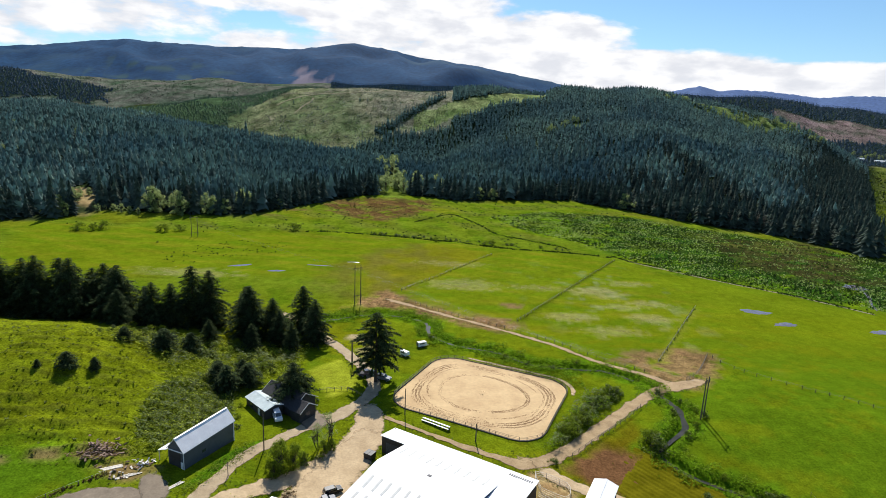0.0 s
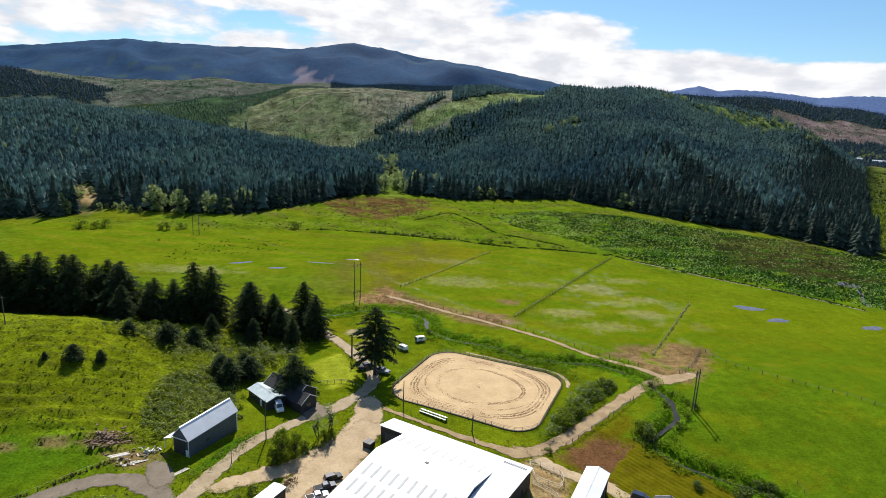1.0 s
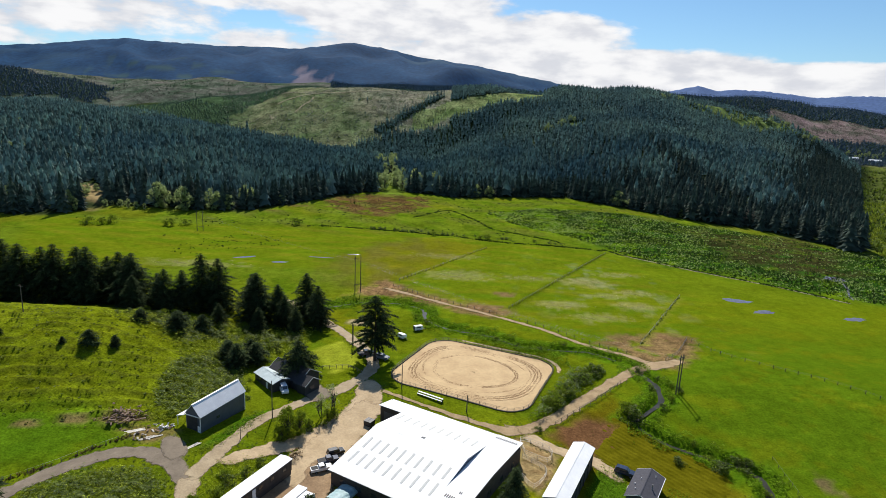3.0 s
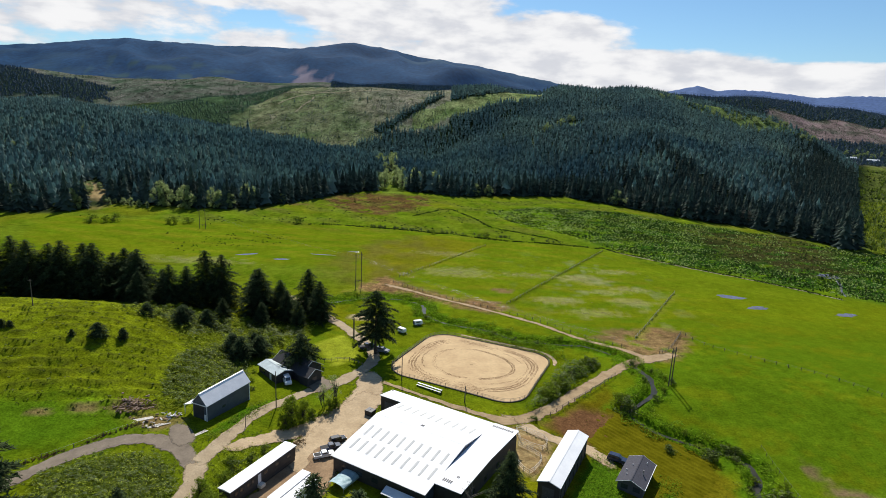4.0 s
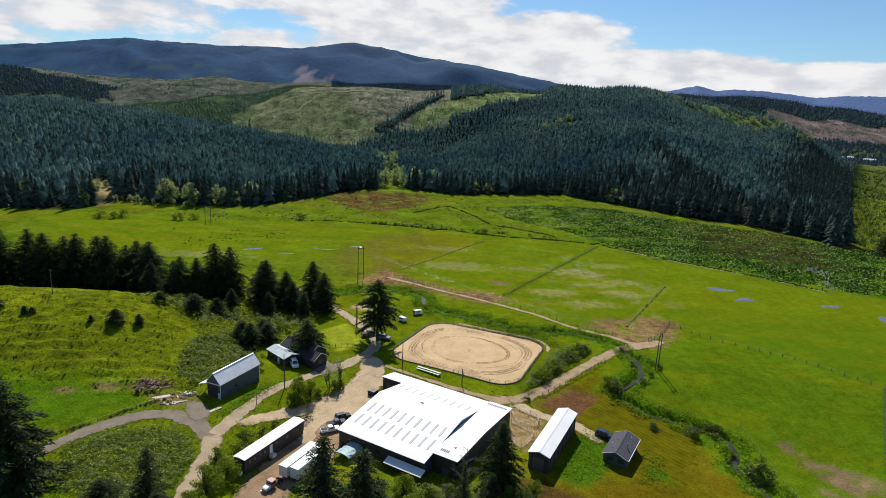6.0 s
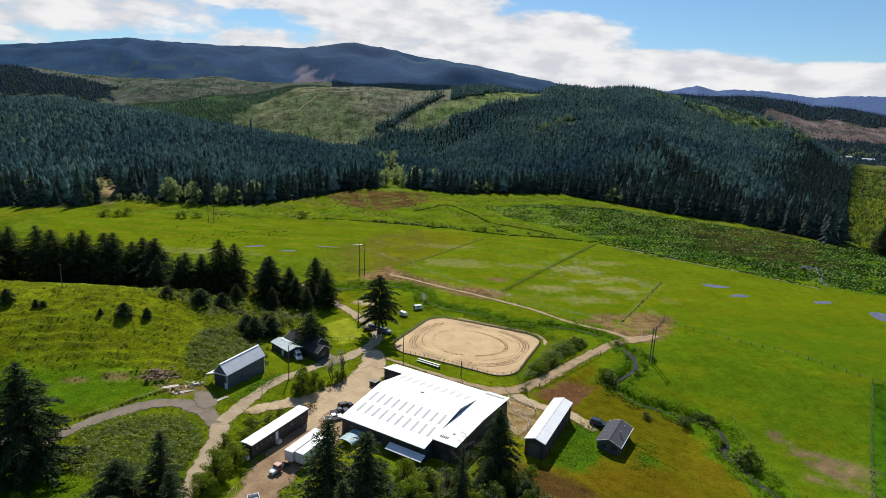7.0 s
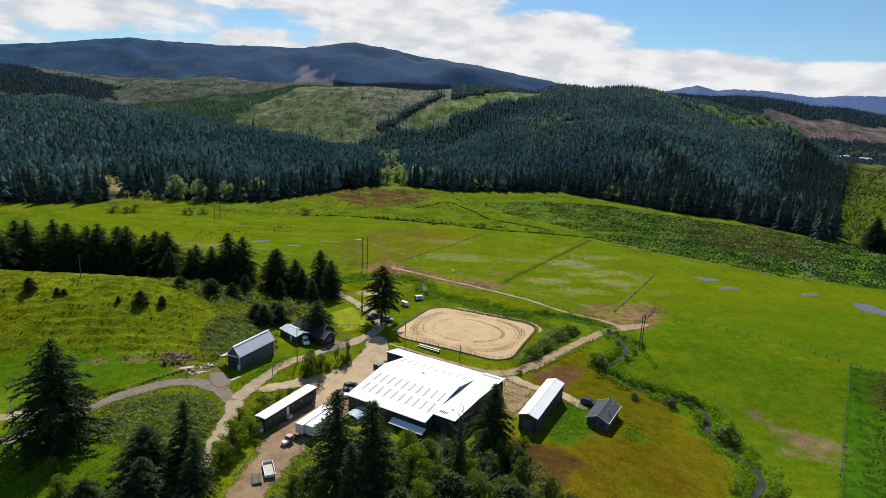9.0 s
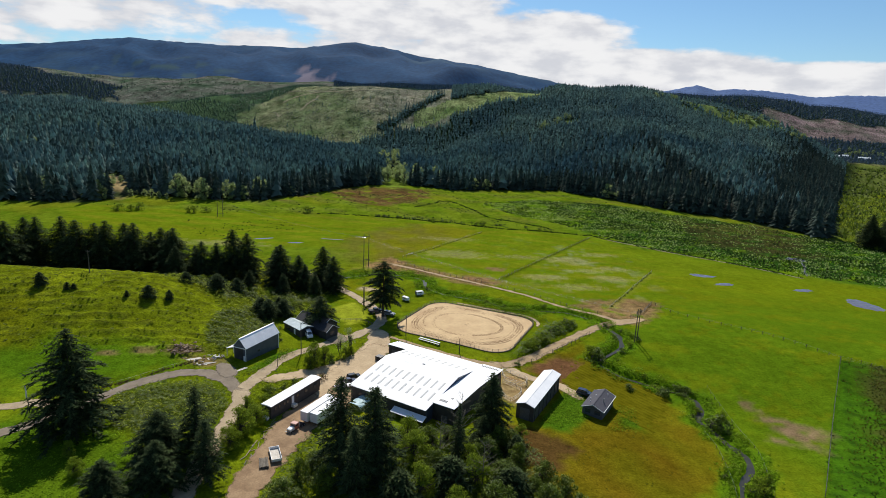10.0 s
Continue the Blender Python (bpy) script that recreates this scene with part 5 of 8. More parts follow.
def box(bm, x0, x1, y0, y1, z0, z1, bevel=0.0):
    vs = [bm.verts.new(p) for p in ((x0, y0, z0), (x1, y0, z0), (x1, y1, z0), (x0, y1, z0), (x0, y0, z1), (x1, y0, z1), (x1, y1, z1), (x0, y1, z1))]
    fs = [bm.faces.new([vs[i] for i in q]) for q in ((3, 2, 1, 0), (4, 5, 6, 7), (0, 1, 5, 4), (1, 2, 6, 5), (2, 3, 7, 6), (3, 0, 4, 7))]
    if bevel:
        bmesh.ops.bevel(bm, geom=list({e for f in fs for e in f.edges}), offset=bevel, segments=2, affect="EDGES")
    return bm


def prism(bm, outline, axis, lo, hi):
    """An outline of (u, v) pairs pushed along x, y or z from lo to hi."""
    def at(p, w):
        return {"x": (w, *p), "y": (p[0], w, p[1]), "z": (*p, w)}[axis]
    a, b = [bm.verts.new(at(p, lo)) for p in outline], [bm.verts.new(at(p, hi)) for p in outline]
    bm.faces.new(a[::-1]); bm.faces.new(b)
    for i in range(len(a)):
        j = (i + 1) % len(a)
        bm.faces.new((a[i], a[j], b[j], b[i]))
    return bm


def tube(bm, p, q, r0, r1, n=8):
    p, q = Vector(p), Vector(q)
    d = (q - p).normalized()
    u = d.orthogonal().normalized()
    w = d.cross(u)
    a = [bm.verts.new(p + (u * math.cos(6.2832 * k / n) + w * math.sin(6.2832 * k / n)) * r0) for k in range(n)]
    b = [bm.verts.new(q + (u * math.cos(6.2832 * k / n) + w * math.sin(6.2832 * k / n)) * r1) for k in range(n)]
    bm.faces.new(a[::-1]); bm.faces.new(b)
    for k in range(n):
        bm.faces.new((a[k], a[(k + 1) % n], b[(k + 1) % n], b[k]))
    return bm


def B():
    return bmesh.new()


# ---- trees and shrubs ----
def sprays(rows):
    """Leaf or needle pieces: rows of centre, direction, sideways and size -> triangles pairs."""
    c, d, s, ln, w = rows
    v = np.stack([c - s * w[:, None], c + d * ln[:, None] * 0.55 + s * w[:, None] * 0.8, c + d * ln[:, None], c - d * ln[:, None] * 0.15 + s * w[:, None] * 0.3], 1)
    i = np.arange(len(c))[:, None] * 4
    return v.reshape(-1, 3), i + np.array([0, 1, 2, 3])[None]


def unit(v):
    return v / (np.linalg.norm(v, axis=-1, keepdims=True) + 1e-9)


def conifer(name, h, rad, seed, label, bare=0.08, gap=0.5, thick=1.0, full=1.0, lump=0.2):
    """A spruce or fir: tapered trunk, limbs in whorls, drooping sprays of needles."""
    r = np.random.RandomState(seed)
    root = thing(name, 0, 0, 0, label, "tree", z=0)
    bm = B()
    zs = np.linspace(0, h, 8)
    for a, b in zip(zs, zs[1:]):
        tube(bm, (0, 0, a), (0, 0, b), 0.022 * h * (1 - a / h) + 0.03, 0.022 * h * (1 - b / h) + 0.03, 7)
    part("trunk", bm, "bark", root)
    C, D, S, LN, W = [], [], [], [], []
    limbs = B()
    ph = r.uniform(0, 6.28)
    z = h * bare
    while z < h * 0.985:
        f = z / h
        reach0 = rad * (min(1, (1 - f) * full) ** 0.75) * (0.75 + 0.25 * min(1, (f - bare) / 0.12 + 0.3))
        n = r.randint(5, 8)
        t0 = r.uniform(0, 6.28)
        for k in range(n):
            if r.rand() < 0.12:
                continue
            an = t0 + 6.283 * (k + r.uniform(-.3, .3)) / n
            reach = reach0 * r.uniform(0.62, 1.18) * (1 + lump * math.sin(an * 2 + ph + z * 0.5) * math.sin(z * 0.9 + ph)) + 0.12
            out = np.array([math.cos(an), math.sin(an), 0])
            side = np.array([-out[1], out[0], 0])
            droop = r.uniform(0.08, 0.34) * (1 - f * 0.8)
            if reach > 1.2 and f < 0.7:
                tube(limbs, (0, 0, z), tuple(out * reach * 0.8 + np.array([0, 0, z - droop * reach * 0.5])), 0.045, 0.015, 4)
            m = max(3, int(reach * 3.0 * thick))
            for u in np.linspace(0.14, 1, m):
                p = out * reach * u + np.array([0, 0, z - droop * reach * u * u + 0.10 * reach * math.sin(u * 3.1)])
                for sgn in (-1, 1, 0):
                    d = out * r.uniform(.35, 1) + side * sgn * r.uniform(.5, 1.1) + np.array([0, 0, r.uniform(-.8, .3)])
                    C.append(p + r.normal(0, .07, 3)); D.append(d); S.append(np.cross(d, [r.normal(0, .35), r.normal(0, .35), 1]))
                    LN.append(r.uniform(.5, 1.1) * (0.42 + 0.30 * reach ** .6)); W.append(r.uniform(.14, .27) * (0.6 + 0.27 * reach ** .6))
        z += gap * r.uniform(.75, 1.25) * (1 - 0.45 * f)
    part("branchwork", limbs, "bark", root)
    v, fcs = sprays((np.array(C), unit(np.array(D)), unit(np.array(S)), np.array(LN), np.array(W)))
    part_mesh("crown", mesh_from("crown", v, fcs, False), "needles", root)
    return root


def broadleaf(name, h, rad, seed, mat, label, clumps=46, leaves=46, leaf=0.30, low=0.25, category="tree", stems=1, flat=1.0):
    """A leafy tree or shrub: stems, limbs, and clumps of small leaves with gaps between them."""
    r = np.random.RandomState(seed)
    root = thing(name, 0, 0, 0, label, category, z=0)
    wood = B()
    tops = []
    for s in range(stems):
        b = np.array([r.normal(0, .15 * stems), r.normal(0, .15 * stems), 0]) * (stems > 1)
        t = b + np.array([r.normal(0, .12 * h), r.normal(0, .12 * h), h * r.uniform(.45, .6)])
        tube(wood, tuple(b), tuple(t), 0.02 * h / math.sqrt(stems) + .02, 0.008 * h + .01, 6)
        tops.append(t)
    C, D, S, LN, W = [], [], [], [], []
    for k in range(clumps):
        an, u = r.uniform(0, 6.28), r.uniform(0, 1) ** .5
        zf = r.uniform(low, 1)
        wide = math.sin(math.pi * min(1, max(.12, (zf - low) / (1 - low) * .86 + .12))) ** .7
        c = np.array([math.cos(an) * u * rad * wide, math.sin(an) * u * rad * wide, h * zf * .93 * flat])
        t = tops[k % stems]
        tube(wood, tuple(t * r.uniform(.5, 1)), tuple(c * .95), 0.012 * h / stems ** .3 + .008, 0.008, 4)
        cr = rad * r.uniform(.16, .34) + .12
        q = r.normal(0, 1, (leaves, 3))
        q = unit(q) * (r.uniform(.3, 1, (leaves, 1)) ** .4) * cr * np.array([1, 1, .72])
        face = unit(unit(q) + r.normal(0, .45, (leaves, 3)) + np.array([0, 0, .35]))
        C.append(c + q); D.append(unit(np.cross(face, r.normal(0, 1, (leaves, 3))))); S.append(face)
        LN.append(r.uniform(.6, 1.3, leaves) * leaf); W.append(r.uniform(.3, .6, leaves) * leaf)
    part("branchwork", wood, "bark", root)
    D = np.vstack(D)
    S = unit(np.cross(D, np.vstack(S)))
    v, f = sprays((np.vstack(C), D, S, np.concatenate(LN), np.concatenate(W)))
    part_mesh("crown", mesh_from("crown", v, f, False), mat, root)
    return root


def build_plants():
    r = random.Random(4)
    row = [conifer("conifer_tree", 20, 6.3, s, "tall dark green conifer on the back of the knoll", bare=.01, full=1.4, gap=.55, thick=1.0) for s in (1, 2, 3)]
    firs = [conifer("conifer_tree", 20, 5.2, s, "tall dark conifer below the riding hall", bare=.12, gap=.7, thick=.9) for s in (7, 8)]
    small = [conifer("young_conifer", 5, 2.1, s, "small dark young conifer on the grassy slope", bare=.02, gap=.26, full=1.8) for s in (11, 12)]
    lone = conifer("conifer_tree", 22, 6.7, 21, "tall open conifer beside the riding arena", bare=.24, gap=.70, thick=1.35, full=2.0, lump=.42)
    lone.matrix_world = pose(-18.2, 156.5, float(ground(-18.2, 156.5)) - .1)
    leafy = [broadleaf("tree", 7, 2.9, s, "leaf", "leafy green tree in the yard", 60, 52, .34, .06) for s in (31, 32)]
    pale = [broadleaf("tree", 9, 3.4, s, "leaf_pale", "pale spring-green tree at the forest edge", 34, 30, .60, .1) for s in (41, 42)]
    grey = broadleaf("tree", 9, 3.6, 43, "twig", "bare grey tree at the forest edge", 30, 16, .45, .1)
    bush = [broadleaf("bush", 2.6, 1.9, s, "leaf_dark", "dark green rounded shrub", 18, 28, .33, .05, "bush", 3) for s in (51, 52)]
    light = [broadleaf("bush", 2.4, 1.9, s, "leaf", "bright green leafy shrub", 18, 28, .33, .05, "bush", 3) for s in (61, 62)]
    shady = [broadleaf("tree", 7, 2.9, s, "leaf_dark", "dark leafy green tree in the grove below the hall", 60, 52, .34, .06) for s in (33, 34)]
    dark_tree = conifer("conifer_tree", 10, 4.6, 71, "broad dark evergreen tree before the dark house", bare=.12, gap=.42, full=1.9)
    brown = broadleaf("bush", 2.4, 1.9, 81, "dry_brush", "brown dead-leaved shrub beside the yard", 16, 24, .3, .05, "bush", 3)
    birch = broadleaf("tree", 9, 2.2, 82, "leaf_pale", "slender sparse tree with yellowish spring leaves", 26, 16, .3, .25, "tree", 2)
    used = set()

    def set_out(src, x, y, size=1.0, wide=None, label="", group="", sink=.1):
        turn = r.uniform(0, 360)
        if src.name not in used:          # the first of each kind is the source itself
            used.add(src.name)
            src.matrix_world = pose(x, y, float(ground(x, y)) - sink, 0, 0, turn) @ Matrix.Diagonal(((wide or size), (wide or size), size, 1))
            return tagged(src, label, "", group)
        ob = copy_thing(src, pose(x, y, float(ground(x, y)) - sink, 0, 0, turn))
        ob.scale = ((wide or size), (wide or size), size)
        return tagged(ob, label, "", group)

    g = "conifer row on the knoll"
    for k, (x, y, s) in enumerate(((-42, 184, .78), (-48.5, 194, .86), (-53, 180, .62), (-57, 186, .72), (-63.8, 183, .93), (-67.5, 190, .82), (-80.2, 190.5, 1.04), (-86, 190, 1.1), (-91, 185, .78), (-96, 182, .8), (-101, 187, .68), (-109.5, 186.5, 1.02),
                                   (-113, 190, .95), (-118, 193, 1.02), (-104, 176, .62), (-128, 190, 1.12), (-134, 194, 1.08), (-140, 190, 1.12), (-146, 192, 1.05), (-152, 189, 1.1), (-160, 192, 1.16), (-168, 188, 1.12), (-176, 192, 1.1), (-124, 196, .9), (-48, 176, .5), (-60, 173, .45), (-73, 172, .42), (-172, 176, .95), (-182, 184, 1.0))):
        set_out(row[k % 3], x, y, s, s * r.uniform(1.02, 1.3), group=g)
    # below the hall, nearest to the camera's way
    for k, (x, y, h, w) in enumerate(((-77.5, 68.5, 24, 1.0), (-52.4, 56.5, 12.8, 1.3), (-49.8, 50, 10.5, 1.3), (-46.5, 60.5, 17, .85), (-42, 54.5, 14, .95), (-16.3, 61, 22.8, .92), (-9, 58.5, 22, 1.05), (-12, 52, 17, .9), (8.5, 66, 15.5, .5), (16.6, 79, 17, .68), (14.5, 73, 9, .8), (-57, 44.5, 9, 1.2))):
        set_out((firs if 3 <= k < 9 else row)[k % 2], x, y, h / 20, h / 20 * w * (1.2 if k in (0, 1, 2) else 1.3), label="tall dark conifer on the slope below the farm")
    for k, (x, y, s) in enumerate(((-131, 136.4, .95), (-121.6, 135.6, .5), (-100.9, 134, .42), (-94.4, 135.6, .85), (-119.6, 135.9, .35), (-88.4, 137.4, .66), (-80, 157, 1.25), (-74, 161, 1.2), (-91, 156, .9), (-57, 144, 1.45), (-53, 149, 1.35), (-60.5, 147, 1.2), (-62, 150, 1.0), (-56, 153, 1.1), (7, 56, 1.7), (-3, 50, 1.8), (19.5, 55, 1.5), (22, 71, 1.1))):
        set_out(small[k % 2], x, y, s, s * r.uniform(1.0, 1.35), label="dark young conifer among the leafy trees" if k > 13 else "", group="young conifers on the slope" if k < 14 else "")
    set_out(dark_tree, -38.2, 141.2, 1.2)
    for k, (x, y, s) in enumerate(((-33.6, 111.8, 1.22), (-30.9, 113.8, .95), (-34.6, 110.2, .6), (-25.8, 120.5, .5), (-24.2, 122, .45), (-29.6, 116.6, .42))):
        set_out(leafy[k % 2], x, y, s, s * (.78 if s > .8 else 1), group="trees on the yard's grass strip")
    set_out(brown, -29.6, 103.8, 1.0)
    set_out(birch, -25.4, 123.4, 1.05)
    set_out(birch, -27.4, 121.4, .85)
    # grove of leafy trees below the hall
    for k, (x, y, s) in enumerate(((-3, 74, .95), (2, 71, 1.0), (6, 75, .8), (-1, 66, 1.05), (4, 62, 1.1), (-5, 58, 1.0), (11, 66, 1.0), (15, 68, .9), (18, 73, .8), (12, 58, 1.1), (18, 60, 1.0), (22, 66, .85), (1, 54, 1.1), (-18, 55, .9), (-22, 62, .75), (-20, 68, .7), (-24, 57, .85), (-26, 50, 1.0), (8, 50, 1.1), (16, 50, 1.1), (24, 56, .9), (-40, 78, .85), (-41.5, 72, .95), (-42, 66, .8), (-43.5, 82, .6), (24, 78, .6), (20, 80, .55), (-8, 76, .6), (-67, 52, .7), (-72, 58, .55), (79, 68, .62))):
        set_out((leafy if k > 20 or k % 3 == 0 else shady)[k % 2], x, y, s * r.uniform(.8, 1.2), s * r.uniform(.8, 1.2), label="leafy green tree in the grove below the hall" if k < 21 else "young leafy green tree", group="leafy trees below the hall")
    for k, (x, y, s) in enumerate(((27, 61, .9), (30, 56, .95), (26, 51, 1.1), (32, 50, 1.0), (21, 74, .75), (9, 74, .7), (-12, 72, .8), (-7, 68, .9))):
        set_out(shady[k % 2], x, y, s, s * r.uniform(.9, 1.2), label="dark leafy tree at the edge of the grove", group="leafy trees below the hall")
    # shrubs: arena hedge, creek banks, yard, knoll
    spots = [(61.7, 113.2, .8, 0), (71, 112, .9, 0), (77.7, 112.1, .9, 0), (76.8, 67.5, 1.5, 1), (75.5, 66, 1.2, 1), (84.7, 102.4, .7, 1), (-40, 92, .9, 0), (-38, 96, .8, 0), (-36, 100, .7, 0), (-41, 88, .9, 1), (-42, 94, .7, 1), (-29.5, 116, .8, 0), (-26, 118, .6, 1), (54.8, 129, 1.7, 0), (56, 131.5, 1.5, 0), (53.5, 132, 1.3, 1), (70.9, 111.5, 1.1, 0), (76.5, 115.5, 1.0, 0), (79, 114.5, .9, 0), (80.4, 96.2, 1.7, 0), (81.6, 94.4, 1.5, 0), (61.6, 113.5, .6, 0), (73.5, 145, .8, 0), (72, 147, .6, 1), (28, 121.5, .6, 0)]
    for k in range(26):
        u = r.random()
        spots.append((32.0 + u * 20 + r.uniform(-1.5, 1.5), 129.8 + u * 25 + r.uniform(-.6, 2.4), r.uniform(.8, 1.3), 0 if r.random() < .55 else 1))
    p = smooth_path(CREEK, 3.2)
    for q in p:
        for sgn in (-1, 1):
            if r.random() < .12 and q[1] > 62:
                an = r.uniform(0, 6.28)
                off = r.uniform(1.9, 4.6)
                spots.append((q[0] + off * math.cos(an), q[1] + off * math.sin(an), r.uniform(.4, .85), 0 if r.random() < .3 else 1))
    for k in range(110):
        spots.append((r.uniform(-100, -48), r.uniform(158, 176), r.uniform(.35, .95), 0 if r.random() < .6 else 1))
    for k in range(26):
        spots.append((r.uniform(-60, -44), r.uniform(124, 152), r.uniform(.3, .6), r.choice((0, 1))))
    for k in range(40):
        u = r.random()
        spots.append((-54 + u * 132, 372 - u * 27 + r.uniform(-2, 2), r.uniform(.35, .8), 0))
    for x, y, s in ((-171, 345, 2.0), (-165, 351, 1.7), (-174, 344, 1.5), (-214, 331, 2.0), (-208, 333, 1.7), (-204, 338, 2.2), (-97.7, 370, 2.1), (-161, 316, .5), (30, 352, 1.3), (26, 351, 1.1), (-5, 356, 1.2)):
        spots.append((x, y, s, 1))
    for k, (x, y, s, c) in enumerate(spots):
        if math.hypot(x - 8, y - 152) < 24 and y > 128 and x < 31 or (x > 8 and x < 27 and y < 127 and y > 80):
            continue
        place = "shrubs on the knoll" if x < -44 and y < 200 else "shrubs in the far pasture" if y > 300 else "shrubs along the creek and track" if x > 25 or y > 160 else "shrubs round the yard"
        set_out((bush, light)[c][k % 2], x, y, s, s * r.uniform(.95, 1.35), group=place)
    # pale trees along the forest edge and up the stream: place, height
    edge = [(-288, 366, 13), (-281, 362, 15), (-244, 362, 11), (-247, 366, 14), (-257, 398, 8), (-262, 408, 9), (-204, 398, 20), (-201, 399, 15), (-187, 398, 18), (-184, 396, 10), (-170, 409, 17), (-160, 414, 12), (-152, 430, 18), (-131, 452, 9),
            (-74.5, 563, 14), (-70, 566, 12), (-61, 573, 19), (-43, 577, 17), (-31, 606, 20), (-10, 578, 21), (-6, 579, 15), (32, 552, 13), (45, 556, 12), (165, 531, 15), (172, 522, 9), (205, 480, 7),
            (-228, 391, 6), (-222, 390, 7), (-216, 389, 6), (-210, 389, 5), (-236, 386, 6), (-249, 374, 6), (-244, 372, 5), (-242, 392, 5), (-236, 394, 4), (-266, 404, 9), (-270, 412, 8), (-262, 420, 6)]
    for k, (x, y, hgt) in enumerate(edge):
        s = hgt / 9
        set_out(pale[k % 2], x, y, s, s * r.uniform(.75, 1.1), group="pale trees at the forest edge")
    for k in range(34):
        y = r.uniform(585, 790)
        x = -52 - .13 * (y - 566) + r.uniform(-15, 15) * (1 if y < 660 else .7)
        s = r.uniform(1.0, 1.9)
        set_out(pale[k % 2], x, y, s, s * r.uniform(.75, 1.05), label="pale spring-green tree along the stream", group="pale trees up the stream")
    # leafy trees among the conifers
    for k, (x, y, w) in enumerate(((-422, 538, 8), (-416, 548, 10), (-428, 560, 9), (-412, 658, 5), (-432, 828, 6), (-502, 680, 6), (381, 1030, 12), (398, 1049, 12), (412, 1062, 10), (143, 852, 5), (150, 856, 6), (163, 860, 6), (178, 872, 7), (186, 878, 6), (588, 950, 10), (578, 940, 9), (600, 955, 9), (470, 1022, 12), (495, 1010, 12), (520, 1004, 12), (545, 998, 12), (570, 990, 12), (600, 984, 10))):
        for j in range(3 if w > 7 else 2):
            s = r.uniform(.8, 1.3)
            set_out(pale[j % 2], x + r.uniform(-w, w), y + r.uniform(-w, w) * .6, s, s * r.uniform(.8, 1.1), label="pale leafy tree among the dark conifers", group="leafy trees in the forest")
    for k, (x, y, hgt) in enumerate(((291, 338, 22), (296, 345, 20), (302, 334, 24), (297, 326, 15), (308, 348, 18))):
        set_out(row[k % 3], x, y, hgt / 20, hgt / 20 * 1.1, label="dark tree on the plain beside the forest", group="dark trees on the plain")
    for k in range(30):
        s = r.uniform(.6, 1.1)
        set_out(pale[k % 2], r.uniform(850, 1030), r.uniform(1262, 1300), s, s, label="pale leafy tree by the far farm", group="pale trees by the far farm")
    for k, (x, y, hgt) in enumerate(((230, 462, 14), (234, 461, 12), (246, 452, 14), (250, 450, 13), (242, 455, 11), (196, 488, 9))):
        set_out(grey, x, y, hgt / 9, hgt / 9 * r.uniform(.8, 1.1), group="grey trees at the forest edge")


build_plants()


def carpet(name, poly, mat, label, category, seed, per=7.0, hgt=0.9, leaf=0.34, keep=None, heap_=2.4):
    """Low tangled growth: leaves heaped in uneven mounds."""
    r = np.random.RandomState(seed)
    xs, ys = [p[0] for p in poly], [p[1] for p in poly]
    n = int((max(xs) - min(xs)) * (max(ys) - min(ys)) * per)
    x, y = r.uniform(min(xs), max(xs), n), r.uniform(min(ys), max(ys), n)
    k = inside(x, y, poly, 1.2, 1.0, seed) > r.rand(n)
    if keep is not None:
        k &= keep(x, y)
    x, y = x[k], y[k]
    # round heaps about two metres apart
    sx, sy, _ = scatter(min(xs), max(xs), min(ys), max(ys), heap_, seed + 5)
    sh = r.uniform(.45, 1.15, len(sx))
    best, hx, hy = np.full(len(x), 9.0), np.zeros(len(x)), np.zeros(len(x))
    for cx, cy, k in zip(sx, sy, sh):
        q = np.hypot(x - cx, y - cy) / (heap_ * .72 * k)
        m = q < best
        best[m], hx[m], hy[m] = q[m], (x - cx)[m], (y - cy)[m]
    mound = hgt * (1.05 - 0.75 * best ** 2).clip(.1, 1.1) * (0.85 + 0.3 * wobble(x, y, 9, seed + 4))
    z = ground(x, y) + mound * r.uniform(.7, 1.0, len(x))
    face = unit(np.stack([hx, hy, np.full(len(x), heap_ * .95)], -1) / heap_ + r.normal(0, .2, (len(x), 3)))
    d = unit(np.cross(face, r.normal(0, 1, (len(x), 3))))
    s = np.cross(face, d)
    v, f = sprays((np.stack([x, y, z], -1), d, s, r.uniform(.6, 1.3, len(x)) * leaf, r.uniform(.35, .65, len(x)) * leaf))
    me = mesh_from(name, v, f, False)
    me.materials.append(M[mat])
    return tagged(new(name, me), label, category, kind="stuff")


# dark leaves below for the gaps, paler ones above coloured as sunlit tops
carpet("brambles", BRAMBLE_A, "leaf_dark", "tangled dark bramble thicket on the slope above the barn", "brambles", 81, 13, 1.35, .44, heap_=2.2)
carpet("brambles", BRAMBLE_A, "bramble", "bramble leaves coloured as sunlit on the slope above the barn", "brambles", 80, 6, 1.5, .40, heap_=2.2)
carpet("brambles", BRAMBLE_B, "leaf_dark", "dark green bramble patch inside the road's bend", "brambles", 82, 11, 1.15, .44, heap_=2.0)
carpet("brambles", BRAMBLE_B, "bramble", "olive bramble leaves coloured as sunlit inside the road's bend", "brambles", 77, 6, 1.3, .42, heap_=2.0)
carpet("brambles", [(-48, 108), (-45, 118), (-41, 122), (-44, 112), (-49.5, 100), (-52, 101)], "leaf", "bright green weeds along the blue barn", "weeds", 83, 18, .8, .32, heap_=1.8)
carpet("weeds", [(31, 88), (42, 110), (46, 106), (44, 93), (37, 86)], "weed", "bright green weeds beside the white shed", "weeds", 84, 12, .5, .3, heap_=1.4)
carpet("weeds", [(-104, 52), (-78, 72), (-62, 66), (-48, 52), (-48, 30), (-100, 30)], "weed", "weedy undergrowth below the farm road", "weeds", 85, 4.0, .6, .34)
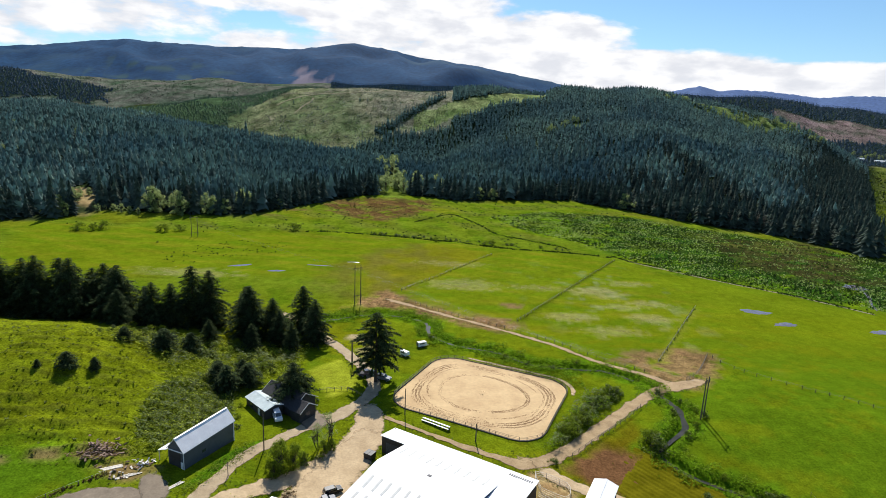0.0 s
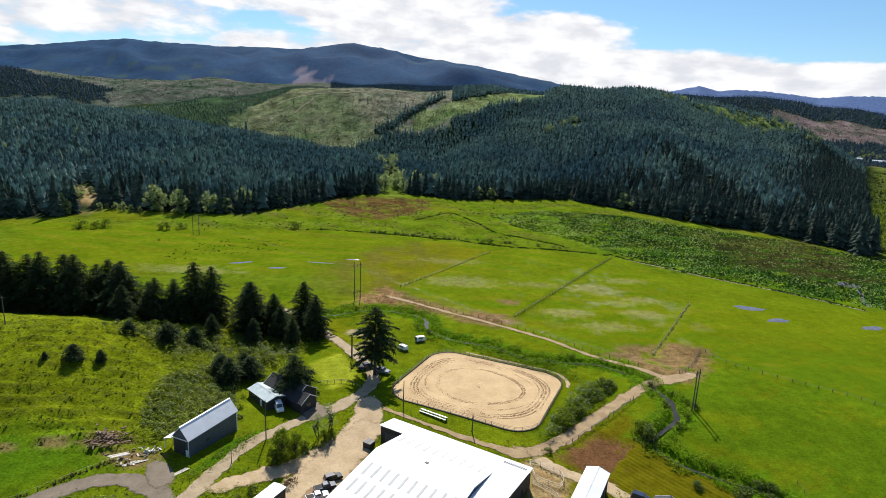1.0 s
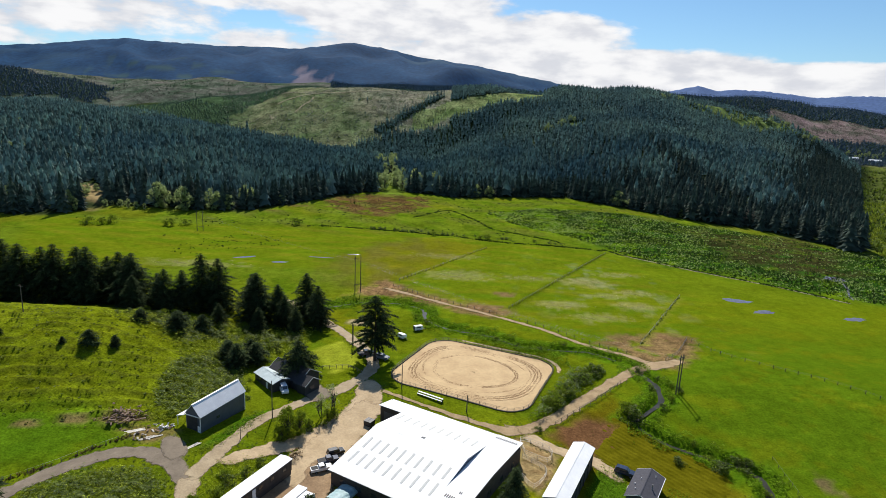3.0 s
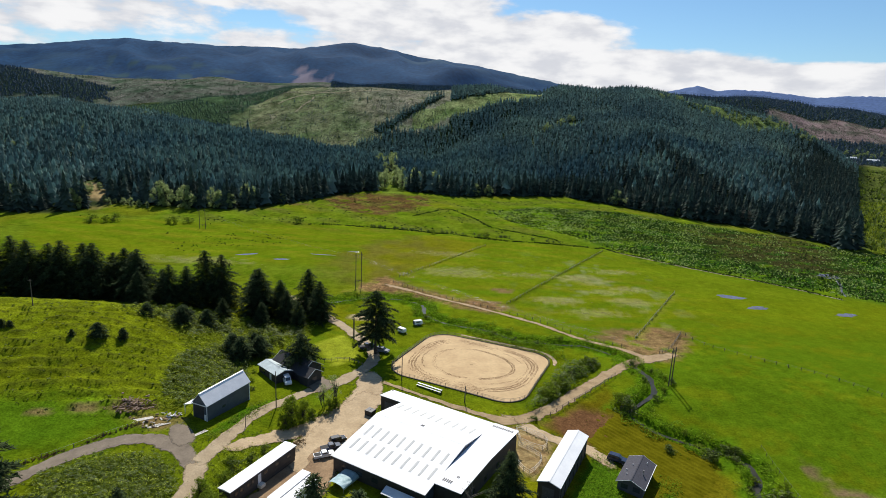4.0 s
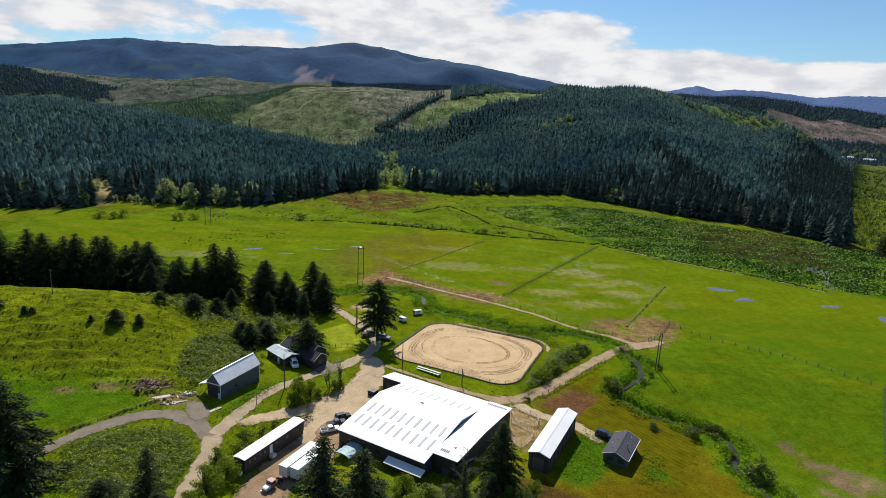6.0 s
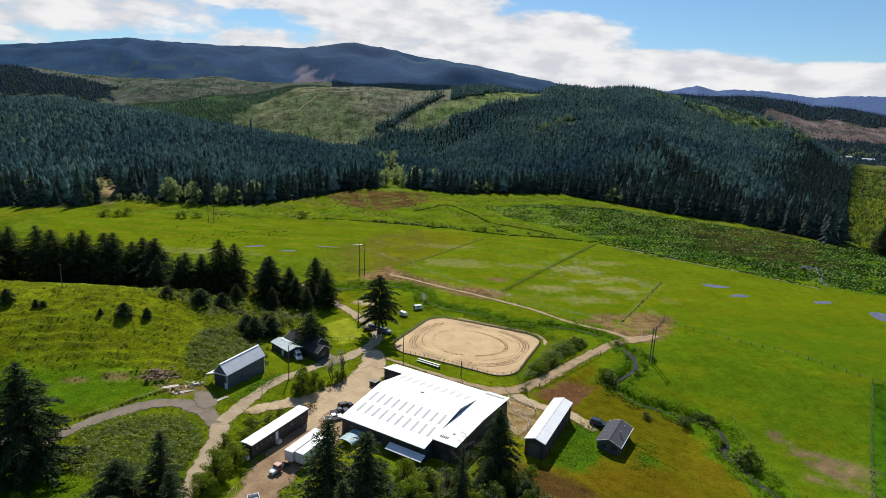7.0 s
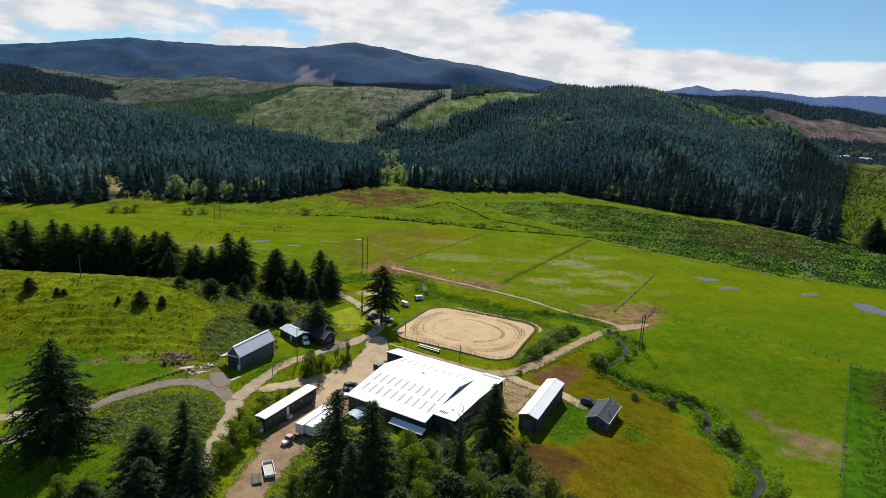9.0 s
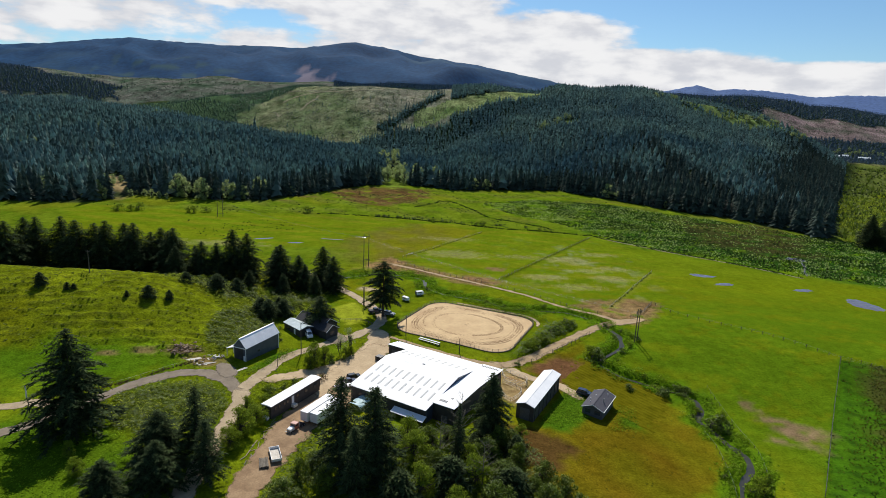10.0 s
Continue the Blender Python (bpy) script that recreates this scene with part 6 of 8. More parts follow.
carpet("undergrowth", [(-27, 72), (-20, 76), (-8, 80), (6, 78), (18, 80), (27, 76), (30, 62), (26, 44), (-30, 40), (-29, 60)], "leaf_dark", "dense leafy undergrowth below the riding hall", "undergrowth", 86, 9, 2.4, .42, heap_=3.4)
carpet("weeds", [(50.5, 92), (55.5, 103), (60, 101), (55, 89.5), (49, 88)], "weed", "lush weeds in the small house's yard", "weeds", 93, 12, .5, .3, heap_=1.4)
carpet("weeds", [(-44, 99), (-35, 104), (-33, 102), (-38, 90), (-42, 80), (-46, 80)], "bramble", "weeds behind the long trailer home", "weeds", 87, 12, .8, .28)
BANKS_OUT = [(-70, 196), (-64, 212), (-24, 226), (0, 222), (10, 200), (36, 184), (66, 180), (78, 150), (72, 128), (92, 116), (90, 84), (86, 62), (66, 62), (70, 96), (46, 122), (50, 140), (56, 164), (30, 166), (0, 180), (-14, 200), (-40, 198)]
carpet("weeds", BANKS_OUT, "weed", "lush green growth along the creek banks", "weeds", 88, 9, 1.35, .46, lambda x, y: (creek_distance(x, y) > 1.15) & (creek_distance(x, y) < 3.6 + 2.4 * wobble(x, y, 13, 27) + 1.2 * ss(150, 200, y)), heap_=2.4)
carpet("weeds", BANKS_OUT, "leaf", "bright leafy clumps along the creek banks", "weeds", 90, 5, 1.7, .42, lambda x, y: (creek_distance(x, y) > 1.3) & (creek_distance(x, y) < 5.5) & (wobble(x, y, 9, 29) > .35), heap_=2.2)

carpet("brambles", [(-102, 154), (-92, 168), (-78, 172), (-58, 178), (-42, 182), (-42, 166), (-45, 157), (-52, 152), (-62, 141), (-70, 140), (-76, 148), (-86, 152)], "bramble", "sunlit shrubs and brambles below the conifer row", "brambles", 89, 6, 1.9, .5, heap_=3.4)
carpet("brambles", [(-98, 160), (-82, 168), (-58, 174), (-44, 172), (-44, 158), (-54, 151), (-66, 142), (-76, 150), (-86, 155)], "leaf_dark", "dark green shrubs below the conifer row", "brambles", 79, 7, 2.4, .5, lambda x, y: wobble(x, y, 16, 78) > -.1, heap_=4.2)


def bank_tufts():
    p = smooth_path(CREEK, 1.0)
    r = np.random.RandomState(77)
    k = r.randint(0, len(p), 1500)
    an, off = r.uniform(0, 6.283, 1500), 1.7 + np.abs(r.normal(0, 3.0, 1500))
    x, y = p[k, 0] + off * np.cos(an), p[k, 1] + off * np.sin(an)
    keep = (off < 9) & (y > 60) & (creek_distance(x, y) > 1.5)
    x, y = x[keep], y[keep]
    plant_many("rushes", TUFTS, x, y, r.uniform(.2, .6, len(x)), r.uniform(.35, .9, len(x)), "weed", "green rushes and weeds along the creek", "rushes", 78, sink=.05)


bank_tufts()
carpet("weeds", [(10, 184), (17, 184), (31, 174), (42.5, 166), (44, 158), (35.5, 162), (24.5, 169.4), (15, 175)], "weed", "green shrubs and nettles behind the arena", "weeds", 98, 12, 1.6, .42, heap_=2.6)
carpet("hedge", HEDGE, "leaf_dark", "dense green hedge of shrubs between arena and track", "hedge", 95, 15, 2.5, .44, heap_=2.8)
# second, brighter layer puts sunlight on the hedge top by leaf colour
carpet("hedge", HEDGE, "weed", "brighter green leaves coloured as sunlit on the hedge beside the arena", "hedge", 96, 8, 2.9, .38, lambda x, y: wobble(x, y, 7, 97) > -.3, heap_=2.6)


def bare_tree(x, y, h, seed):
    r = random.Random(seed)
    t = thing("bare_tree", x, y, 0, "thin bare tree with pale twigs below the hall", "tree")
    part("trunk", tube(B(), (0, 0, -.3), (0, 0, h), .16, .03, 6), "twig", t)
    for k in range(26):
        z = h * r.uniform(.35, .97)
        an, l = r.uniform(0, 6.28), (h - z) * .35 + r.uniform(.4, 1.1)
        q = (math.cos(an) * l, math.sin(an) * l, z + l * .7)
        bm = tube(B(), (0, 0, z), q, .04, .015, 4)
        for j in range(4):
            u = r.uniform(.3, .9)
            s = (q[0] * u, q[1] * u, z + (q[2] - z) * u)
            e = (s[0] + r.uniform(-.5, .5), s[1] + r.uniform(-.5, .5), s[2] + r.uniform(.2, .6))
            tube(bm, s, e, .02, .008, 3)
        part("branch", bm, "twig", t)


bare_tree(9.2, 72.5, 14.5, 5)
bare_tree(4.6, 65.5, 11, 6)
bare_tree(13.5, 57, 12, 7)
bare_tree(-20.5, 74, 9, 8)


# ---- buildings ----
def slab(bm, pts, thick):
    """A sheet through four or more corners, thick metres deep, below them."""
    top = [bm.verts.new(p) for p in pts]
    low = [bm.verts.new((p[0], p[1], p[2] - thick)) for p in pts]
    bm.faces.new(top); bm.faces.new(low[::-1])
    for i in range(len(pts)):
        j = (i + 1) % len(pts)
        bm.faces.new((top[i], low[i], low[j], top[j]))
    return bm


def metal_roof(name, a, b, c, d, parent, mat, rib=0.9, thick=0.12, label=""):
    """A sheet-metal slope: a, b along the eave, c, d along the ridge (c over b)."""
    bm = slab(B(), (a, b, c, d), thick)
    return part(name, bm, mat, parent, label)


def window(parent, axis, at, u0, u1, z0, z1, out, frame_mat="black_wall"):
    """A window set in a wall: axis x or y is the wall's normal, at its face; out is the outward sign."""
    t = 0.06
    bm = B()
    for p0, p1, q0, q1 in ((u0 - t, u1 + t, z0 - t, z0), (u0 - t, u1 + t, z1, z1 + t), (u0 - t, u0, z0, z1), (u1, u1 + t, z0, z1)):
        lo, hi = sorted((at - 0.04 * out, at + 0.05 * out))
        (box(bm, lo, hi, p0, p1, q0, q1) if axis == "x" else box(bm, p0, p1, lo, hi, q0, q1))
    f = part("window", bm, frame_mat, parent)
    lo, hi = sorted((at + 0.004 * out, at + 0.02 * out))
    part("pane", box(B(), lo, hi, u0, u1, z0, z1) if axis == "x" else box(B(), u0, u1, lo, hi, z0, z1), "glass", f)
    return f


def door(parent, axis, at, u0, u1, z0, z1, out, mat="white_trim", name="door"):
    lo, hi = sorted((at + 0.004 * out, at + 0.06 * out))
    d = part(name, box(B(), lo, hi, u0, u1, z0, z1, 0.01) if axis == "x" else box(B(), u0, u1, lo, hi, z0, z1, 0.01), mat, parent)
    a, b = sorted((at + 0.06 * out, at + 0.11 * out))
    h = u1 - 0.12 if u1 - u0 < 1.5 else (u0 + u1) / 2
    part("handle", box(B(), a, b, h - .03, h + .03, z0 + .95, z0 + 1.15) if axis == "x" else box(B(), h - .03, h + .03, a, b, z0 + .95, z0 + 1.15), "steel", d)
    return d


def gable_house(name, x, y, turn, w, l, eave, rise, wall, roof, label, category, over=0.35, base=-0.8, trim="white_trim", rib=0.9):
    """A gabled building: x across its width (0 to w), y along its ridge (0 to l)."""
    h = thing(name, x, y, turn, label, category)
    t = 0.16
    for lo, hi in ((0, t), (l - t, l)):
        part("end_wall", prism(B(), [(0, base), (w, base), (w, eave), (w / 2, eave + rise), (0, eave)], "y", lo, hi), wall, h)
    for lo, hi in ((0, t), (w - t, w)):
        part("side_wall", box(B(), lo, hi, t, l - t, base, eave), wall, h)
    k = rise / (w / 2)
    e = eave - over * k + 0.10
    r = eave + rise + 0.10
    metal_roof("roof", (-over, -over, e), (-over, l + over, e), (w / 2, l + over, r), (w / 2, -over, r), h, roof, rib)
    metal_roof("roof", (w + over, l + over, e), (w + over, -over, e), (w / 2, -over, r), (w / 2, l + over, r), h, roof, rib)
    part("ridge_cap", prism(B(), [(w / 2 - .22, r - .01), (w / 2, r + .06), (w / 2 + .22, r - .01), (w / 2, r + .02)], "y", -over, l + over), roof, h)
    if trim:
        for yy in (-over - .05, l + over):
            bm = B()
            for sx in (-1, 1):
                xe = w / 2 + sx * (w / 2 + over)
                prism(bm, [(w / 2, r - .16), (w / 2, r + .02), (xe, e + .02), (xe, e - .16)], "y", yy, yy + .05)
            part("bargeboard", bm, trim, h)
    return h


def riding_hall():
    h = thing("riding_hall", -19.8, 95.4, -30.1, "large riding hall with a bright white metal roof", "barn", z=-1.2)
    W, D, E, R, t = 24.0, 32.2, 3.7, 6.3, 0.2
    bm = B()
    prism(bm, [(0, -1.2), (D, -1.2), (D, E), (D / 2, R), (0, E)], "x", 0, t)
    part("end_wall", bm, "brown_wall", h)
    bm = B()
    prism(bm, [(0, -1.2), (D, -1.2), (D, E), (D / 2, R), (0, E)], "x", W - t, W)
    part("end_wall", bm, "navy", h, "blue-grey metal gable wall")
    part("side_wall", box(B(), t, W - t, 0, t, -1.4, E), "brown_wall", h)
    part("side_wall", box(B(), t, W - t, D - t, D, -1.2, E), "brown_wall", h)
    o = .4
    e, r = E - o * (R - E) / (D / 2) + .1, R + .1
    near = metal_roof("roof", (W + .05, -o, e), (-o, -o, e), (-o, D / 2, r), (W + .05, D / 2, r), h, "white_roof")
    far = metal_roof("roof", (-o, D + o, e), (W + .05, D + o, e), (W + .05, D / 2, r), (-o, D / 2, r), h, "white_roof")
    part("ridge_cap", prism(B(), [(D / 2 - .25, r - .03), (D / 2, r + .03), (D / 2 + .25, r - .03), (D / 2, r - .01)], "x", -o, W + .05), "white_roof", h)
    k = (R - E) / (D / 2)
    for x0 in [1.55 + 2.27 * i for i in range(10)]:
        for y0, y1 in ((3.4, 7.0), (8.4, 12.0)):
            slab_part("skylight", near, x0, x0 + .5, y0, y1, e + (y0 + o) * k, e + (y1 + o) * k, "skylight")
        y0, y1 = 22.4, 25.6
        slab_part("skylight", far, x0 - .6, x0 - .15, y0, y1, e + (D + o - y0) * k, e + (D + o - y1) * k, "skylight")
    slab_part("vent", far, 11.2, 12.0, 17.6, 18.3, r - 1.5 * k + .06, r - 2.2 * k + .06, "vent")
    # block at the far left corner
    bm = box(B(), -7, -.002, 26.8, 27.0, -1.2, 4.5)
    part("side_wall", bm, "brown_wall", h)
    part("side_wall", box(B(), -7, -6.8, 27.0, D, -1.2, 3.9), "brown_wall", h)
    part("side_wall", box(B(), -6.8, -.002, D - .2, D, -1.2, 3.7), "brown_wall", h)
    metal_roof("roof", (-7.3, D + o, e), (-o - .02, D + o, e), (-o - .02, 26.5, e + (D + o - 26.5) * k), (-7.3, 26.5, e + (D + o - 26.5) * k), h, "white_roof")
    door(h, "y", 26.8, -5.8, -2.4, -.1, 3.2, -1, "vent", "sliding_door")
    # annex along the right gable
    A0, A1, ax = 3.0, 31.0, 30.1
    part("side_wall", box(B(), ax - .2, ax, A0, A1, -1.9, 3.3), "brown_wall", h)
    m, top, low = D / 2, 5.3, 4.6
    part("annex_wall", prism(B(), [(A0, 3.3), (A1, 3.3), (m, top - .1)], "x", ax - .2, ax), "brown_wall", h)
    for yy, zz in ((A0, low + .2), (A1 - .2, low + .1)):
        part("end_wall", box(B(), W + .002, ax - .2, yy, yy + .2, -1.9, zz - .1), "brown_wall", h)
    slope = (top - low) / (m + .4)

    def az(y):
        return low + slope * (y + .4 if y < m else D + .4 - y)
    annex = metal_roof("roof", (ax + .35, A0 - .35, az(A0 - .35)), (W + .06, A0 - .35, az(A0 - .35)), (W + .06, m, top), (ax + .35, m, top), h, "white_roof")
    back = metal_roof("roof", (W + .06, A1 + .35, az(A1 + .35)), (ax + .35, A1 + .35, az(A1 + .35)), (ax + .35, m, top), (W + .06, m, top), h, "white_roof")
    part("annex_wall", prism(B(), [(A0 + .3, 3), (A1 - .3, 3), (A1 - .3, az(A1) - .1), (m, top - .1), (A0 + .3, az(A0) - .1)], "x", W + .07, W + .17), "white_trim", h)
    lit = part("clerestory_window", prism(B(), [(m - 7.2, az(m - 7.2) + .02), (m, top + .02), (m + 7.2, az(m - 7.2) + .02), (m, R - .08)], "x", W + .004, W + .045), "blue_glass", h, "dark blue clerestory glazing")
    for i in range(-4, 5):
        yy = m + i * 1.35
        part("mullion", box(B(), W + .047, W + .075, yy - .05, yy + .05, az(yy) + .02, R - .1 - abs(yy - m) * (R - E) / (D / 2)), "brown_wall", lit)
    for i in range(11):
        slab_part("vent", back, W + .3 + i * .5, W + .55 + i * .5, 29.4, 30.1, az(29.4) + .03, az(30.1) + .03, "vent")
    for i in range(5):
        slab_part("vent", annex, W + 1.1 + i * .45, W + 1.35 + i * .45, 4.3, 5.2, az(4.3) + .03, az(5.2) + .03, "vent")
    for i in range(2):
        slab_part("vent", annex, W + 3.2 + i * .35, W + 3.4 + i * .35, 6.6, 7.2, az(6.6) + .03, az(7.2) + .03, "vent")
    # low lean-to on the near side
    metal_roof("lean_to_roof", (24.4, -2.4, 1.5), (14.6, -2.4, 1.5), (14.6, -.45, 2.2), (24.4, -.45, 2.2), h, "white_roof", label="low white lean-to roof")
    for xx in (14.9, 18, 21, 24.1):
        part("post", box(B(), xx - .08, xx + .08, -2.25, -2.09, -1.4, 1.42), "pole", h)
    # doors and windows
    door(h, "x", 0, 13.2, 18.8, -.1, 3.4, -1, "vent", "sliding_door")
    for yy in (4, 8, 22.5):
        window(h, "x", 0, yy, yy + 1.4, 1.3, 2.3, -1)
    for xx in (2.5, 6.5, 10.5):
        window(h, "y", 0, xx, xx + 1.5, 1.2, 2.2, -1)
    door(h, "y", A0, 26.5, 28.4, -.9, 1.9, -1, "vent")
    for yy in (8, 14, 20, 26):
        window(h, "x", ax, yy, yy + 1.3, .8, 1.9, 1)
    part("gutter", box(B(), -.4, 24, -.52, -.42, e - .14, e - .02), "white_trim", h)
    return h


def slab_part(name, parent, x0, x1, y0, y1, z0, z1, mat):
    return part(name, slab(B(), ((x0, y0, z0 + .05), (x1, y0, z0 + .05), (x1, y1, z1 + .05), (x0, y1, z1 + .05)), .06), mat, parent)


riding_hall()


def white_shed():
    s = gable_house("storage_shed", 24.2, 89.5, -27.1, 4.7, 23, 4.0, .75, "brown_wall", "white_roof", "long narrow shed with a white metal roof", "shed", .25, base=-1.2)
    for k in range(7):
        part("side_post", box(B(), 4.705, 4.85, 1 + k * 3.4, 1.16 + k * 3.4, -1.2, 3.6), "brown_wall", s)
    part("side_rail", box(B(), 4.705, 4.78, .3, 22.7, 1.9, 2.05), "grey_wall", s)
    door(s, "y", 0, 1.0, 3.6, -.2, 3.1, -1, "vent", "sliding_door")
    door(s, "y", 23, 1.0, 3.6, -.2, 3.0, 1, "vent", "sliding_door")


def small_house():
    s = gable_house("house", 43.1, 95.9, -31, 5.5, 10.8, 2.15, 1.15, "grey_wall", "shingle", "small grey house with a dark shingle roof", "house", .4, rib=3.0, base=-1.3)
    roof = [c for c in s.children if c.name.startswith("roof")]
    for x, y, z in ((1.3, 2.2, 2.8), (.8, 4.2, 2.6), (1.6, 6.5, 2.9), (4.2, 9, 2.9)):
        part("vent_pipe", tube(B(), (x, y, z - .3), (x, y, z + .35), .09, .09), "white_trim", s)
    part("chimney", tube(B(), (4.4, 4.3, 2.5), (4.4, 4.3, 3.7), .14, .14), "steel", s)
    part("chimney_cap", tube(B(), (4.4, 4.3, 3.7), (4.4, 4.3, 3.82), .22, .22), "vent", s)
    window(s, "y", 0, .8, 2.2, .7, 1.7, -1)
    window(s, "y", 0, 3.4, 4.8, .7, 1.7, -1)
    window(s, "x", 5.5, 2, 3.4, .7, 1.7, 1)
    window(s, "x", 5.5, 7, 8.4, .7, 1.7, 1)
    door(s, "x", 0, 6, 6.95, -.3, 1.75, -1)
    window(s, "x", 0, 2.5, 4, .7, 1.7, -1)
    part("step", box(B(), -1.1, -.002, 5.8, 7.2, -.9, -.12), "board", s)
    part("gutter", box(B(), 5.9, 6.02, -.4, 11.2, 1.95, 2.07), "white_trim", s)


def blue_barn():
    s = gable_house("barn", -56.5, 109.35, -22.3, 4.4, 14.6, 3.9, 2.5, "navy", "silver_roof", "navy metal barn with a silver roof beside the road", "barn", .25, base=-1.6)
    # thin black panel on the wall stands for the open bay's dark inside
    part("doorway", box(B(), .3, 3.5, -.03, -.004, -1, 3.3), "black_wall", s, "black panel for the shaded inside of the open bay")
    part("header", box(B(), .1, 4.2, -.12, -.034, 3.4, 3.65), "white_trim", s)
    part("corner_trim", box(B(), 4.25, 4.46, -.08, -.034, -1.4, 3.8), "white_trim", s)
    part("corner_trim", box(B(), 4.405, 4.46, 14.4, 14.66, -1.4, 3.8), "white_trim", s)
    window(s, "x", 4.4, 5, 5.9, 1.0, 1.5, 1)
    part("sill_rail", box(B(), 4.405, 4.48, .2, 14.4, -.75, -.55), "grey_wall", s)
    metal_roof("porch_roof", (-2.6, -.4, 2.7), (-2.6, 2.6, 2.7), (-.1, 2.6, 3.5), (-.1, -.4, 3.5), s, "white_roof", label="small white lean-to roof")
    for yy in (-.2, 2.4):
        part("porch_post", box(B(), -2.5, -2.38, yy - .06, yy + .06, -1.4, 2.6), "white_trim", s)
    door(s, "y", -.03, 3.5, 4.15, -.7, 1.3, -1)


def dark_house():
    s = gable_house("house", -42.5, 147.2, -122, 8, 12, 2.9, 2.4, "black_wall", "black_shingle", "dark house with a black shingle roof and pale trim", "house", .5, rib=4, base=-.8)
    w = 5
    part("porch_wall", prism(B(), [(3.2, -.8), (8.6, -.8), (8.6, 2.7), (5.9, 4.3), (3.2, 2.7)], "y", 12.0, 15.2), "black_wall", s)
    metal_roof("porch_roof", (2.9, 15.6, 2.6), (2.9, 11, 2.6), (5.9, 11, 4.45), (5.9, 15.6, 4.45), s, "black_shingle", 4)
    metal_roof("porch_roof", (8.9, 11, 2.6), (8.9, 15.6, 2.6), (5.9, 15.6, 4.45), (5.9, 11, 4.45), s, "black_shingle", 4)
    bm = B()
    for sx in (-1, 1):
        prism(bm, [(5.9, 4.3), (5.9, 4.5), (5.9 + sx * 3.05, 2.65), (5.9 + sx * 3.05, 2.45)], "y", 15.6, 15.66)
    part("bargeboard", bm, "white_trim", s)
    window(s, "y", 15.2, 5, 6.8, .8, 2.0, 1)
    part("chimney", box(B(), 5.2, 5.9, 4, 4.7, 3.6, 6.1), "vent", s)
    return s


white_shed()
small_house()
blue_barn()


def green_shed():
    """Pale green roof, ridge along the longer side."""
    s = gable_house("shed", -46.4, 142.4, -133.5, 5.2, 9.6, 2.6, .75, "brown_wall", "green_roof", "small dark shed with a pale green metal roof", "shed", .3, base=-.8)
    window(s, "y", 0, 2.0, 3.2, .9, 1.9, -1)
    window(s, "x", 5.2, 2, 3.4, .9, 1.9, 1)
    door(s, "x", 5.2, 6, 7, -.1, 2.0, 1)
    return s


green_shed()
dark_house()


for x, y, turn, w, l in ((858, 1236, 62, 9, 20), (884, 1246, 70, 7, 12), (926, 1236, 66, 8, 22)):
    far_barn = gable_house("farm_building", x, y, turn, w, l, 4.0, 2.2, "white_trim", "white_roof", "far white farm building on the plain", "farm building")
    door(far_barn, "y", 0, w / 2 - 1.5, w / 2 + 1.5, 0, 3, -1, "vent")


def trailer_home():
    s = thing("mobile_home", -39.6, 81.6, -25.8, "long dark mobile home with a white roof", "mobile home")
    w, l, h = 3.0, 19.0, 3.1
    part("body", box(B(), 0, w, 0, l, .55, h, .06), "brown_wall", s)
    part("skirt", box(B(), .12, w - .12, .12, l - .12, -.5, .55), "black_wall", s)
    part("roof", prism(B(), [(-.15, h - .02), (-.15, h + .08), (w / 2, h + .28), (w + .15, h + .08), (w + .15, h - .02)], "y", -.15, l + .15), "white_roof", s)
    for k, y in enumerate((1.2, 2.6, 4.4, 5.6, 9.2, 12.5, 16.2)):
        window(s, "x", w, y, y + (.7 if k < 4 else 1.1), 1.5, 2.4, 1)
    door(s, "x", w, 7.4, 8.3, .6, 2.6, 1)
    window(s, "y", 0, .8, 2.2, 1.4, 2.4, -1)
    window(s, "x", 0, 4, 5.4, 1.5, 2.4, -1)
    part("step", box(B(), w + .01, w + 1.0, 7.2, 8.5, -.2, .5), "board", s)
    tank = thing("propane_tank", -38.8, 80.0, -25.8, "white propane tank at the end of the mobile home", "tank")
    part("shell", tube(B(), (-.1, 0, .75), (1.6, 0, .75), .42, .42, 12), "white_paint", tank, smooth=False)
    for x in (.2, 1.2):
        part("foot", box(B(), x, x + .15, -.3, .3, 0, .4), "steel", tank)
    return s


trailer_home()


# ---- riding arena ----
ARENA = dict(cx=13.0, cy=152.4, turn=-24.0, w=43.0, d=37.0, r=7.5)


def arena_outline(scale, n=14, grow=0.0):
    """Rounded rectangle of the arena."""
    w, d, r = ARENA["w"] / 2 + grow, ARENA["d"] / 2 + grow, ARENA["r"] + grow
    pts = []
    for qx, qy, a0 in ((1, 1, 0), (-1, 1, 90), (-1, -1, 180), (1, -1, 270)):
        for k in range(n):
            an = radians(a0 + 90 * k / (n - 1))
            pts.append((qx * (w - r) + r * math.cos(an), qy * (d - r) + r * math.sin(an)))
    c, s = math.cos(radians(ARENA["turn"])), math.sin(radians(ARENA["turn"]))
    p = np.array(pts) * scale
    dense = []
    for a, b in zip(p, np.roll(p, -1, 0)):
        m = max(1, int(np.hypot(*(b - a)) / 1.6))
        dense += [a + (b - a) * k / m for k in range(m)]
    p = np.array(dense)
    return np.stack([ARENA["cx"] + p[:, 0] * c - p[:, 1] * s, ARENA["cy"] + p[:, 0] * s + p[:, 1] * c], -1)


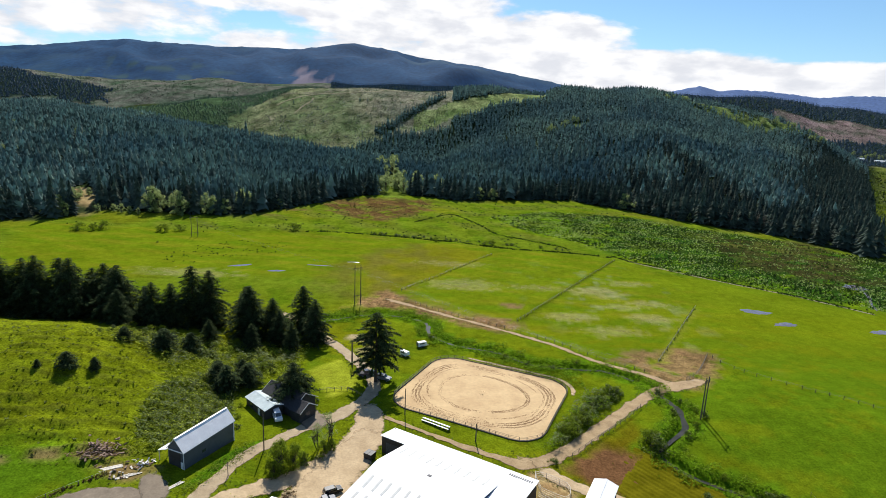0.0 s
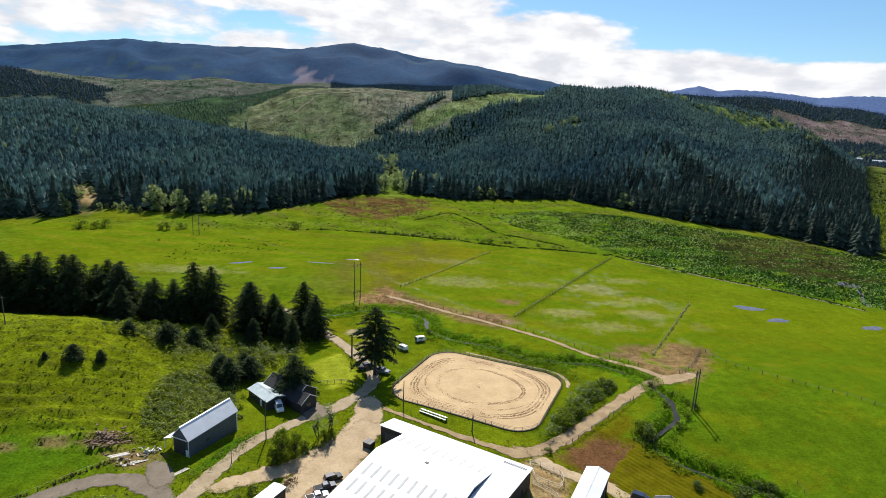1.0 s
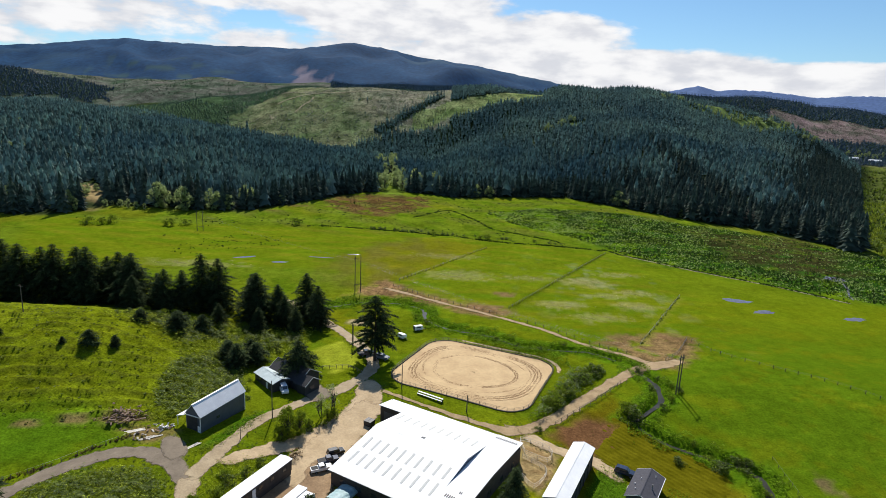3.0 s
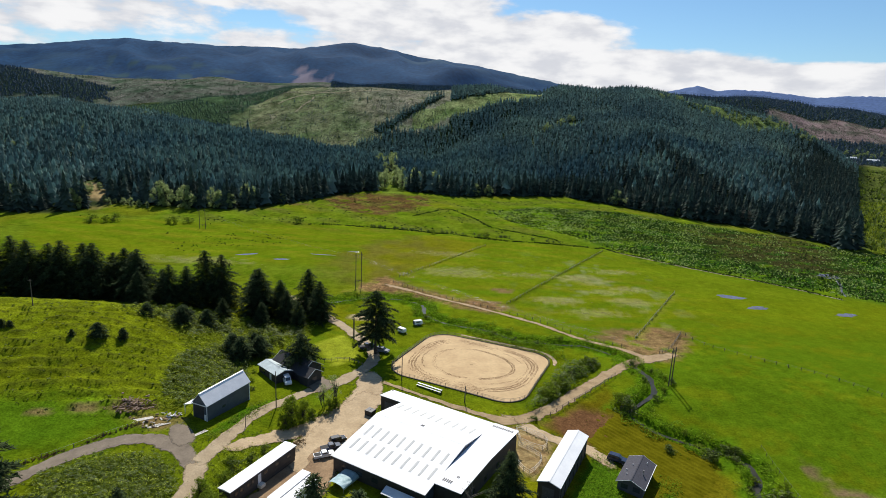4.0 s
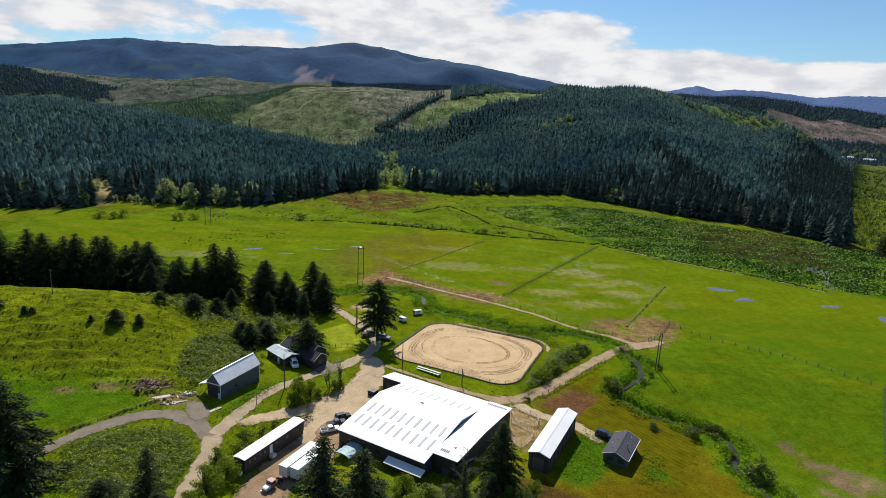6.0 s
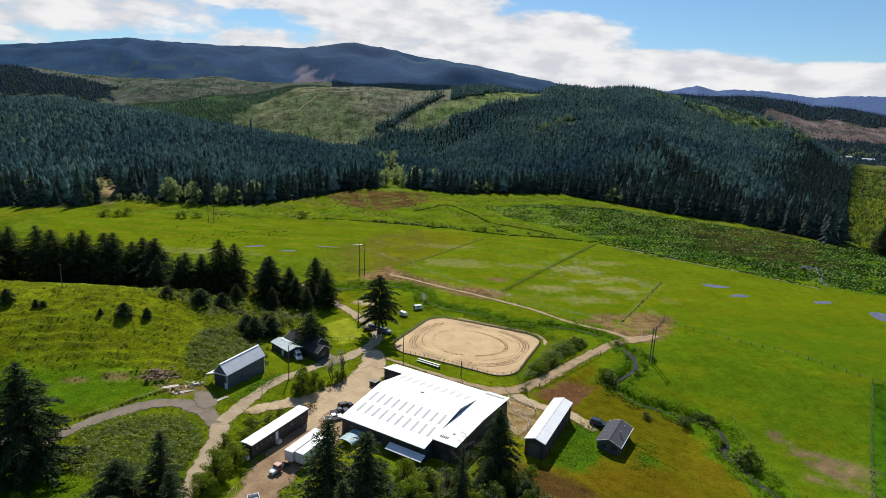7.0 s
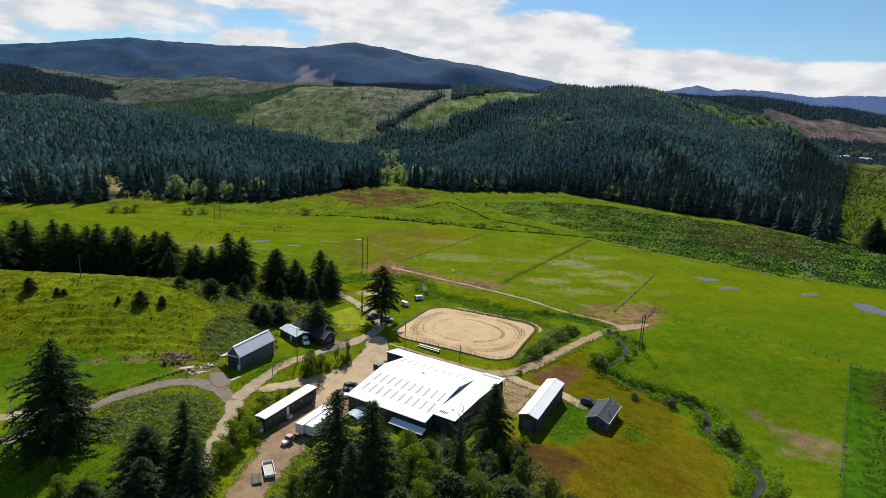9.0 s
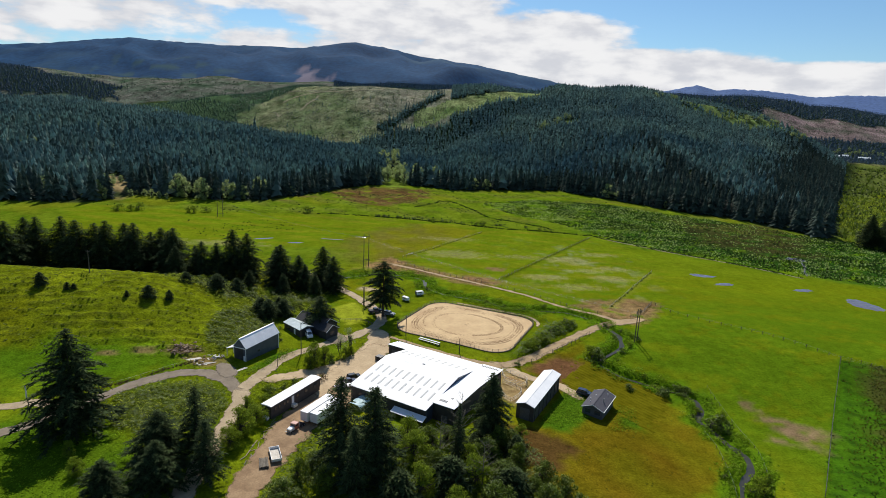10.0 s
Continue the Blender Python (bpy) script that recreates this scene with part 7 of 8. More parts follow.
def riding_arena():
    base = arena_outline(1)
    mid = np.array((ARENA["cx"], ARENA["cy"]))
    rings = [mid + (base - mid) * k for k in np.linspace(1, 0.04, 22)]
    n = len(base)
    v = np.vstack([np.c_[q, ground(q[:, 0], q[:, 1]) + .10] for q in rings])
    f = [(a * n + i, a * n + (i + 1) % n, (a + 1) * n + (i + 1) % n, (a + 1) * n + i) for a in range(21) for i in range(n)]
    me = mesh_from("arena_sand", v, f)
    me.materials.append(M["sand"])
    bm = bmesh.new(); bm.from_mesh(me)
    bm.verts.ensure_lookup_table()
    bm.faces.new([bm.verts[21 * n + i] for i in range(n)][::-1])
    bm.to_mesh(me); bm.free()
    tagged(new("arena_sand", me), "pale tan sand floor of the riding arena", "sand floor", kind="structure")
    # hoof-churned rings
    r = np.random.RandomState(17)
    m = 8500
    an = r.uniform(0, 6.283, m)
    ring = r.choice((.60, .635, .80, .855, .895, .94), m, p=(.16, .10, .10, .2, .24, .2)) + r.normal(0, .007, m) + .02 * np.sin(an * 3 + 1)
    w, d = ARENA["w"] / 2 - .8, ARENA["d"] / 2 - .8
    ex = np.where(ring < .8, 2.0, 2.8)
    lx = np.sign(np.cos(an)) * np.abs(np.cos(an)) ** (2 / ex) * w * ring
    ly = np.sign(np.sin(an)) * np.abs(np.sin(an)) ** (2 / ex) * d * ring
    heavy = 0.45 + 0.55 * wobble(lx, ly, 14, 51) + .55 * (lx > 6)
    k = r.rand(m) < heavy
    lx, ly = lx[k] + r.normal(0, .1, k.sum()), ly[k] + r.normal(0, .1, k.sum())
    c, s = math.cos(radians(ARENA["turn"])), math.sin(radians(ARENA["turn"]))
    x, y = ARENA["cx"] + lx * c - ly * s, ARENA["cy"] + lx * s + ly * c
    shape = (np.array([(1, 0, 0), (.3, .8, 0), (-.8, .5, 0), (-.8, -.6, 0), (.4, -.8, 0), (0, 0, 1)]), np.array([(0, 1, 5), (1, 2, 5), (2, 3, 5), (3, 4, 5), (4, 0, 5)]))
    plant_many("hoof_prints", [shape], x, y, np.full(len(x), .05), r.uniform(.07, .15, len(x)), "hoof", "dark hoof-churned sand in rings round the arena", "hoof prints", 18, sink=-.105)
    fence = thing("arena_fence", ARENA["cx"], ARENA["cy"], 0, "dark wooden rail fence round the riding arena", "fence")
    run = arena_outline(1, grow=.35)
    o = np.array((ARENA["cx"], ARENA["cy"], float(ground(ARENA["cx"], ARENA["cy"]))))
    cum = np.cumsum(np.hypot(*np.diff(np.vstack([run, run[:1]]), axis=0).T))
    total, count = cum[-1], 62
    spots = []
    for i in range(count):
        j = int(np.searchsorted(cum, total * i / count))
        spots.append(run[j % len(run)])
    P = [np.array((*q, float(ground(*q)))) - o for q in spots]
    first = None
    for p in P:
        if first is None:
            first = box(B(), -.055, .055, -.055, .055, -.3, 1.2, .01)
            ob = part("post", first, "post", fence)
            me = ob.data
        else:
            ob = new("post", me); ob.parent = fence
        ob.location = p
    for hgt in (.4, .78, 1.14):
        for a, b in zip(P, P[1:] + P[:1]):
            q = tube(B(), tuple(a + (0, 0, hgt)), tuple(b + (0, 0, hgt)), .032, .032, 4)
            part("rail", q, "post", fence)
    for a, b in zip(P, P[1:] + P[:1]):
        part("kickboard", tube(B(), tuple(a + (0, 0, .12)), tuple(b + (0, 0, .12)), .15, .15, 4), "pole", fence)
    walk_round = arena_outline(1, grow=2.3)
    n = len(walk_round)
    ribbon("path", [(*q, .3) for q in walk_round[: int(n * .30): 5]], "gravel", .07, "narrow pale path round the far side of the arena", "road", 41, rag=.2)


riding_arena()


# ---- vehicles ----
def wheel(parent, x, y, z, r=.36, w=.24):
    t = part("wheel", tube(B(), (x - w / 2, y, z), (x + w / 2, y, z), r, r, 14), "rubber", parent)
    out = 1 if x > 0 else -1
    part("rim", tube(B(), (x + out * (w / 2 - .02), y, z), (x + out * (w / 2 + .015), y, z), r * .58, r * .5, 10), "steel", t)


def vehicle(x, y, turn, kind, paint, label, category="car"):
    """A parked car seen as body, cabin, panes, lamps and wheels; it faces +y."""
    v = thing("car" if category == "car" else category.replace(" ", "_"), x, y, turn, label, category)
    v.location.z += .14
    side = {"suv": [(-2.3, .35), (2.25, .35), (2.3, .75), (2.15, 1.0), (1.1, 1.1), (-2.25, 1.12), (-2.35, .8)],
            "pickup": [(-2.7, .45), (2.6, .45), (2.65, .85), (2.5, 1.1), (1.3, 1.18), (.9, 1.18), (-.7, 1.18), (-2.7, 1.15)],
            "van": [(-2.6, .35), (2.5, .35), (2.55, .8), (2.3, 1.15), (1.7, 1.25), (-2.6, 1.25)]}[kind]
    cab = {"suv": [(-2.2, 1.12), (1.0, 1.1), (.35, 1.72), (-1.95, 1.74)], "pickup": [(-.75, 1.18), (1.25, 1.18), (.6, 1.78), (-.6, 1.8)], "van": [(-2.55, 1.25), (1.75, 1.25), (1.2, 2.15), (-2.5, 2.2)]}[kind]
    bm = prism(B(), side, "x", -.92, .92)
    bmesh.ops.bevel(bm, geom=bm.edges[:], offset=.05, segments=2, affect="EDGES")
    body = part("body", bm, paint, v)
    bm = prism(B(), cab, "x", -.78, .78)
    bmesh.ops.bevel(bm, geom=bm.edges[:], offset=.06, segments=2, affect="EDGES")
    part("cabin", bm, paint, v)
    (y0, z0), (y1, z1), (y2, z2), (y3, z3) = cab
    for sx in (-.785, .785):
        lo, hi = sorted((sx, sx * 1.012))
        part("side_window", prism(B(), [(y0 + .3, z0 + .12), (y1 - .35, z1 + .12), (y2 - .12, z2 - .12), (y3 + .25, z3 - .12)], "x", lo, hi), "glass", v)
    part("windscreen", slab(B(), ((-.66, y1 - .02, z1 + .1), (.66, y1 - .02, z1 + .1), (.66, y2 + .12, z2 - .06), (-.66, y2 + .12, z2 - .06)), .03), "glass", v)
    if kind == "pickup":
        part("bed", box(B(), -.75, .75, -2.55, -.85, 1.16, 1.20), "rubber", v)
    for sx in (-.62, .62):
        part("headlight", box(B(), sx - .18, sx + .18, side[2][0] - .06, side[2][0] + .03, .72, .88, .01), "white_trim", v)
        part("tail_light", box(B(), sx - .12, sx + .12, side[0][0] - .07, side[0][0] + .04, .78, .98, .01), "red_paint", v)
    for sx in (-.85, .85):
        for yy in (-1.45, 1.45):
            wheel(v, sx, yy, .22)
    return v


vehicle(-20.9, 106.4, -58, "suv", "black_paint", "black car parked beside the riding hall").scale = (.88, .88, .88)
vehicle(-21.9, 103.0, -62, "pickup", "blue_paint", "dark pickup truck parked beside the riding hall").scale = (.88, .88, .88)
vehicle(-22.8, 99.8, -64, "pickup", "white_paint", "white pickup truck parked by the hall corner").scale = (.88, .88, .88)
vehicle(46.2, 106.4, -118, "suv", "blue_paint", "dark blue car parked beside the small house")
vehicle(-40.4, 133.2, -152, "van", "white_paint", "white van parked by the green-roofed shed")
vehicle(-38.4, 139.2, -115, "suv", "white_paint", "white car parked before the dark house")
vehicle(-16.0, 158.0, -110, "suv", "grey_paint", "grey car parked in the shade of the conifer")
vehicle(-21.5, 160.5, -60, "pickup", "blue_paint", "dark blue pickup in the shade of the conifer")


def box_trailer(x, y, turn, l, label, legs=True):
    t = thing("box_trailer", x, y, turn, label, "trailer")
    part("box", box(B(), -1.1, 1.1, 0, l, .95, 3.35, .04), "white_paint", t)
    part("roof", box(B(), -1.13, 1.13, -.03, l + .03, 3.352, 3.40, .01), "white_roof", t)
    part("chassis", box(B(), -.5, .5, .3, l - .3, .65, .946), "black_wall", t)
    for yy in (l - 1.2, l - 2.4):
        for sx in (-.9, .9):
            wheel(t, sx, yy, .45, .45, .3)
    for sx in (-.8, .8):
        part("landing_leg", box(B(), sx - .06, sx + .06, 1.9, 2.05, 0, .64), "steel", t)
    for k in range(int(l / 1.2)):
        for sx in (-1.112, 1.112):
            part("side_rib", box(B(), sx - .012, sx + .012, .4 + k * 1.2, .46 + k * 1.2, 1.0, 3.3), "white_trim", t)
    return t


box_trailer(-28.8, 79.9, -25.8, 10.5, "white box trailer hitched behind the red truck")
box_trailer(-26.3, 79.4, -25.8, 9.2, "second white box trailer parked alongside")


def semi_truck(x, y, turn):
    t = thing("truck", x, y, turn, "old truck with a red cab and white bonnet", "truck")
    part("frame", box(B(), -.45, .45, -2.4, 4.6, .6, .85), "black_wall", t)
    part("cab", box(B(), -1.1, 1.1, .6, 2.5, .85, 2.75, .1), "red_paint", t)
    bm = prism(B(), [(2.5, .75), (4.5, .75), (4.55, 1.5), (4.3, 1.7), (2.5, 1.85)], "x", -.85, .85)
    bmesh.ops.bevel(bm, geom=bm.edges[:], offset=.07, segments=2, affect="EDGES")
    part("bonnet", bm, "white_paint", t)
    part("windscreen", box(B(), -.92, .92, 2.5, 2.54, 1.9, 2.55, .01), "glass", t)
    for sx in (-1.11, 1.11):
        part("side_window", box(B(), sx - .015, sx + .015, 1.3, 2.3, 1.85, 2.5), "glass", t)
    part("grille", box(B(), -.6, .6, 4.56, 4.6, .8, 1.5), "steel", t)
    part("bumper", box(B(), -1.1, 1.1, 4.62, 4.8, .5, .8, .03), "steel", t)
    for sx in (-1.18, 1.18):
        part("exhaust_stack", tube(B(), (sx, .5, .9), (sx, .5, 3.3), .07, .07), "steel", t)
        wheel(t, sx * .8, 3.7, .5, .5, .32)
        wheel(t, sx * .8, -.9, .5, .5, .5)
        wheel(t, sx * .8, -2.0, .5, .5, .5)
    return t


semi_truck(-29.9, 78.2, 154.2).scale = (.72, .72, .72)


def horse_trailer(x, y, turn, label):
    t = thing("horse_trailer", x, y, turn, label, "trailer")
    bm = prism(B(), [(-1.8, .45), (1.7, .45), (2.1, 1.0), (1.9, 2.2), (-1.8, 2.25)], "x", -.95, .95)
    bmesh.ops.bevel(bm, geom=bm.edges[:], offset=.08, segments=2, affect="EDGES")
    part("body", bm, "white_paint", t)
    for sx in (-.96, .96):
        part("side_window", box(B(), sx - .012, sx + .012, -1.1, .9, 1.4, 1.9), "glass", t)
        part("fender", box(B(), sx - .1, sx + .1, -.8, .5, .72, .82, .02), "steel", t)
        wheel(t, sx, -.55, .33, .33)
        wheel(t, sx, .25, .33, .33)
    part("tow_bar", prism(B(), [(-.5, 2.0), (.5, 2.0), (.06, 3.4), (-.06, 3.4)], "z", .45, .55), "black_wall", t)
    part("rear_door", box(B(), -.85, .85, -1.9, -1.84, .5, 2.15, .02), "grey_wall", t)
    part("jack", box(B(), -.05, .05, 3.2, 3.3, 0, .45), "steel", t)
    return t


horse_trailer(-6.0, 184.6, -62, "white horse trailer parked on the grass").scale = (.85, .85, .85)
horse_trailer(-11.2, 176.4, -130, "white trailer parked near the arena").scale = (.8, .8, .8)


def flat_trailer():
    t = thing("utility_trailer", -31.6, 65.6, 24, "white-railed utility trailer parked on the dirt", "trailer")
    part("deck", box(B(), -1.1, 1.1, -2.6, 2.6, .5, .6), "board", t)
    for a in ((-1.1, -1.02, -2.6, 2.6), (1.02, 1.1, -2.6, 2.6), (-1.02, 1.02, 2.52, 2.6), (-1.02, 1.02, -2.6, -2.52)):
        part("rail", box(B(), *a, .602, 1.15), "white_paint", t)
    for sx in (-1.0, 1.0):
        wheel(t, sx * 1.22, -.3, .34, .34)
    part("tow_bar", prism(B(), [(-.4, 2.61), (.4, 2.61), (.05, 3.8), (-.05, 3.8)], "z", .42, .5), "black_wall", t)
    part("jack", box(B(), -.05, .05, 3.6, 3.7, 0, .42), "steel", t)
    c = thing("lumber_pile", -33.2, 62.6, 20, "stack of weathered boards on bearers", "lumber")
    r = random.Random(6)
    for k in range(2):
        part("bearer", box(B(), -1.0, 1.0, -1.2 + 2.0 * k, -1.0 + 2.0 * k, 0, .15), "post", c)
    for k in range(3):
        for j in range(6):
            part("board", box(B(), -.95 + j * .32, -.67 + j * .32, -1.8 + r.uniform(-.15, .1), 1.7 + r.uniform(-.2, .2), .152 + k * .16, .29 + k * .16), "post", c)


flat_trailer()


def tarp_shelter():
    s = thing("tarp_shelter", -16.4, 91.0, -30, "pale teal tarp shelter beside the riding hall", "shelter")
    n, l, w = 12, 6.4, 4.2
    r = np.random.RandomState(3)
    bm = B()
    rows = []
    for j in range(9):
        row = []
        for k in range(n + 1):
            an = math.pi * k / n
            sag = .10 * math.sin(j * math.pi / 2) ** 2
            row.append(bm.verts.new((-w / 2 * math.cos(an), -l / 2 + l * j / 8, (1.1 if 0 < k < n else .9) + .75 * math.sin(an) - sag + r.normal(0, .03))))
        rows.append(row)
    for a, b in zip(rows, rows[1:]):
        for k in range(n):
            bm.faces.new((a[k], a[k + 1], b[k + 1], b[k]))
    ob = part("tarp", bm, "teal", s)
    sol = ob.modifiers.new("thickness", "SOLIDIFY"); sol.thickness = .03
    for sx in (-w / 2 + .05, w / 2 - .05):
        for yy in (-l / 2 + .1, 0, l / 2 - .1):
            part("post", tube(B(), (sx, yy, -.4), (sx, yy, 1.05), .05, .05), "steel", s)


tarp_shelter()


def bench_row():
    p, q = np.array((-3.6, 136.0)), np.array((3.6, 131.6))
    turn = math.degrees(math.atan2(*(q - p)[::-1]))
    b = thing("bench", *((p + q) / 2), turn, "long white spectator bench beside the arena", "bench")
    for yy, z in ((-.55, .45), (.05, .8)):
        part("seat", box(B(), -4.1, 4.1, yy, yy + .5, z, z + .07, .01), "white_paint", b)
    for k in range(7):
        x = -3.9 + k * 1.3
        part("support", prism(B(), [(-.5, -.1), (.5, -.1), (.5, .796), (.06, .796), (.06, .446), (-.5, .446)], "x", x - .05, x + .05), "black_wall", b)


bench_row()


# ---- poles and wires ----
def tall_pole(bm, x, y, z0, h, r=.16):
    tube(bm, (x, y, z0), (x, y, h), r, r * .65, 8)


def h_frame(x, y, dx, dy, h, arms, label):
    p = thing("utility_pole", x, y, 0, label, "utility pole")
    for sx in (-.5, .5):
        bm = B()
        tall_pole(bm, dx * sx, dy * sx, -.6, h, .2)
        part("pole", bm, "pole", p)
    ln = math.hypot(dx, dy)
    ux, uy = dx / ln, dy / ln
    for z, over in arms:
        a = (-ux * (ln / 2 + over), -uy * (ln / 2 + over), z)
        b = (ux * (ln / 2 + over), uy * (ln / 2 + over), z)
        part("crossarm", tube(B(), a, b, .11, .11, 6), "pole", p)
        for k in (-1, 0, 1):
            part("insulator", tube(B(), (k * ux * (ln / 2 + over * .9), k * uy * (ln / 2 + over * .9), z - .1), (k * ux * (ln / 2 + over * .9), k * uy * (ln / 2 + over * .9), z - .75), .06, .09, 6), "grey_wall", p)
    return p


h_frame(72.4, 143.8, 1.1, .9, 12.2, ((11.4, .5),), "tall twin wooden power poles by the creek")
h_frame(-34.6, 228.4, 2.2, 1.4, 16.2, ((14.9, .6), (3.2, .5)), "tall twin wooden power poles in the pasture")
h_frame(-149, 337, 3.0, 1.5, 12.5, ((11.6, .8), (2.4, .6)), "distant twin wooden power poles")


def wire(points, label):
    for k, off in enumerate(((-1.6, -1.0, 0), (0, 0, 0), (1.6, 1.0, 0))):
        c = bpy.data.curves.new("power_line", "CURVE")
        c.dimensions, c.bevel_depth, c.bevel_resolution = "3D", .006, 0
        s = c.splines.new("POLY")
        pts = []
        for a, b in zip(points, points[1:]):
            for u in np.arange(0, 1, 1 / 16):
                q = np.array(a) * (1 - u) + np.array(b) * u + np.array(off) * .6
                pts.append((*q[:2], q[2] - 4 * u * (1 - u) * 2.2))
        pts.append(tuple(np.array(points[-1]) + np.array(off) * .6))
        s.points.add(len(pts) - 1)
        for p, q in zip(s.points, pts):
            p.co = (*q, 1)
        c.materials.append(M["steel"])
        tagged(new("power_line", c), label, "power line", "wires of the power line")


def over(x, y, h):
    return (x, y, float(ground(x, y)) + h)


wire([over(72.4, 143.8, 10.6), over(-34.6, 228.4, 14.1), over(-149, 337, 10.8)], "thin power line strung between the twin poles")


def single_pole(x, y, h, label, arm=True, mat="pole", r=.15):
    p = thing("utility_pole", x, y, 0, label, "utility pole")
    bm = B()
    tall_pole(bm, 0, 0, -.6, h, r)
    part("pole", bm, mat, p)
    if arm:
        part("crossarm", tube(B(), (-.9, .3, h - .5), (.9, -.3, h - .5), .07, .07, 6), "pole", p)
        for k in (-.8, 0, .8):
            part("insulator", tube(B(), (k, -k / 3, h - .43), (k, -k / 3, h - .2), .05, .03, 6), "grey_wall", p)
    return p


single_pole(-8.2, 138.4, 7.4, "slim wooden pole beside the riding arena", False)
single_pole(10.0, 127.8, 4.8, "short wooden lamp pole beside the arena", False, r=.18)
single_pole(-39.4, 119.4, 10.2, "wooden utility pole beside the lane", False)
single_pole(-26.5, 165.8, 8.4, "wooden utility pole near the conifer")
single_pole(-27.2, 168.5, 7.4, "wooden utility pole near the lane", False)
single_pole(-122.4, 149.5, 8.6, "wooden utility pole on the knoll")
single_pole(-43.5, 108.2, 3.4, "thin wooden marker post beside the lane", False, r=.1)


def leaning_mast():
    p = thing("broken_pole", -91.4, 73.4, 0, "bent dark pole with a white upper length", "pole")
    part("foot", tube(B(), (-.5, 0, -.4), (.35, 0, 2.6), .14, .12), "pole", p)
    part("shaft", tube(B(), (.35, 0, 2.6), (.02, 0, 4.3), .12, .11), "pole", p)
    part("mast", tube(B(), (.02, 0, 4.3), (.05, 0, 7.2), .16, .14), "white_paint", p)
    part("brace", tube(B(), (-.9, .2, -.3), (.2, 0, 2.0), .07, .06), "pole", p)


leaning_mast()


# ---- fences ----
def fence(path, gap, h, label, wires=2, mat="post", r=.09, rails=False, name="fence"):
    p = smooth_path([(*q, 0) for q in path], gap)[:, :2] if len(path) > 2 else np.array([np.array(path[0]) + (np.array(path[1]) - np.array(path[0])) * k for k in np.linspace(0, 1, max(2, int(math.dist(path[0], path[1]) / gap)))])
    o = np.array((*p[0], float(ground(*p[0]))))
    f = thing(name, *p[0], 0, label, "fence")
    P = [np.array((*q, float(ground(*q)))) - o for q in p]
    rr = random.Random(len(p))
    me = None
    for q in P:
        if me is None:
            ob = part("post", tube(B(), (0, 0, -.3), (0, 0, h), r, r * .85, 6), mat, f)
            me = ob.data
        else:
            ob = new("post", me); ob.parent = f
        ob.location = q
        ob.rotation_euler = (rr.uniform(-.05, .05), rr.uniform(-.05, .05), rr.uniform(0, 6))
    for k in range(wires):
        z = h * (.92 - k * .36)
        bm = B()
        for a, b in zip(P, P[1:]):
            tube(bm, tuple(a + (0, 0, z)), tuple(b + (0, 0, z)), .045 if rails else .012, .045 if rails else .012, 4)
        part("rail" if rails else "wire", bm, mat if rails else "steel", f)
    return f


fence([(-18, 248), (28, 326)], 3.2, 1.25, "weathered post and wire pasture fence", r=.12)
fence([(30, 214), (99, 324.5)], 3.2, 1.25, "weathered post and wire fence between pastures", r=.12)
fence([(73.7, 181), (111.5, 242.6)], 3.0, 1.2, "pale post fence beside the pasture gate", mat="board", r=.08)
fence([(94, 186), (97, 177), (112, 164.5), (129, 152), (141, 138)], 3.4, 1.15, "post and wire fence across the pasture", r=.11)
fence([(140.6, 137.6), (92, 67.6)], 2.6, 1.4, "straight wire fence with dark posts", 3, r=.09)
fence([(140.6, 137.6), (160, 128), (190, 116)], 3.0, 1.4, "wire fence along the rough lot", 3, r=.09)
fence([(-20, 239), (-6, 226.5), (10, 215), (27, 204), (41, 193.5), (55, 179.5), (66, 172)], 3.0, 1.2, "post and wire fence along the cattle path", r=.11)
fence([(92.5, 187), (84, 173.5), (77.5, 167)], 2.0, 1.4, "wooden rail fence at the pasture gate", 3, rails=True)
fence([(-95, 83), (-86, 84.5), (-78, 91.5), (-72, 98.5), (-67, 104)], 2.4, 1.1, "dark post fence along the farm road", 1, r=.08)
fence([(33, 124), (41, 131.5), (50.5, 140.5), (57, 148)], 2.2, 1.3, "wooden rail fence along the dirt track", 2, rails=True)
fence([(23.4, 110.6), (23.0, 116.1), (28.1, 113.9), (30, 111.2), (28.3, 107.7), (23.6, 110.2)], 2.0, 1.3, "wooden rail fence round the small pens", 3, mat="board", r=.06, rails=True)
fence([(22.5, 108.7), (26.2, 105.7), (27.4, 103), (23.7, 97.4), (21.6, 100.8)], 1.8, 1.3, "wooden rail fence between two pens", 3, mat="board", r=.06, rails=True)
fence([(-33, 149), (-25.5, 150.5), (-21, 147)], 1.8, 1.1, "low rail fence at the lawn's edge", 2, rails=True)


# ---- heaps and clutter ----
def heap(x, y, n, spread_, label, category, seed, mats=("rust", "post", "board"), size=(.3, 1.4)):
    h = thing(category.replace(" ", "_"), x, y, 0, label, category)
    r = random.Random(seed)
    z0 = float(ground(x, y))
    for k in range(n):
        px, py = r.gauss(0, spread_), r.gauss(0, spread_ * .7)
        lift = max(0, .9 * spread_ * .5 * (1 - math.hypot(px, py) / (2.2 * spread_)))
        l, w, t = r.uniform(*size), r.uniform(.12, .4), r.uniform(.05, .3)
        ob = part("plank" if l > .9 else "scrap", box(B(), -l / 2, l / 2, -w / 2, w / 2, -t / 2, t / 2, .01), r.choice(mats), h)
        ob.matrix_local = pose(px, py, float(ground(x + px, y + py)) - z0 + t / 2 + r.uniform(0, lift), r.uniform(-18, 18), r.uniform(-18, 18), r.uniform(0, 360))
    return h


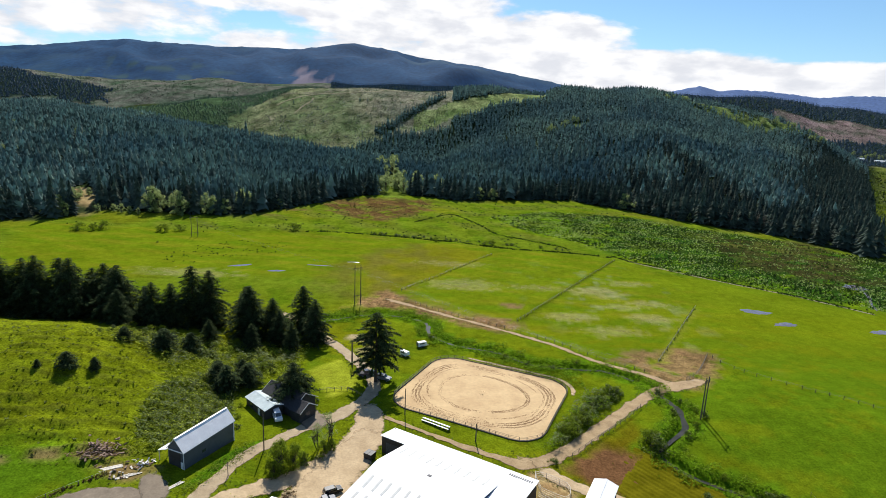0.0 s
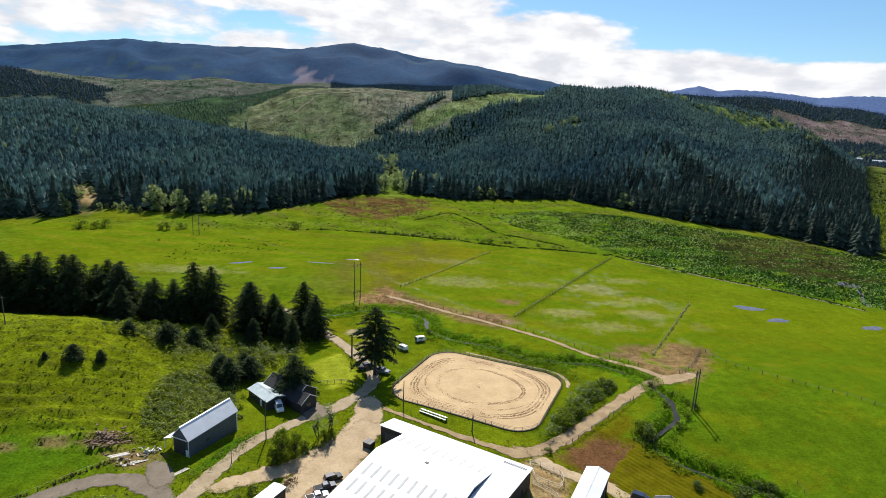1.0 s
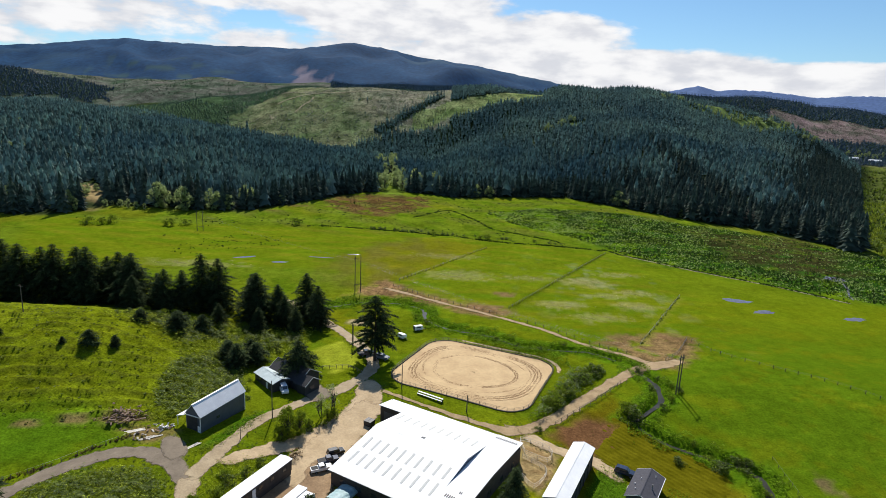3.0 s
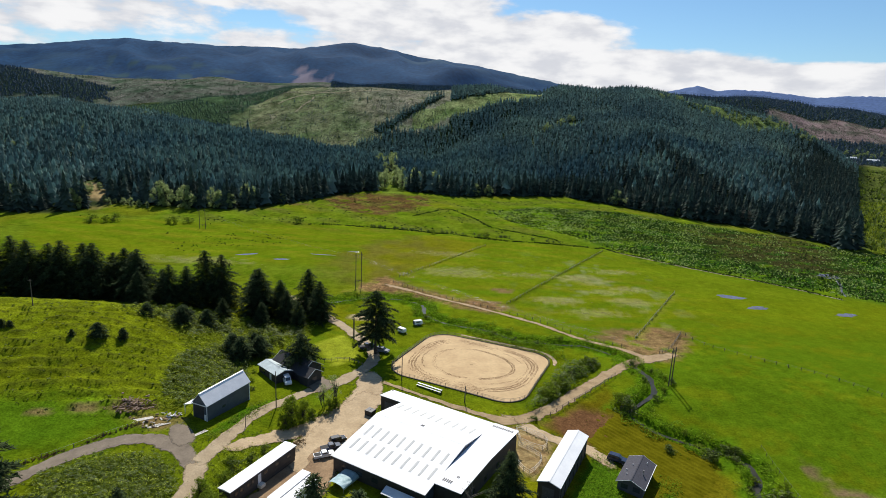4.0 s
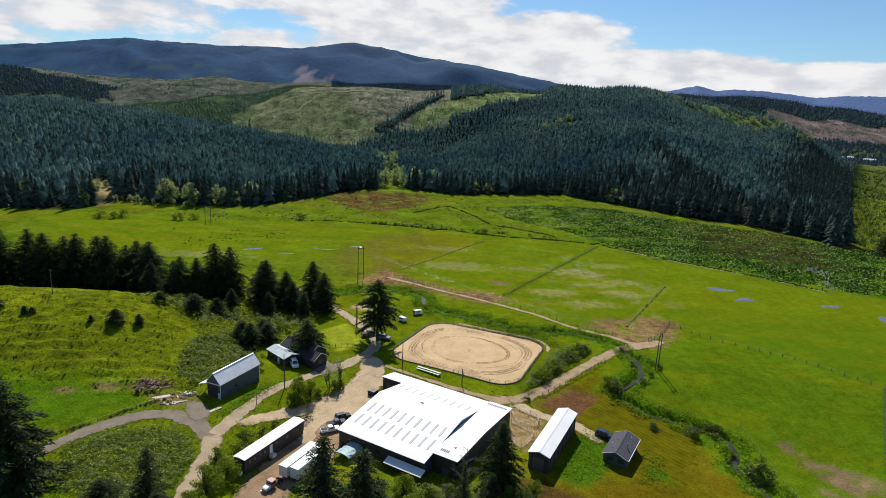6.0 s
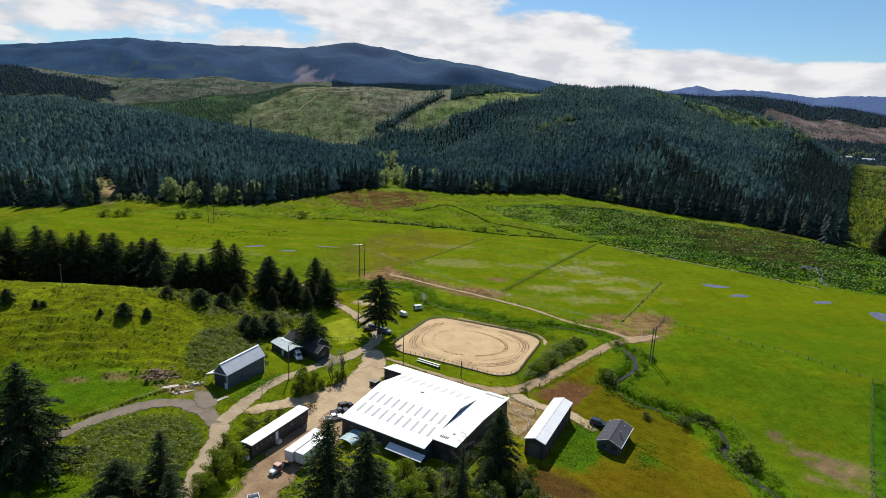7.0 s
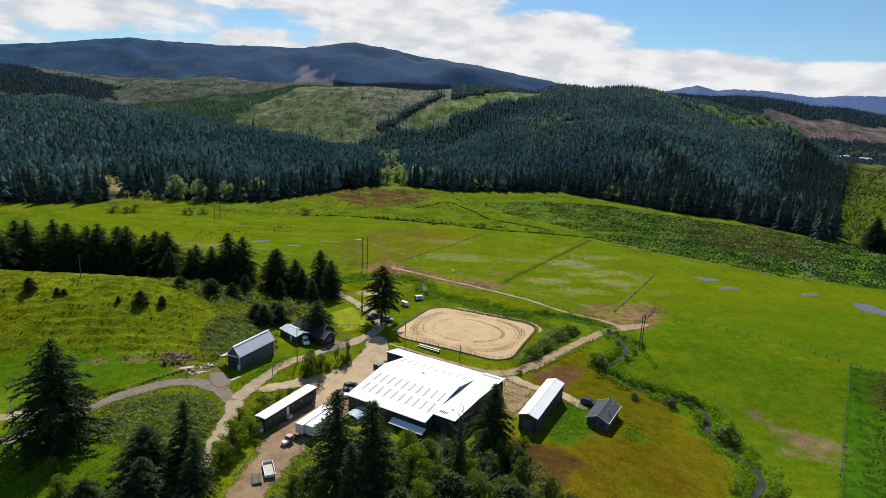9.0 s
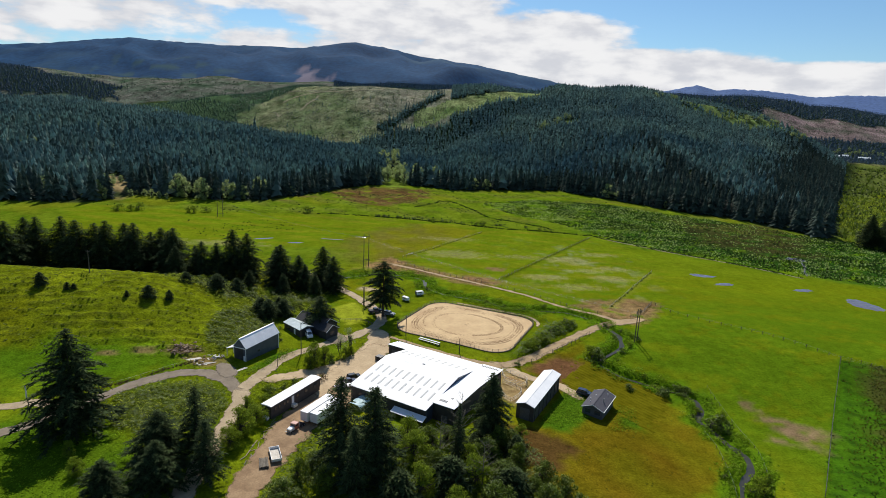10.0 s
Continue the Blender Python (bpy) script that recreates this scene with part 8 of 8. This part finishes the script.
heap(-72, 110.6, 90, 2.6, "heap of brown brush and broken wood", "brush pile", 1, ("rust",), (.5, 1.5))
heap(-62.2, 108.6, 34, 1.5, "pile of pale scrap beside the blue barn", "scrap pile", 2, ("white_paint", "board", "rust", "grey_paint"), (.3, 1.3))
heap(-64.5, 103.6, 16, 1.2, "loose rocks and scrap at the road's edge", "scrap pile", 3, ("board", "rust"), (.3, .9))


def board_stack(x, y, turn, n, l, label):
    s = thing("lumber_pile", x, y, turn, label, "lumber")
    r = random.Random(int(l * 10))
    for k in range(n):
        ob = part("board", box(B(), -l / 2 + r.uniform(-.3, .3), l / 2 + r.uniform(-.3, .3), -.12, .12, 0, .06), "board", s)
        ob.matrix_local = pose(r.uniform(-.1, .1), (k % 4) * .3 - .45, .02 + (k // 4) * .07, 0, 0, r.uniform(-3, 3))


board_stack(-67.2, 106.2, 30, 12, 4.2, "stack of pale boards beside the road")
board_stack(-52.4, 102.4, 55, 3, 4.0, "pale timber kerb at the asphalt's edge")
board_stack(-62.5, 104.6, 35, 3, 5.0, "long pale poles lying by the barn")


def dumpster():
    d = thing("dumpster", -14.9, 119.6, -30, "dark steel dumpster against the hall", "dumpster")
    bm = prism(B(), [(-.9, .15), (.8, .15), (1.0, 1.5), (-1.0, 1.5)], "x", -1.1, 1.1)
    part("bin", bm, "black_wall", d)
    for x in (-.55, .55):
        part("lid", box(B(), x - .52, x + .52, -1.02, 1.02, 1.504, 1.56, .01), "vent", d)
    for x in (-.8, .8):
        part("foot", box(B(), x - .1, x + .1, -.7, .7, 0, .15), "steel", d)


dumpster()


def tyre_mound():
    m = thing("hay_bale", -31.2, 101.6, 0, "round brown hay bale by the trailer home", "hay bale")
    part("bale", tube(B(), (-.6, 0, .75), (.6, 0, .75), .75, .75, 16), "dry_brush", m)


tyre_mound()


# ---- dry brush round the brush pile ----
carpet("brambles", [(-71, 112.4), (-66, 116), (-60, 114), (-62, 110.8), (-67, 111)], "bramble", "green brambles over the brush pile", "brambles", 192, 14, 1.3, .4, heap_=2.0)
carpet("brush", [(-78, 108.5), (-76, 112.5), (-69, 114), (-66, 111), (-69, 107.5)], "dry_brush", "dry brown brush and bramble canes round the pile", "brush", 191, 9, .8, .34)

fence([(75.3, 92.6), (75.4, 85.5), (73.9, 77.4), (72.2, 70.1), (70.9, 65.2)], 2.4, 1.0, "thin wire fence along the creek", 1, r=.06)
fence([(86.7, 117.4), (86.3, 107.9), (85.8, 94.1), (85.4, 84), (81.6, 71.4), (79.9, 66.4)], 2.4, 1.0, "thin wire fence beyond the creek", 1, r=.06)


def plank_line():
    s = thing("lumber_pile", -36.4, 72, 0, "weathered planks strewn along the yard's edge", "lumber")
    r = random.Random(12)
    z0 = float(ground(-36.4, 72))
    for k in range(24):
        u = k / 23
        x, y = -35.6 - 1.7 * u + r.gauss(0, .5), 80 - 17 * u + r.gauss(0, .4)
        l = r.uniform(.8, 2.6)
        ob = part("plank", box(B(), -l / 2, l / 2, -.09, .09, 0, .05), r.choice(("post", "rust")), s)
        ob.matrix_local = pose(x + 36.4, y - 72, float(ground(x, y)) - z0 + .03 + r.uniform(0, .12), r.uniform(-4, 4), 0, 80 + r.uniform(-40, 40))


plank_line()
tufts_in("weeds", [(25, 97), (28, 103), (30, 108), (32, 106), (30, 99), (27, 95)], .9, (.2, .6), (.25, .6), "tuft", "yellow weeds in the small pens", "weeds", 193, lambda x, y, r: wobble(x, y, 5, 194) + r.normal(0, .5, len(x)) > .1)
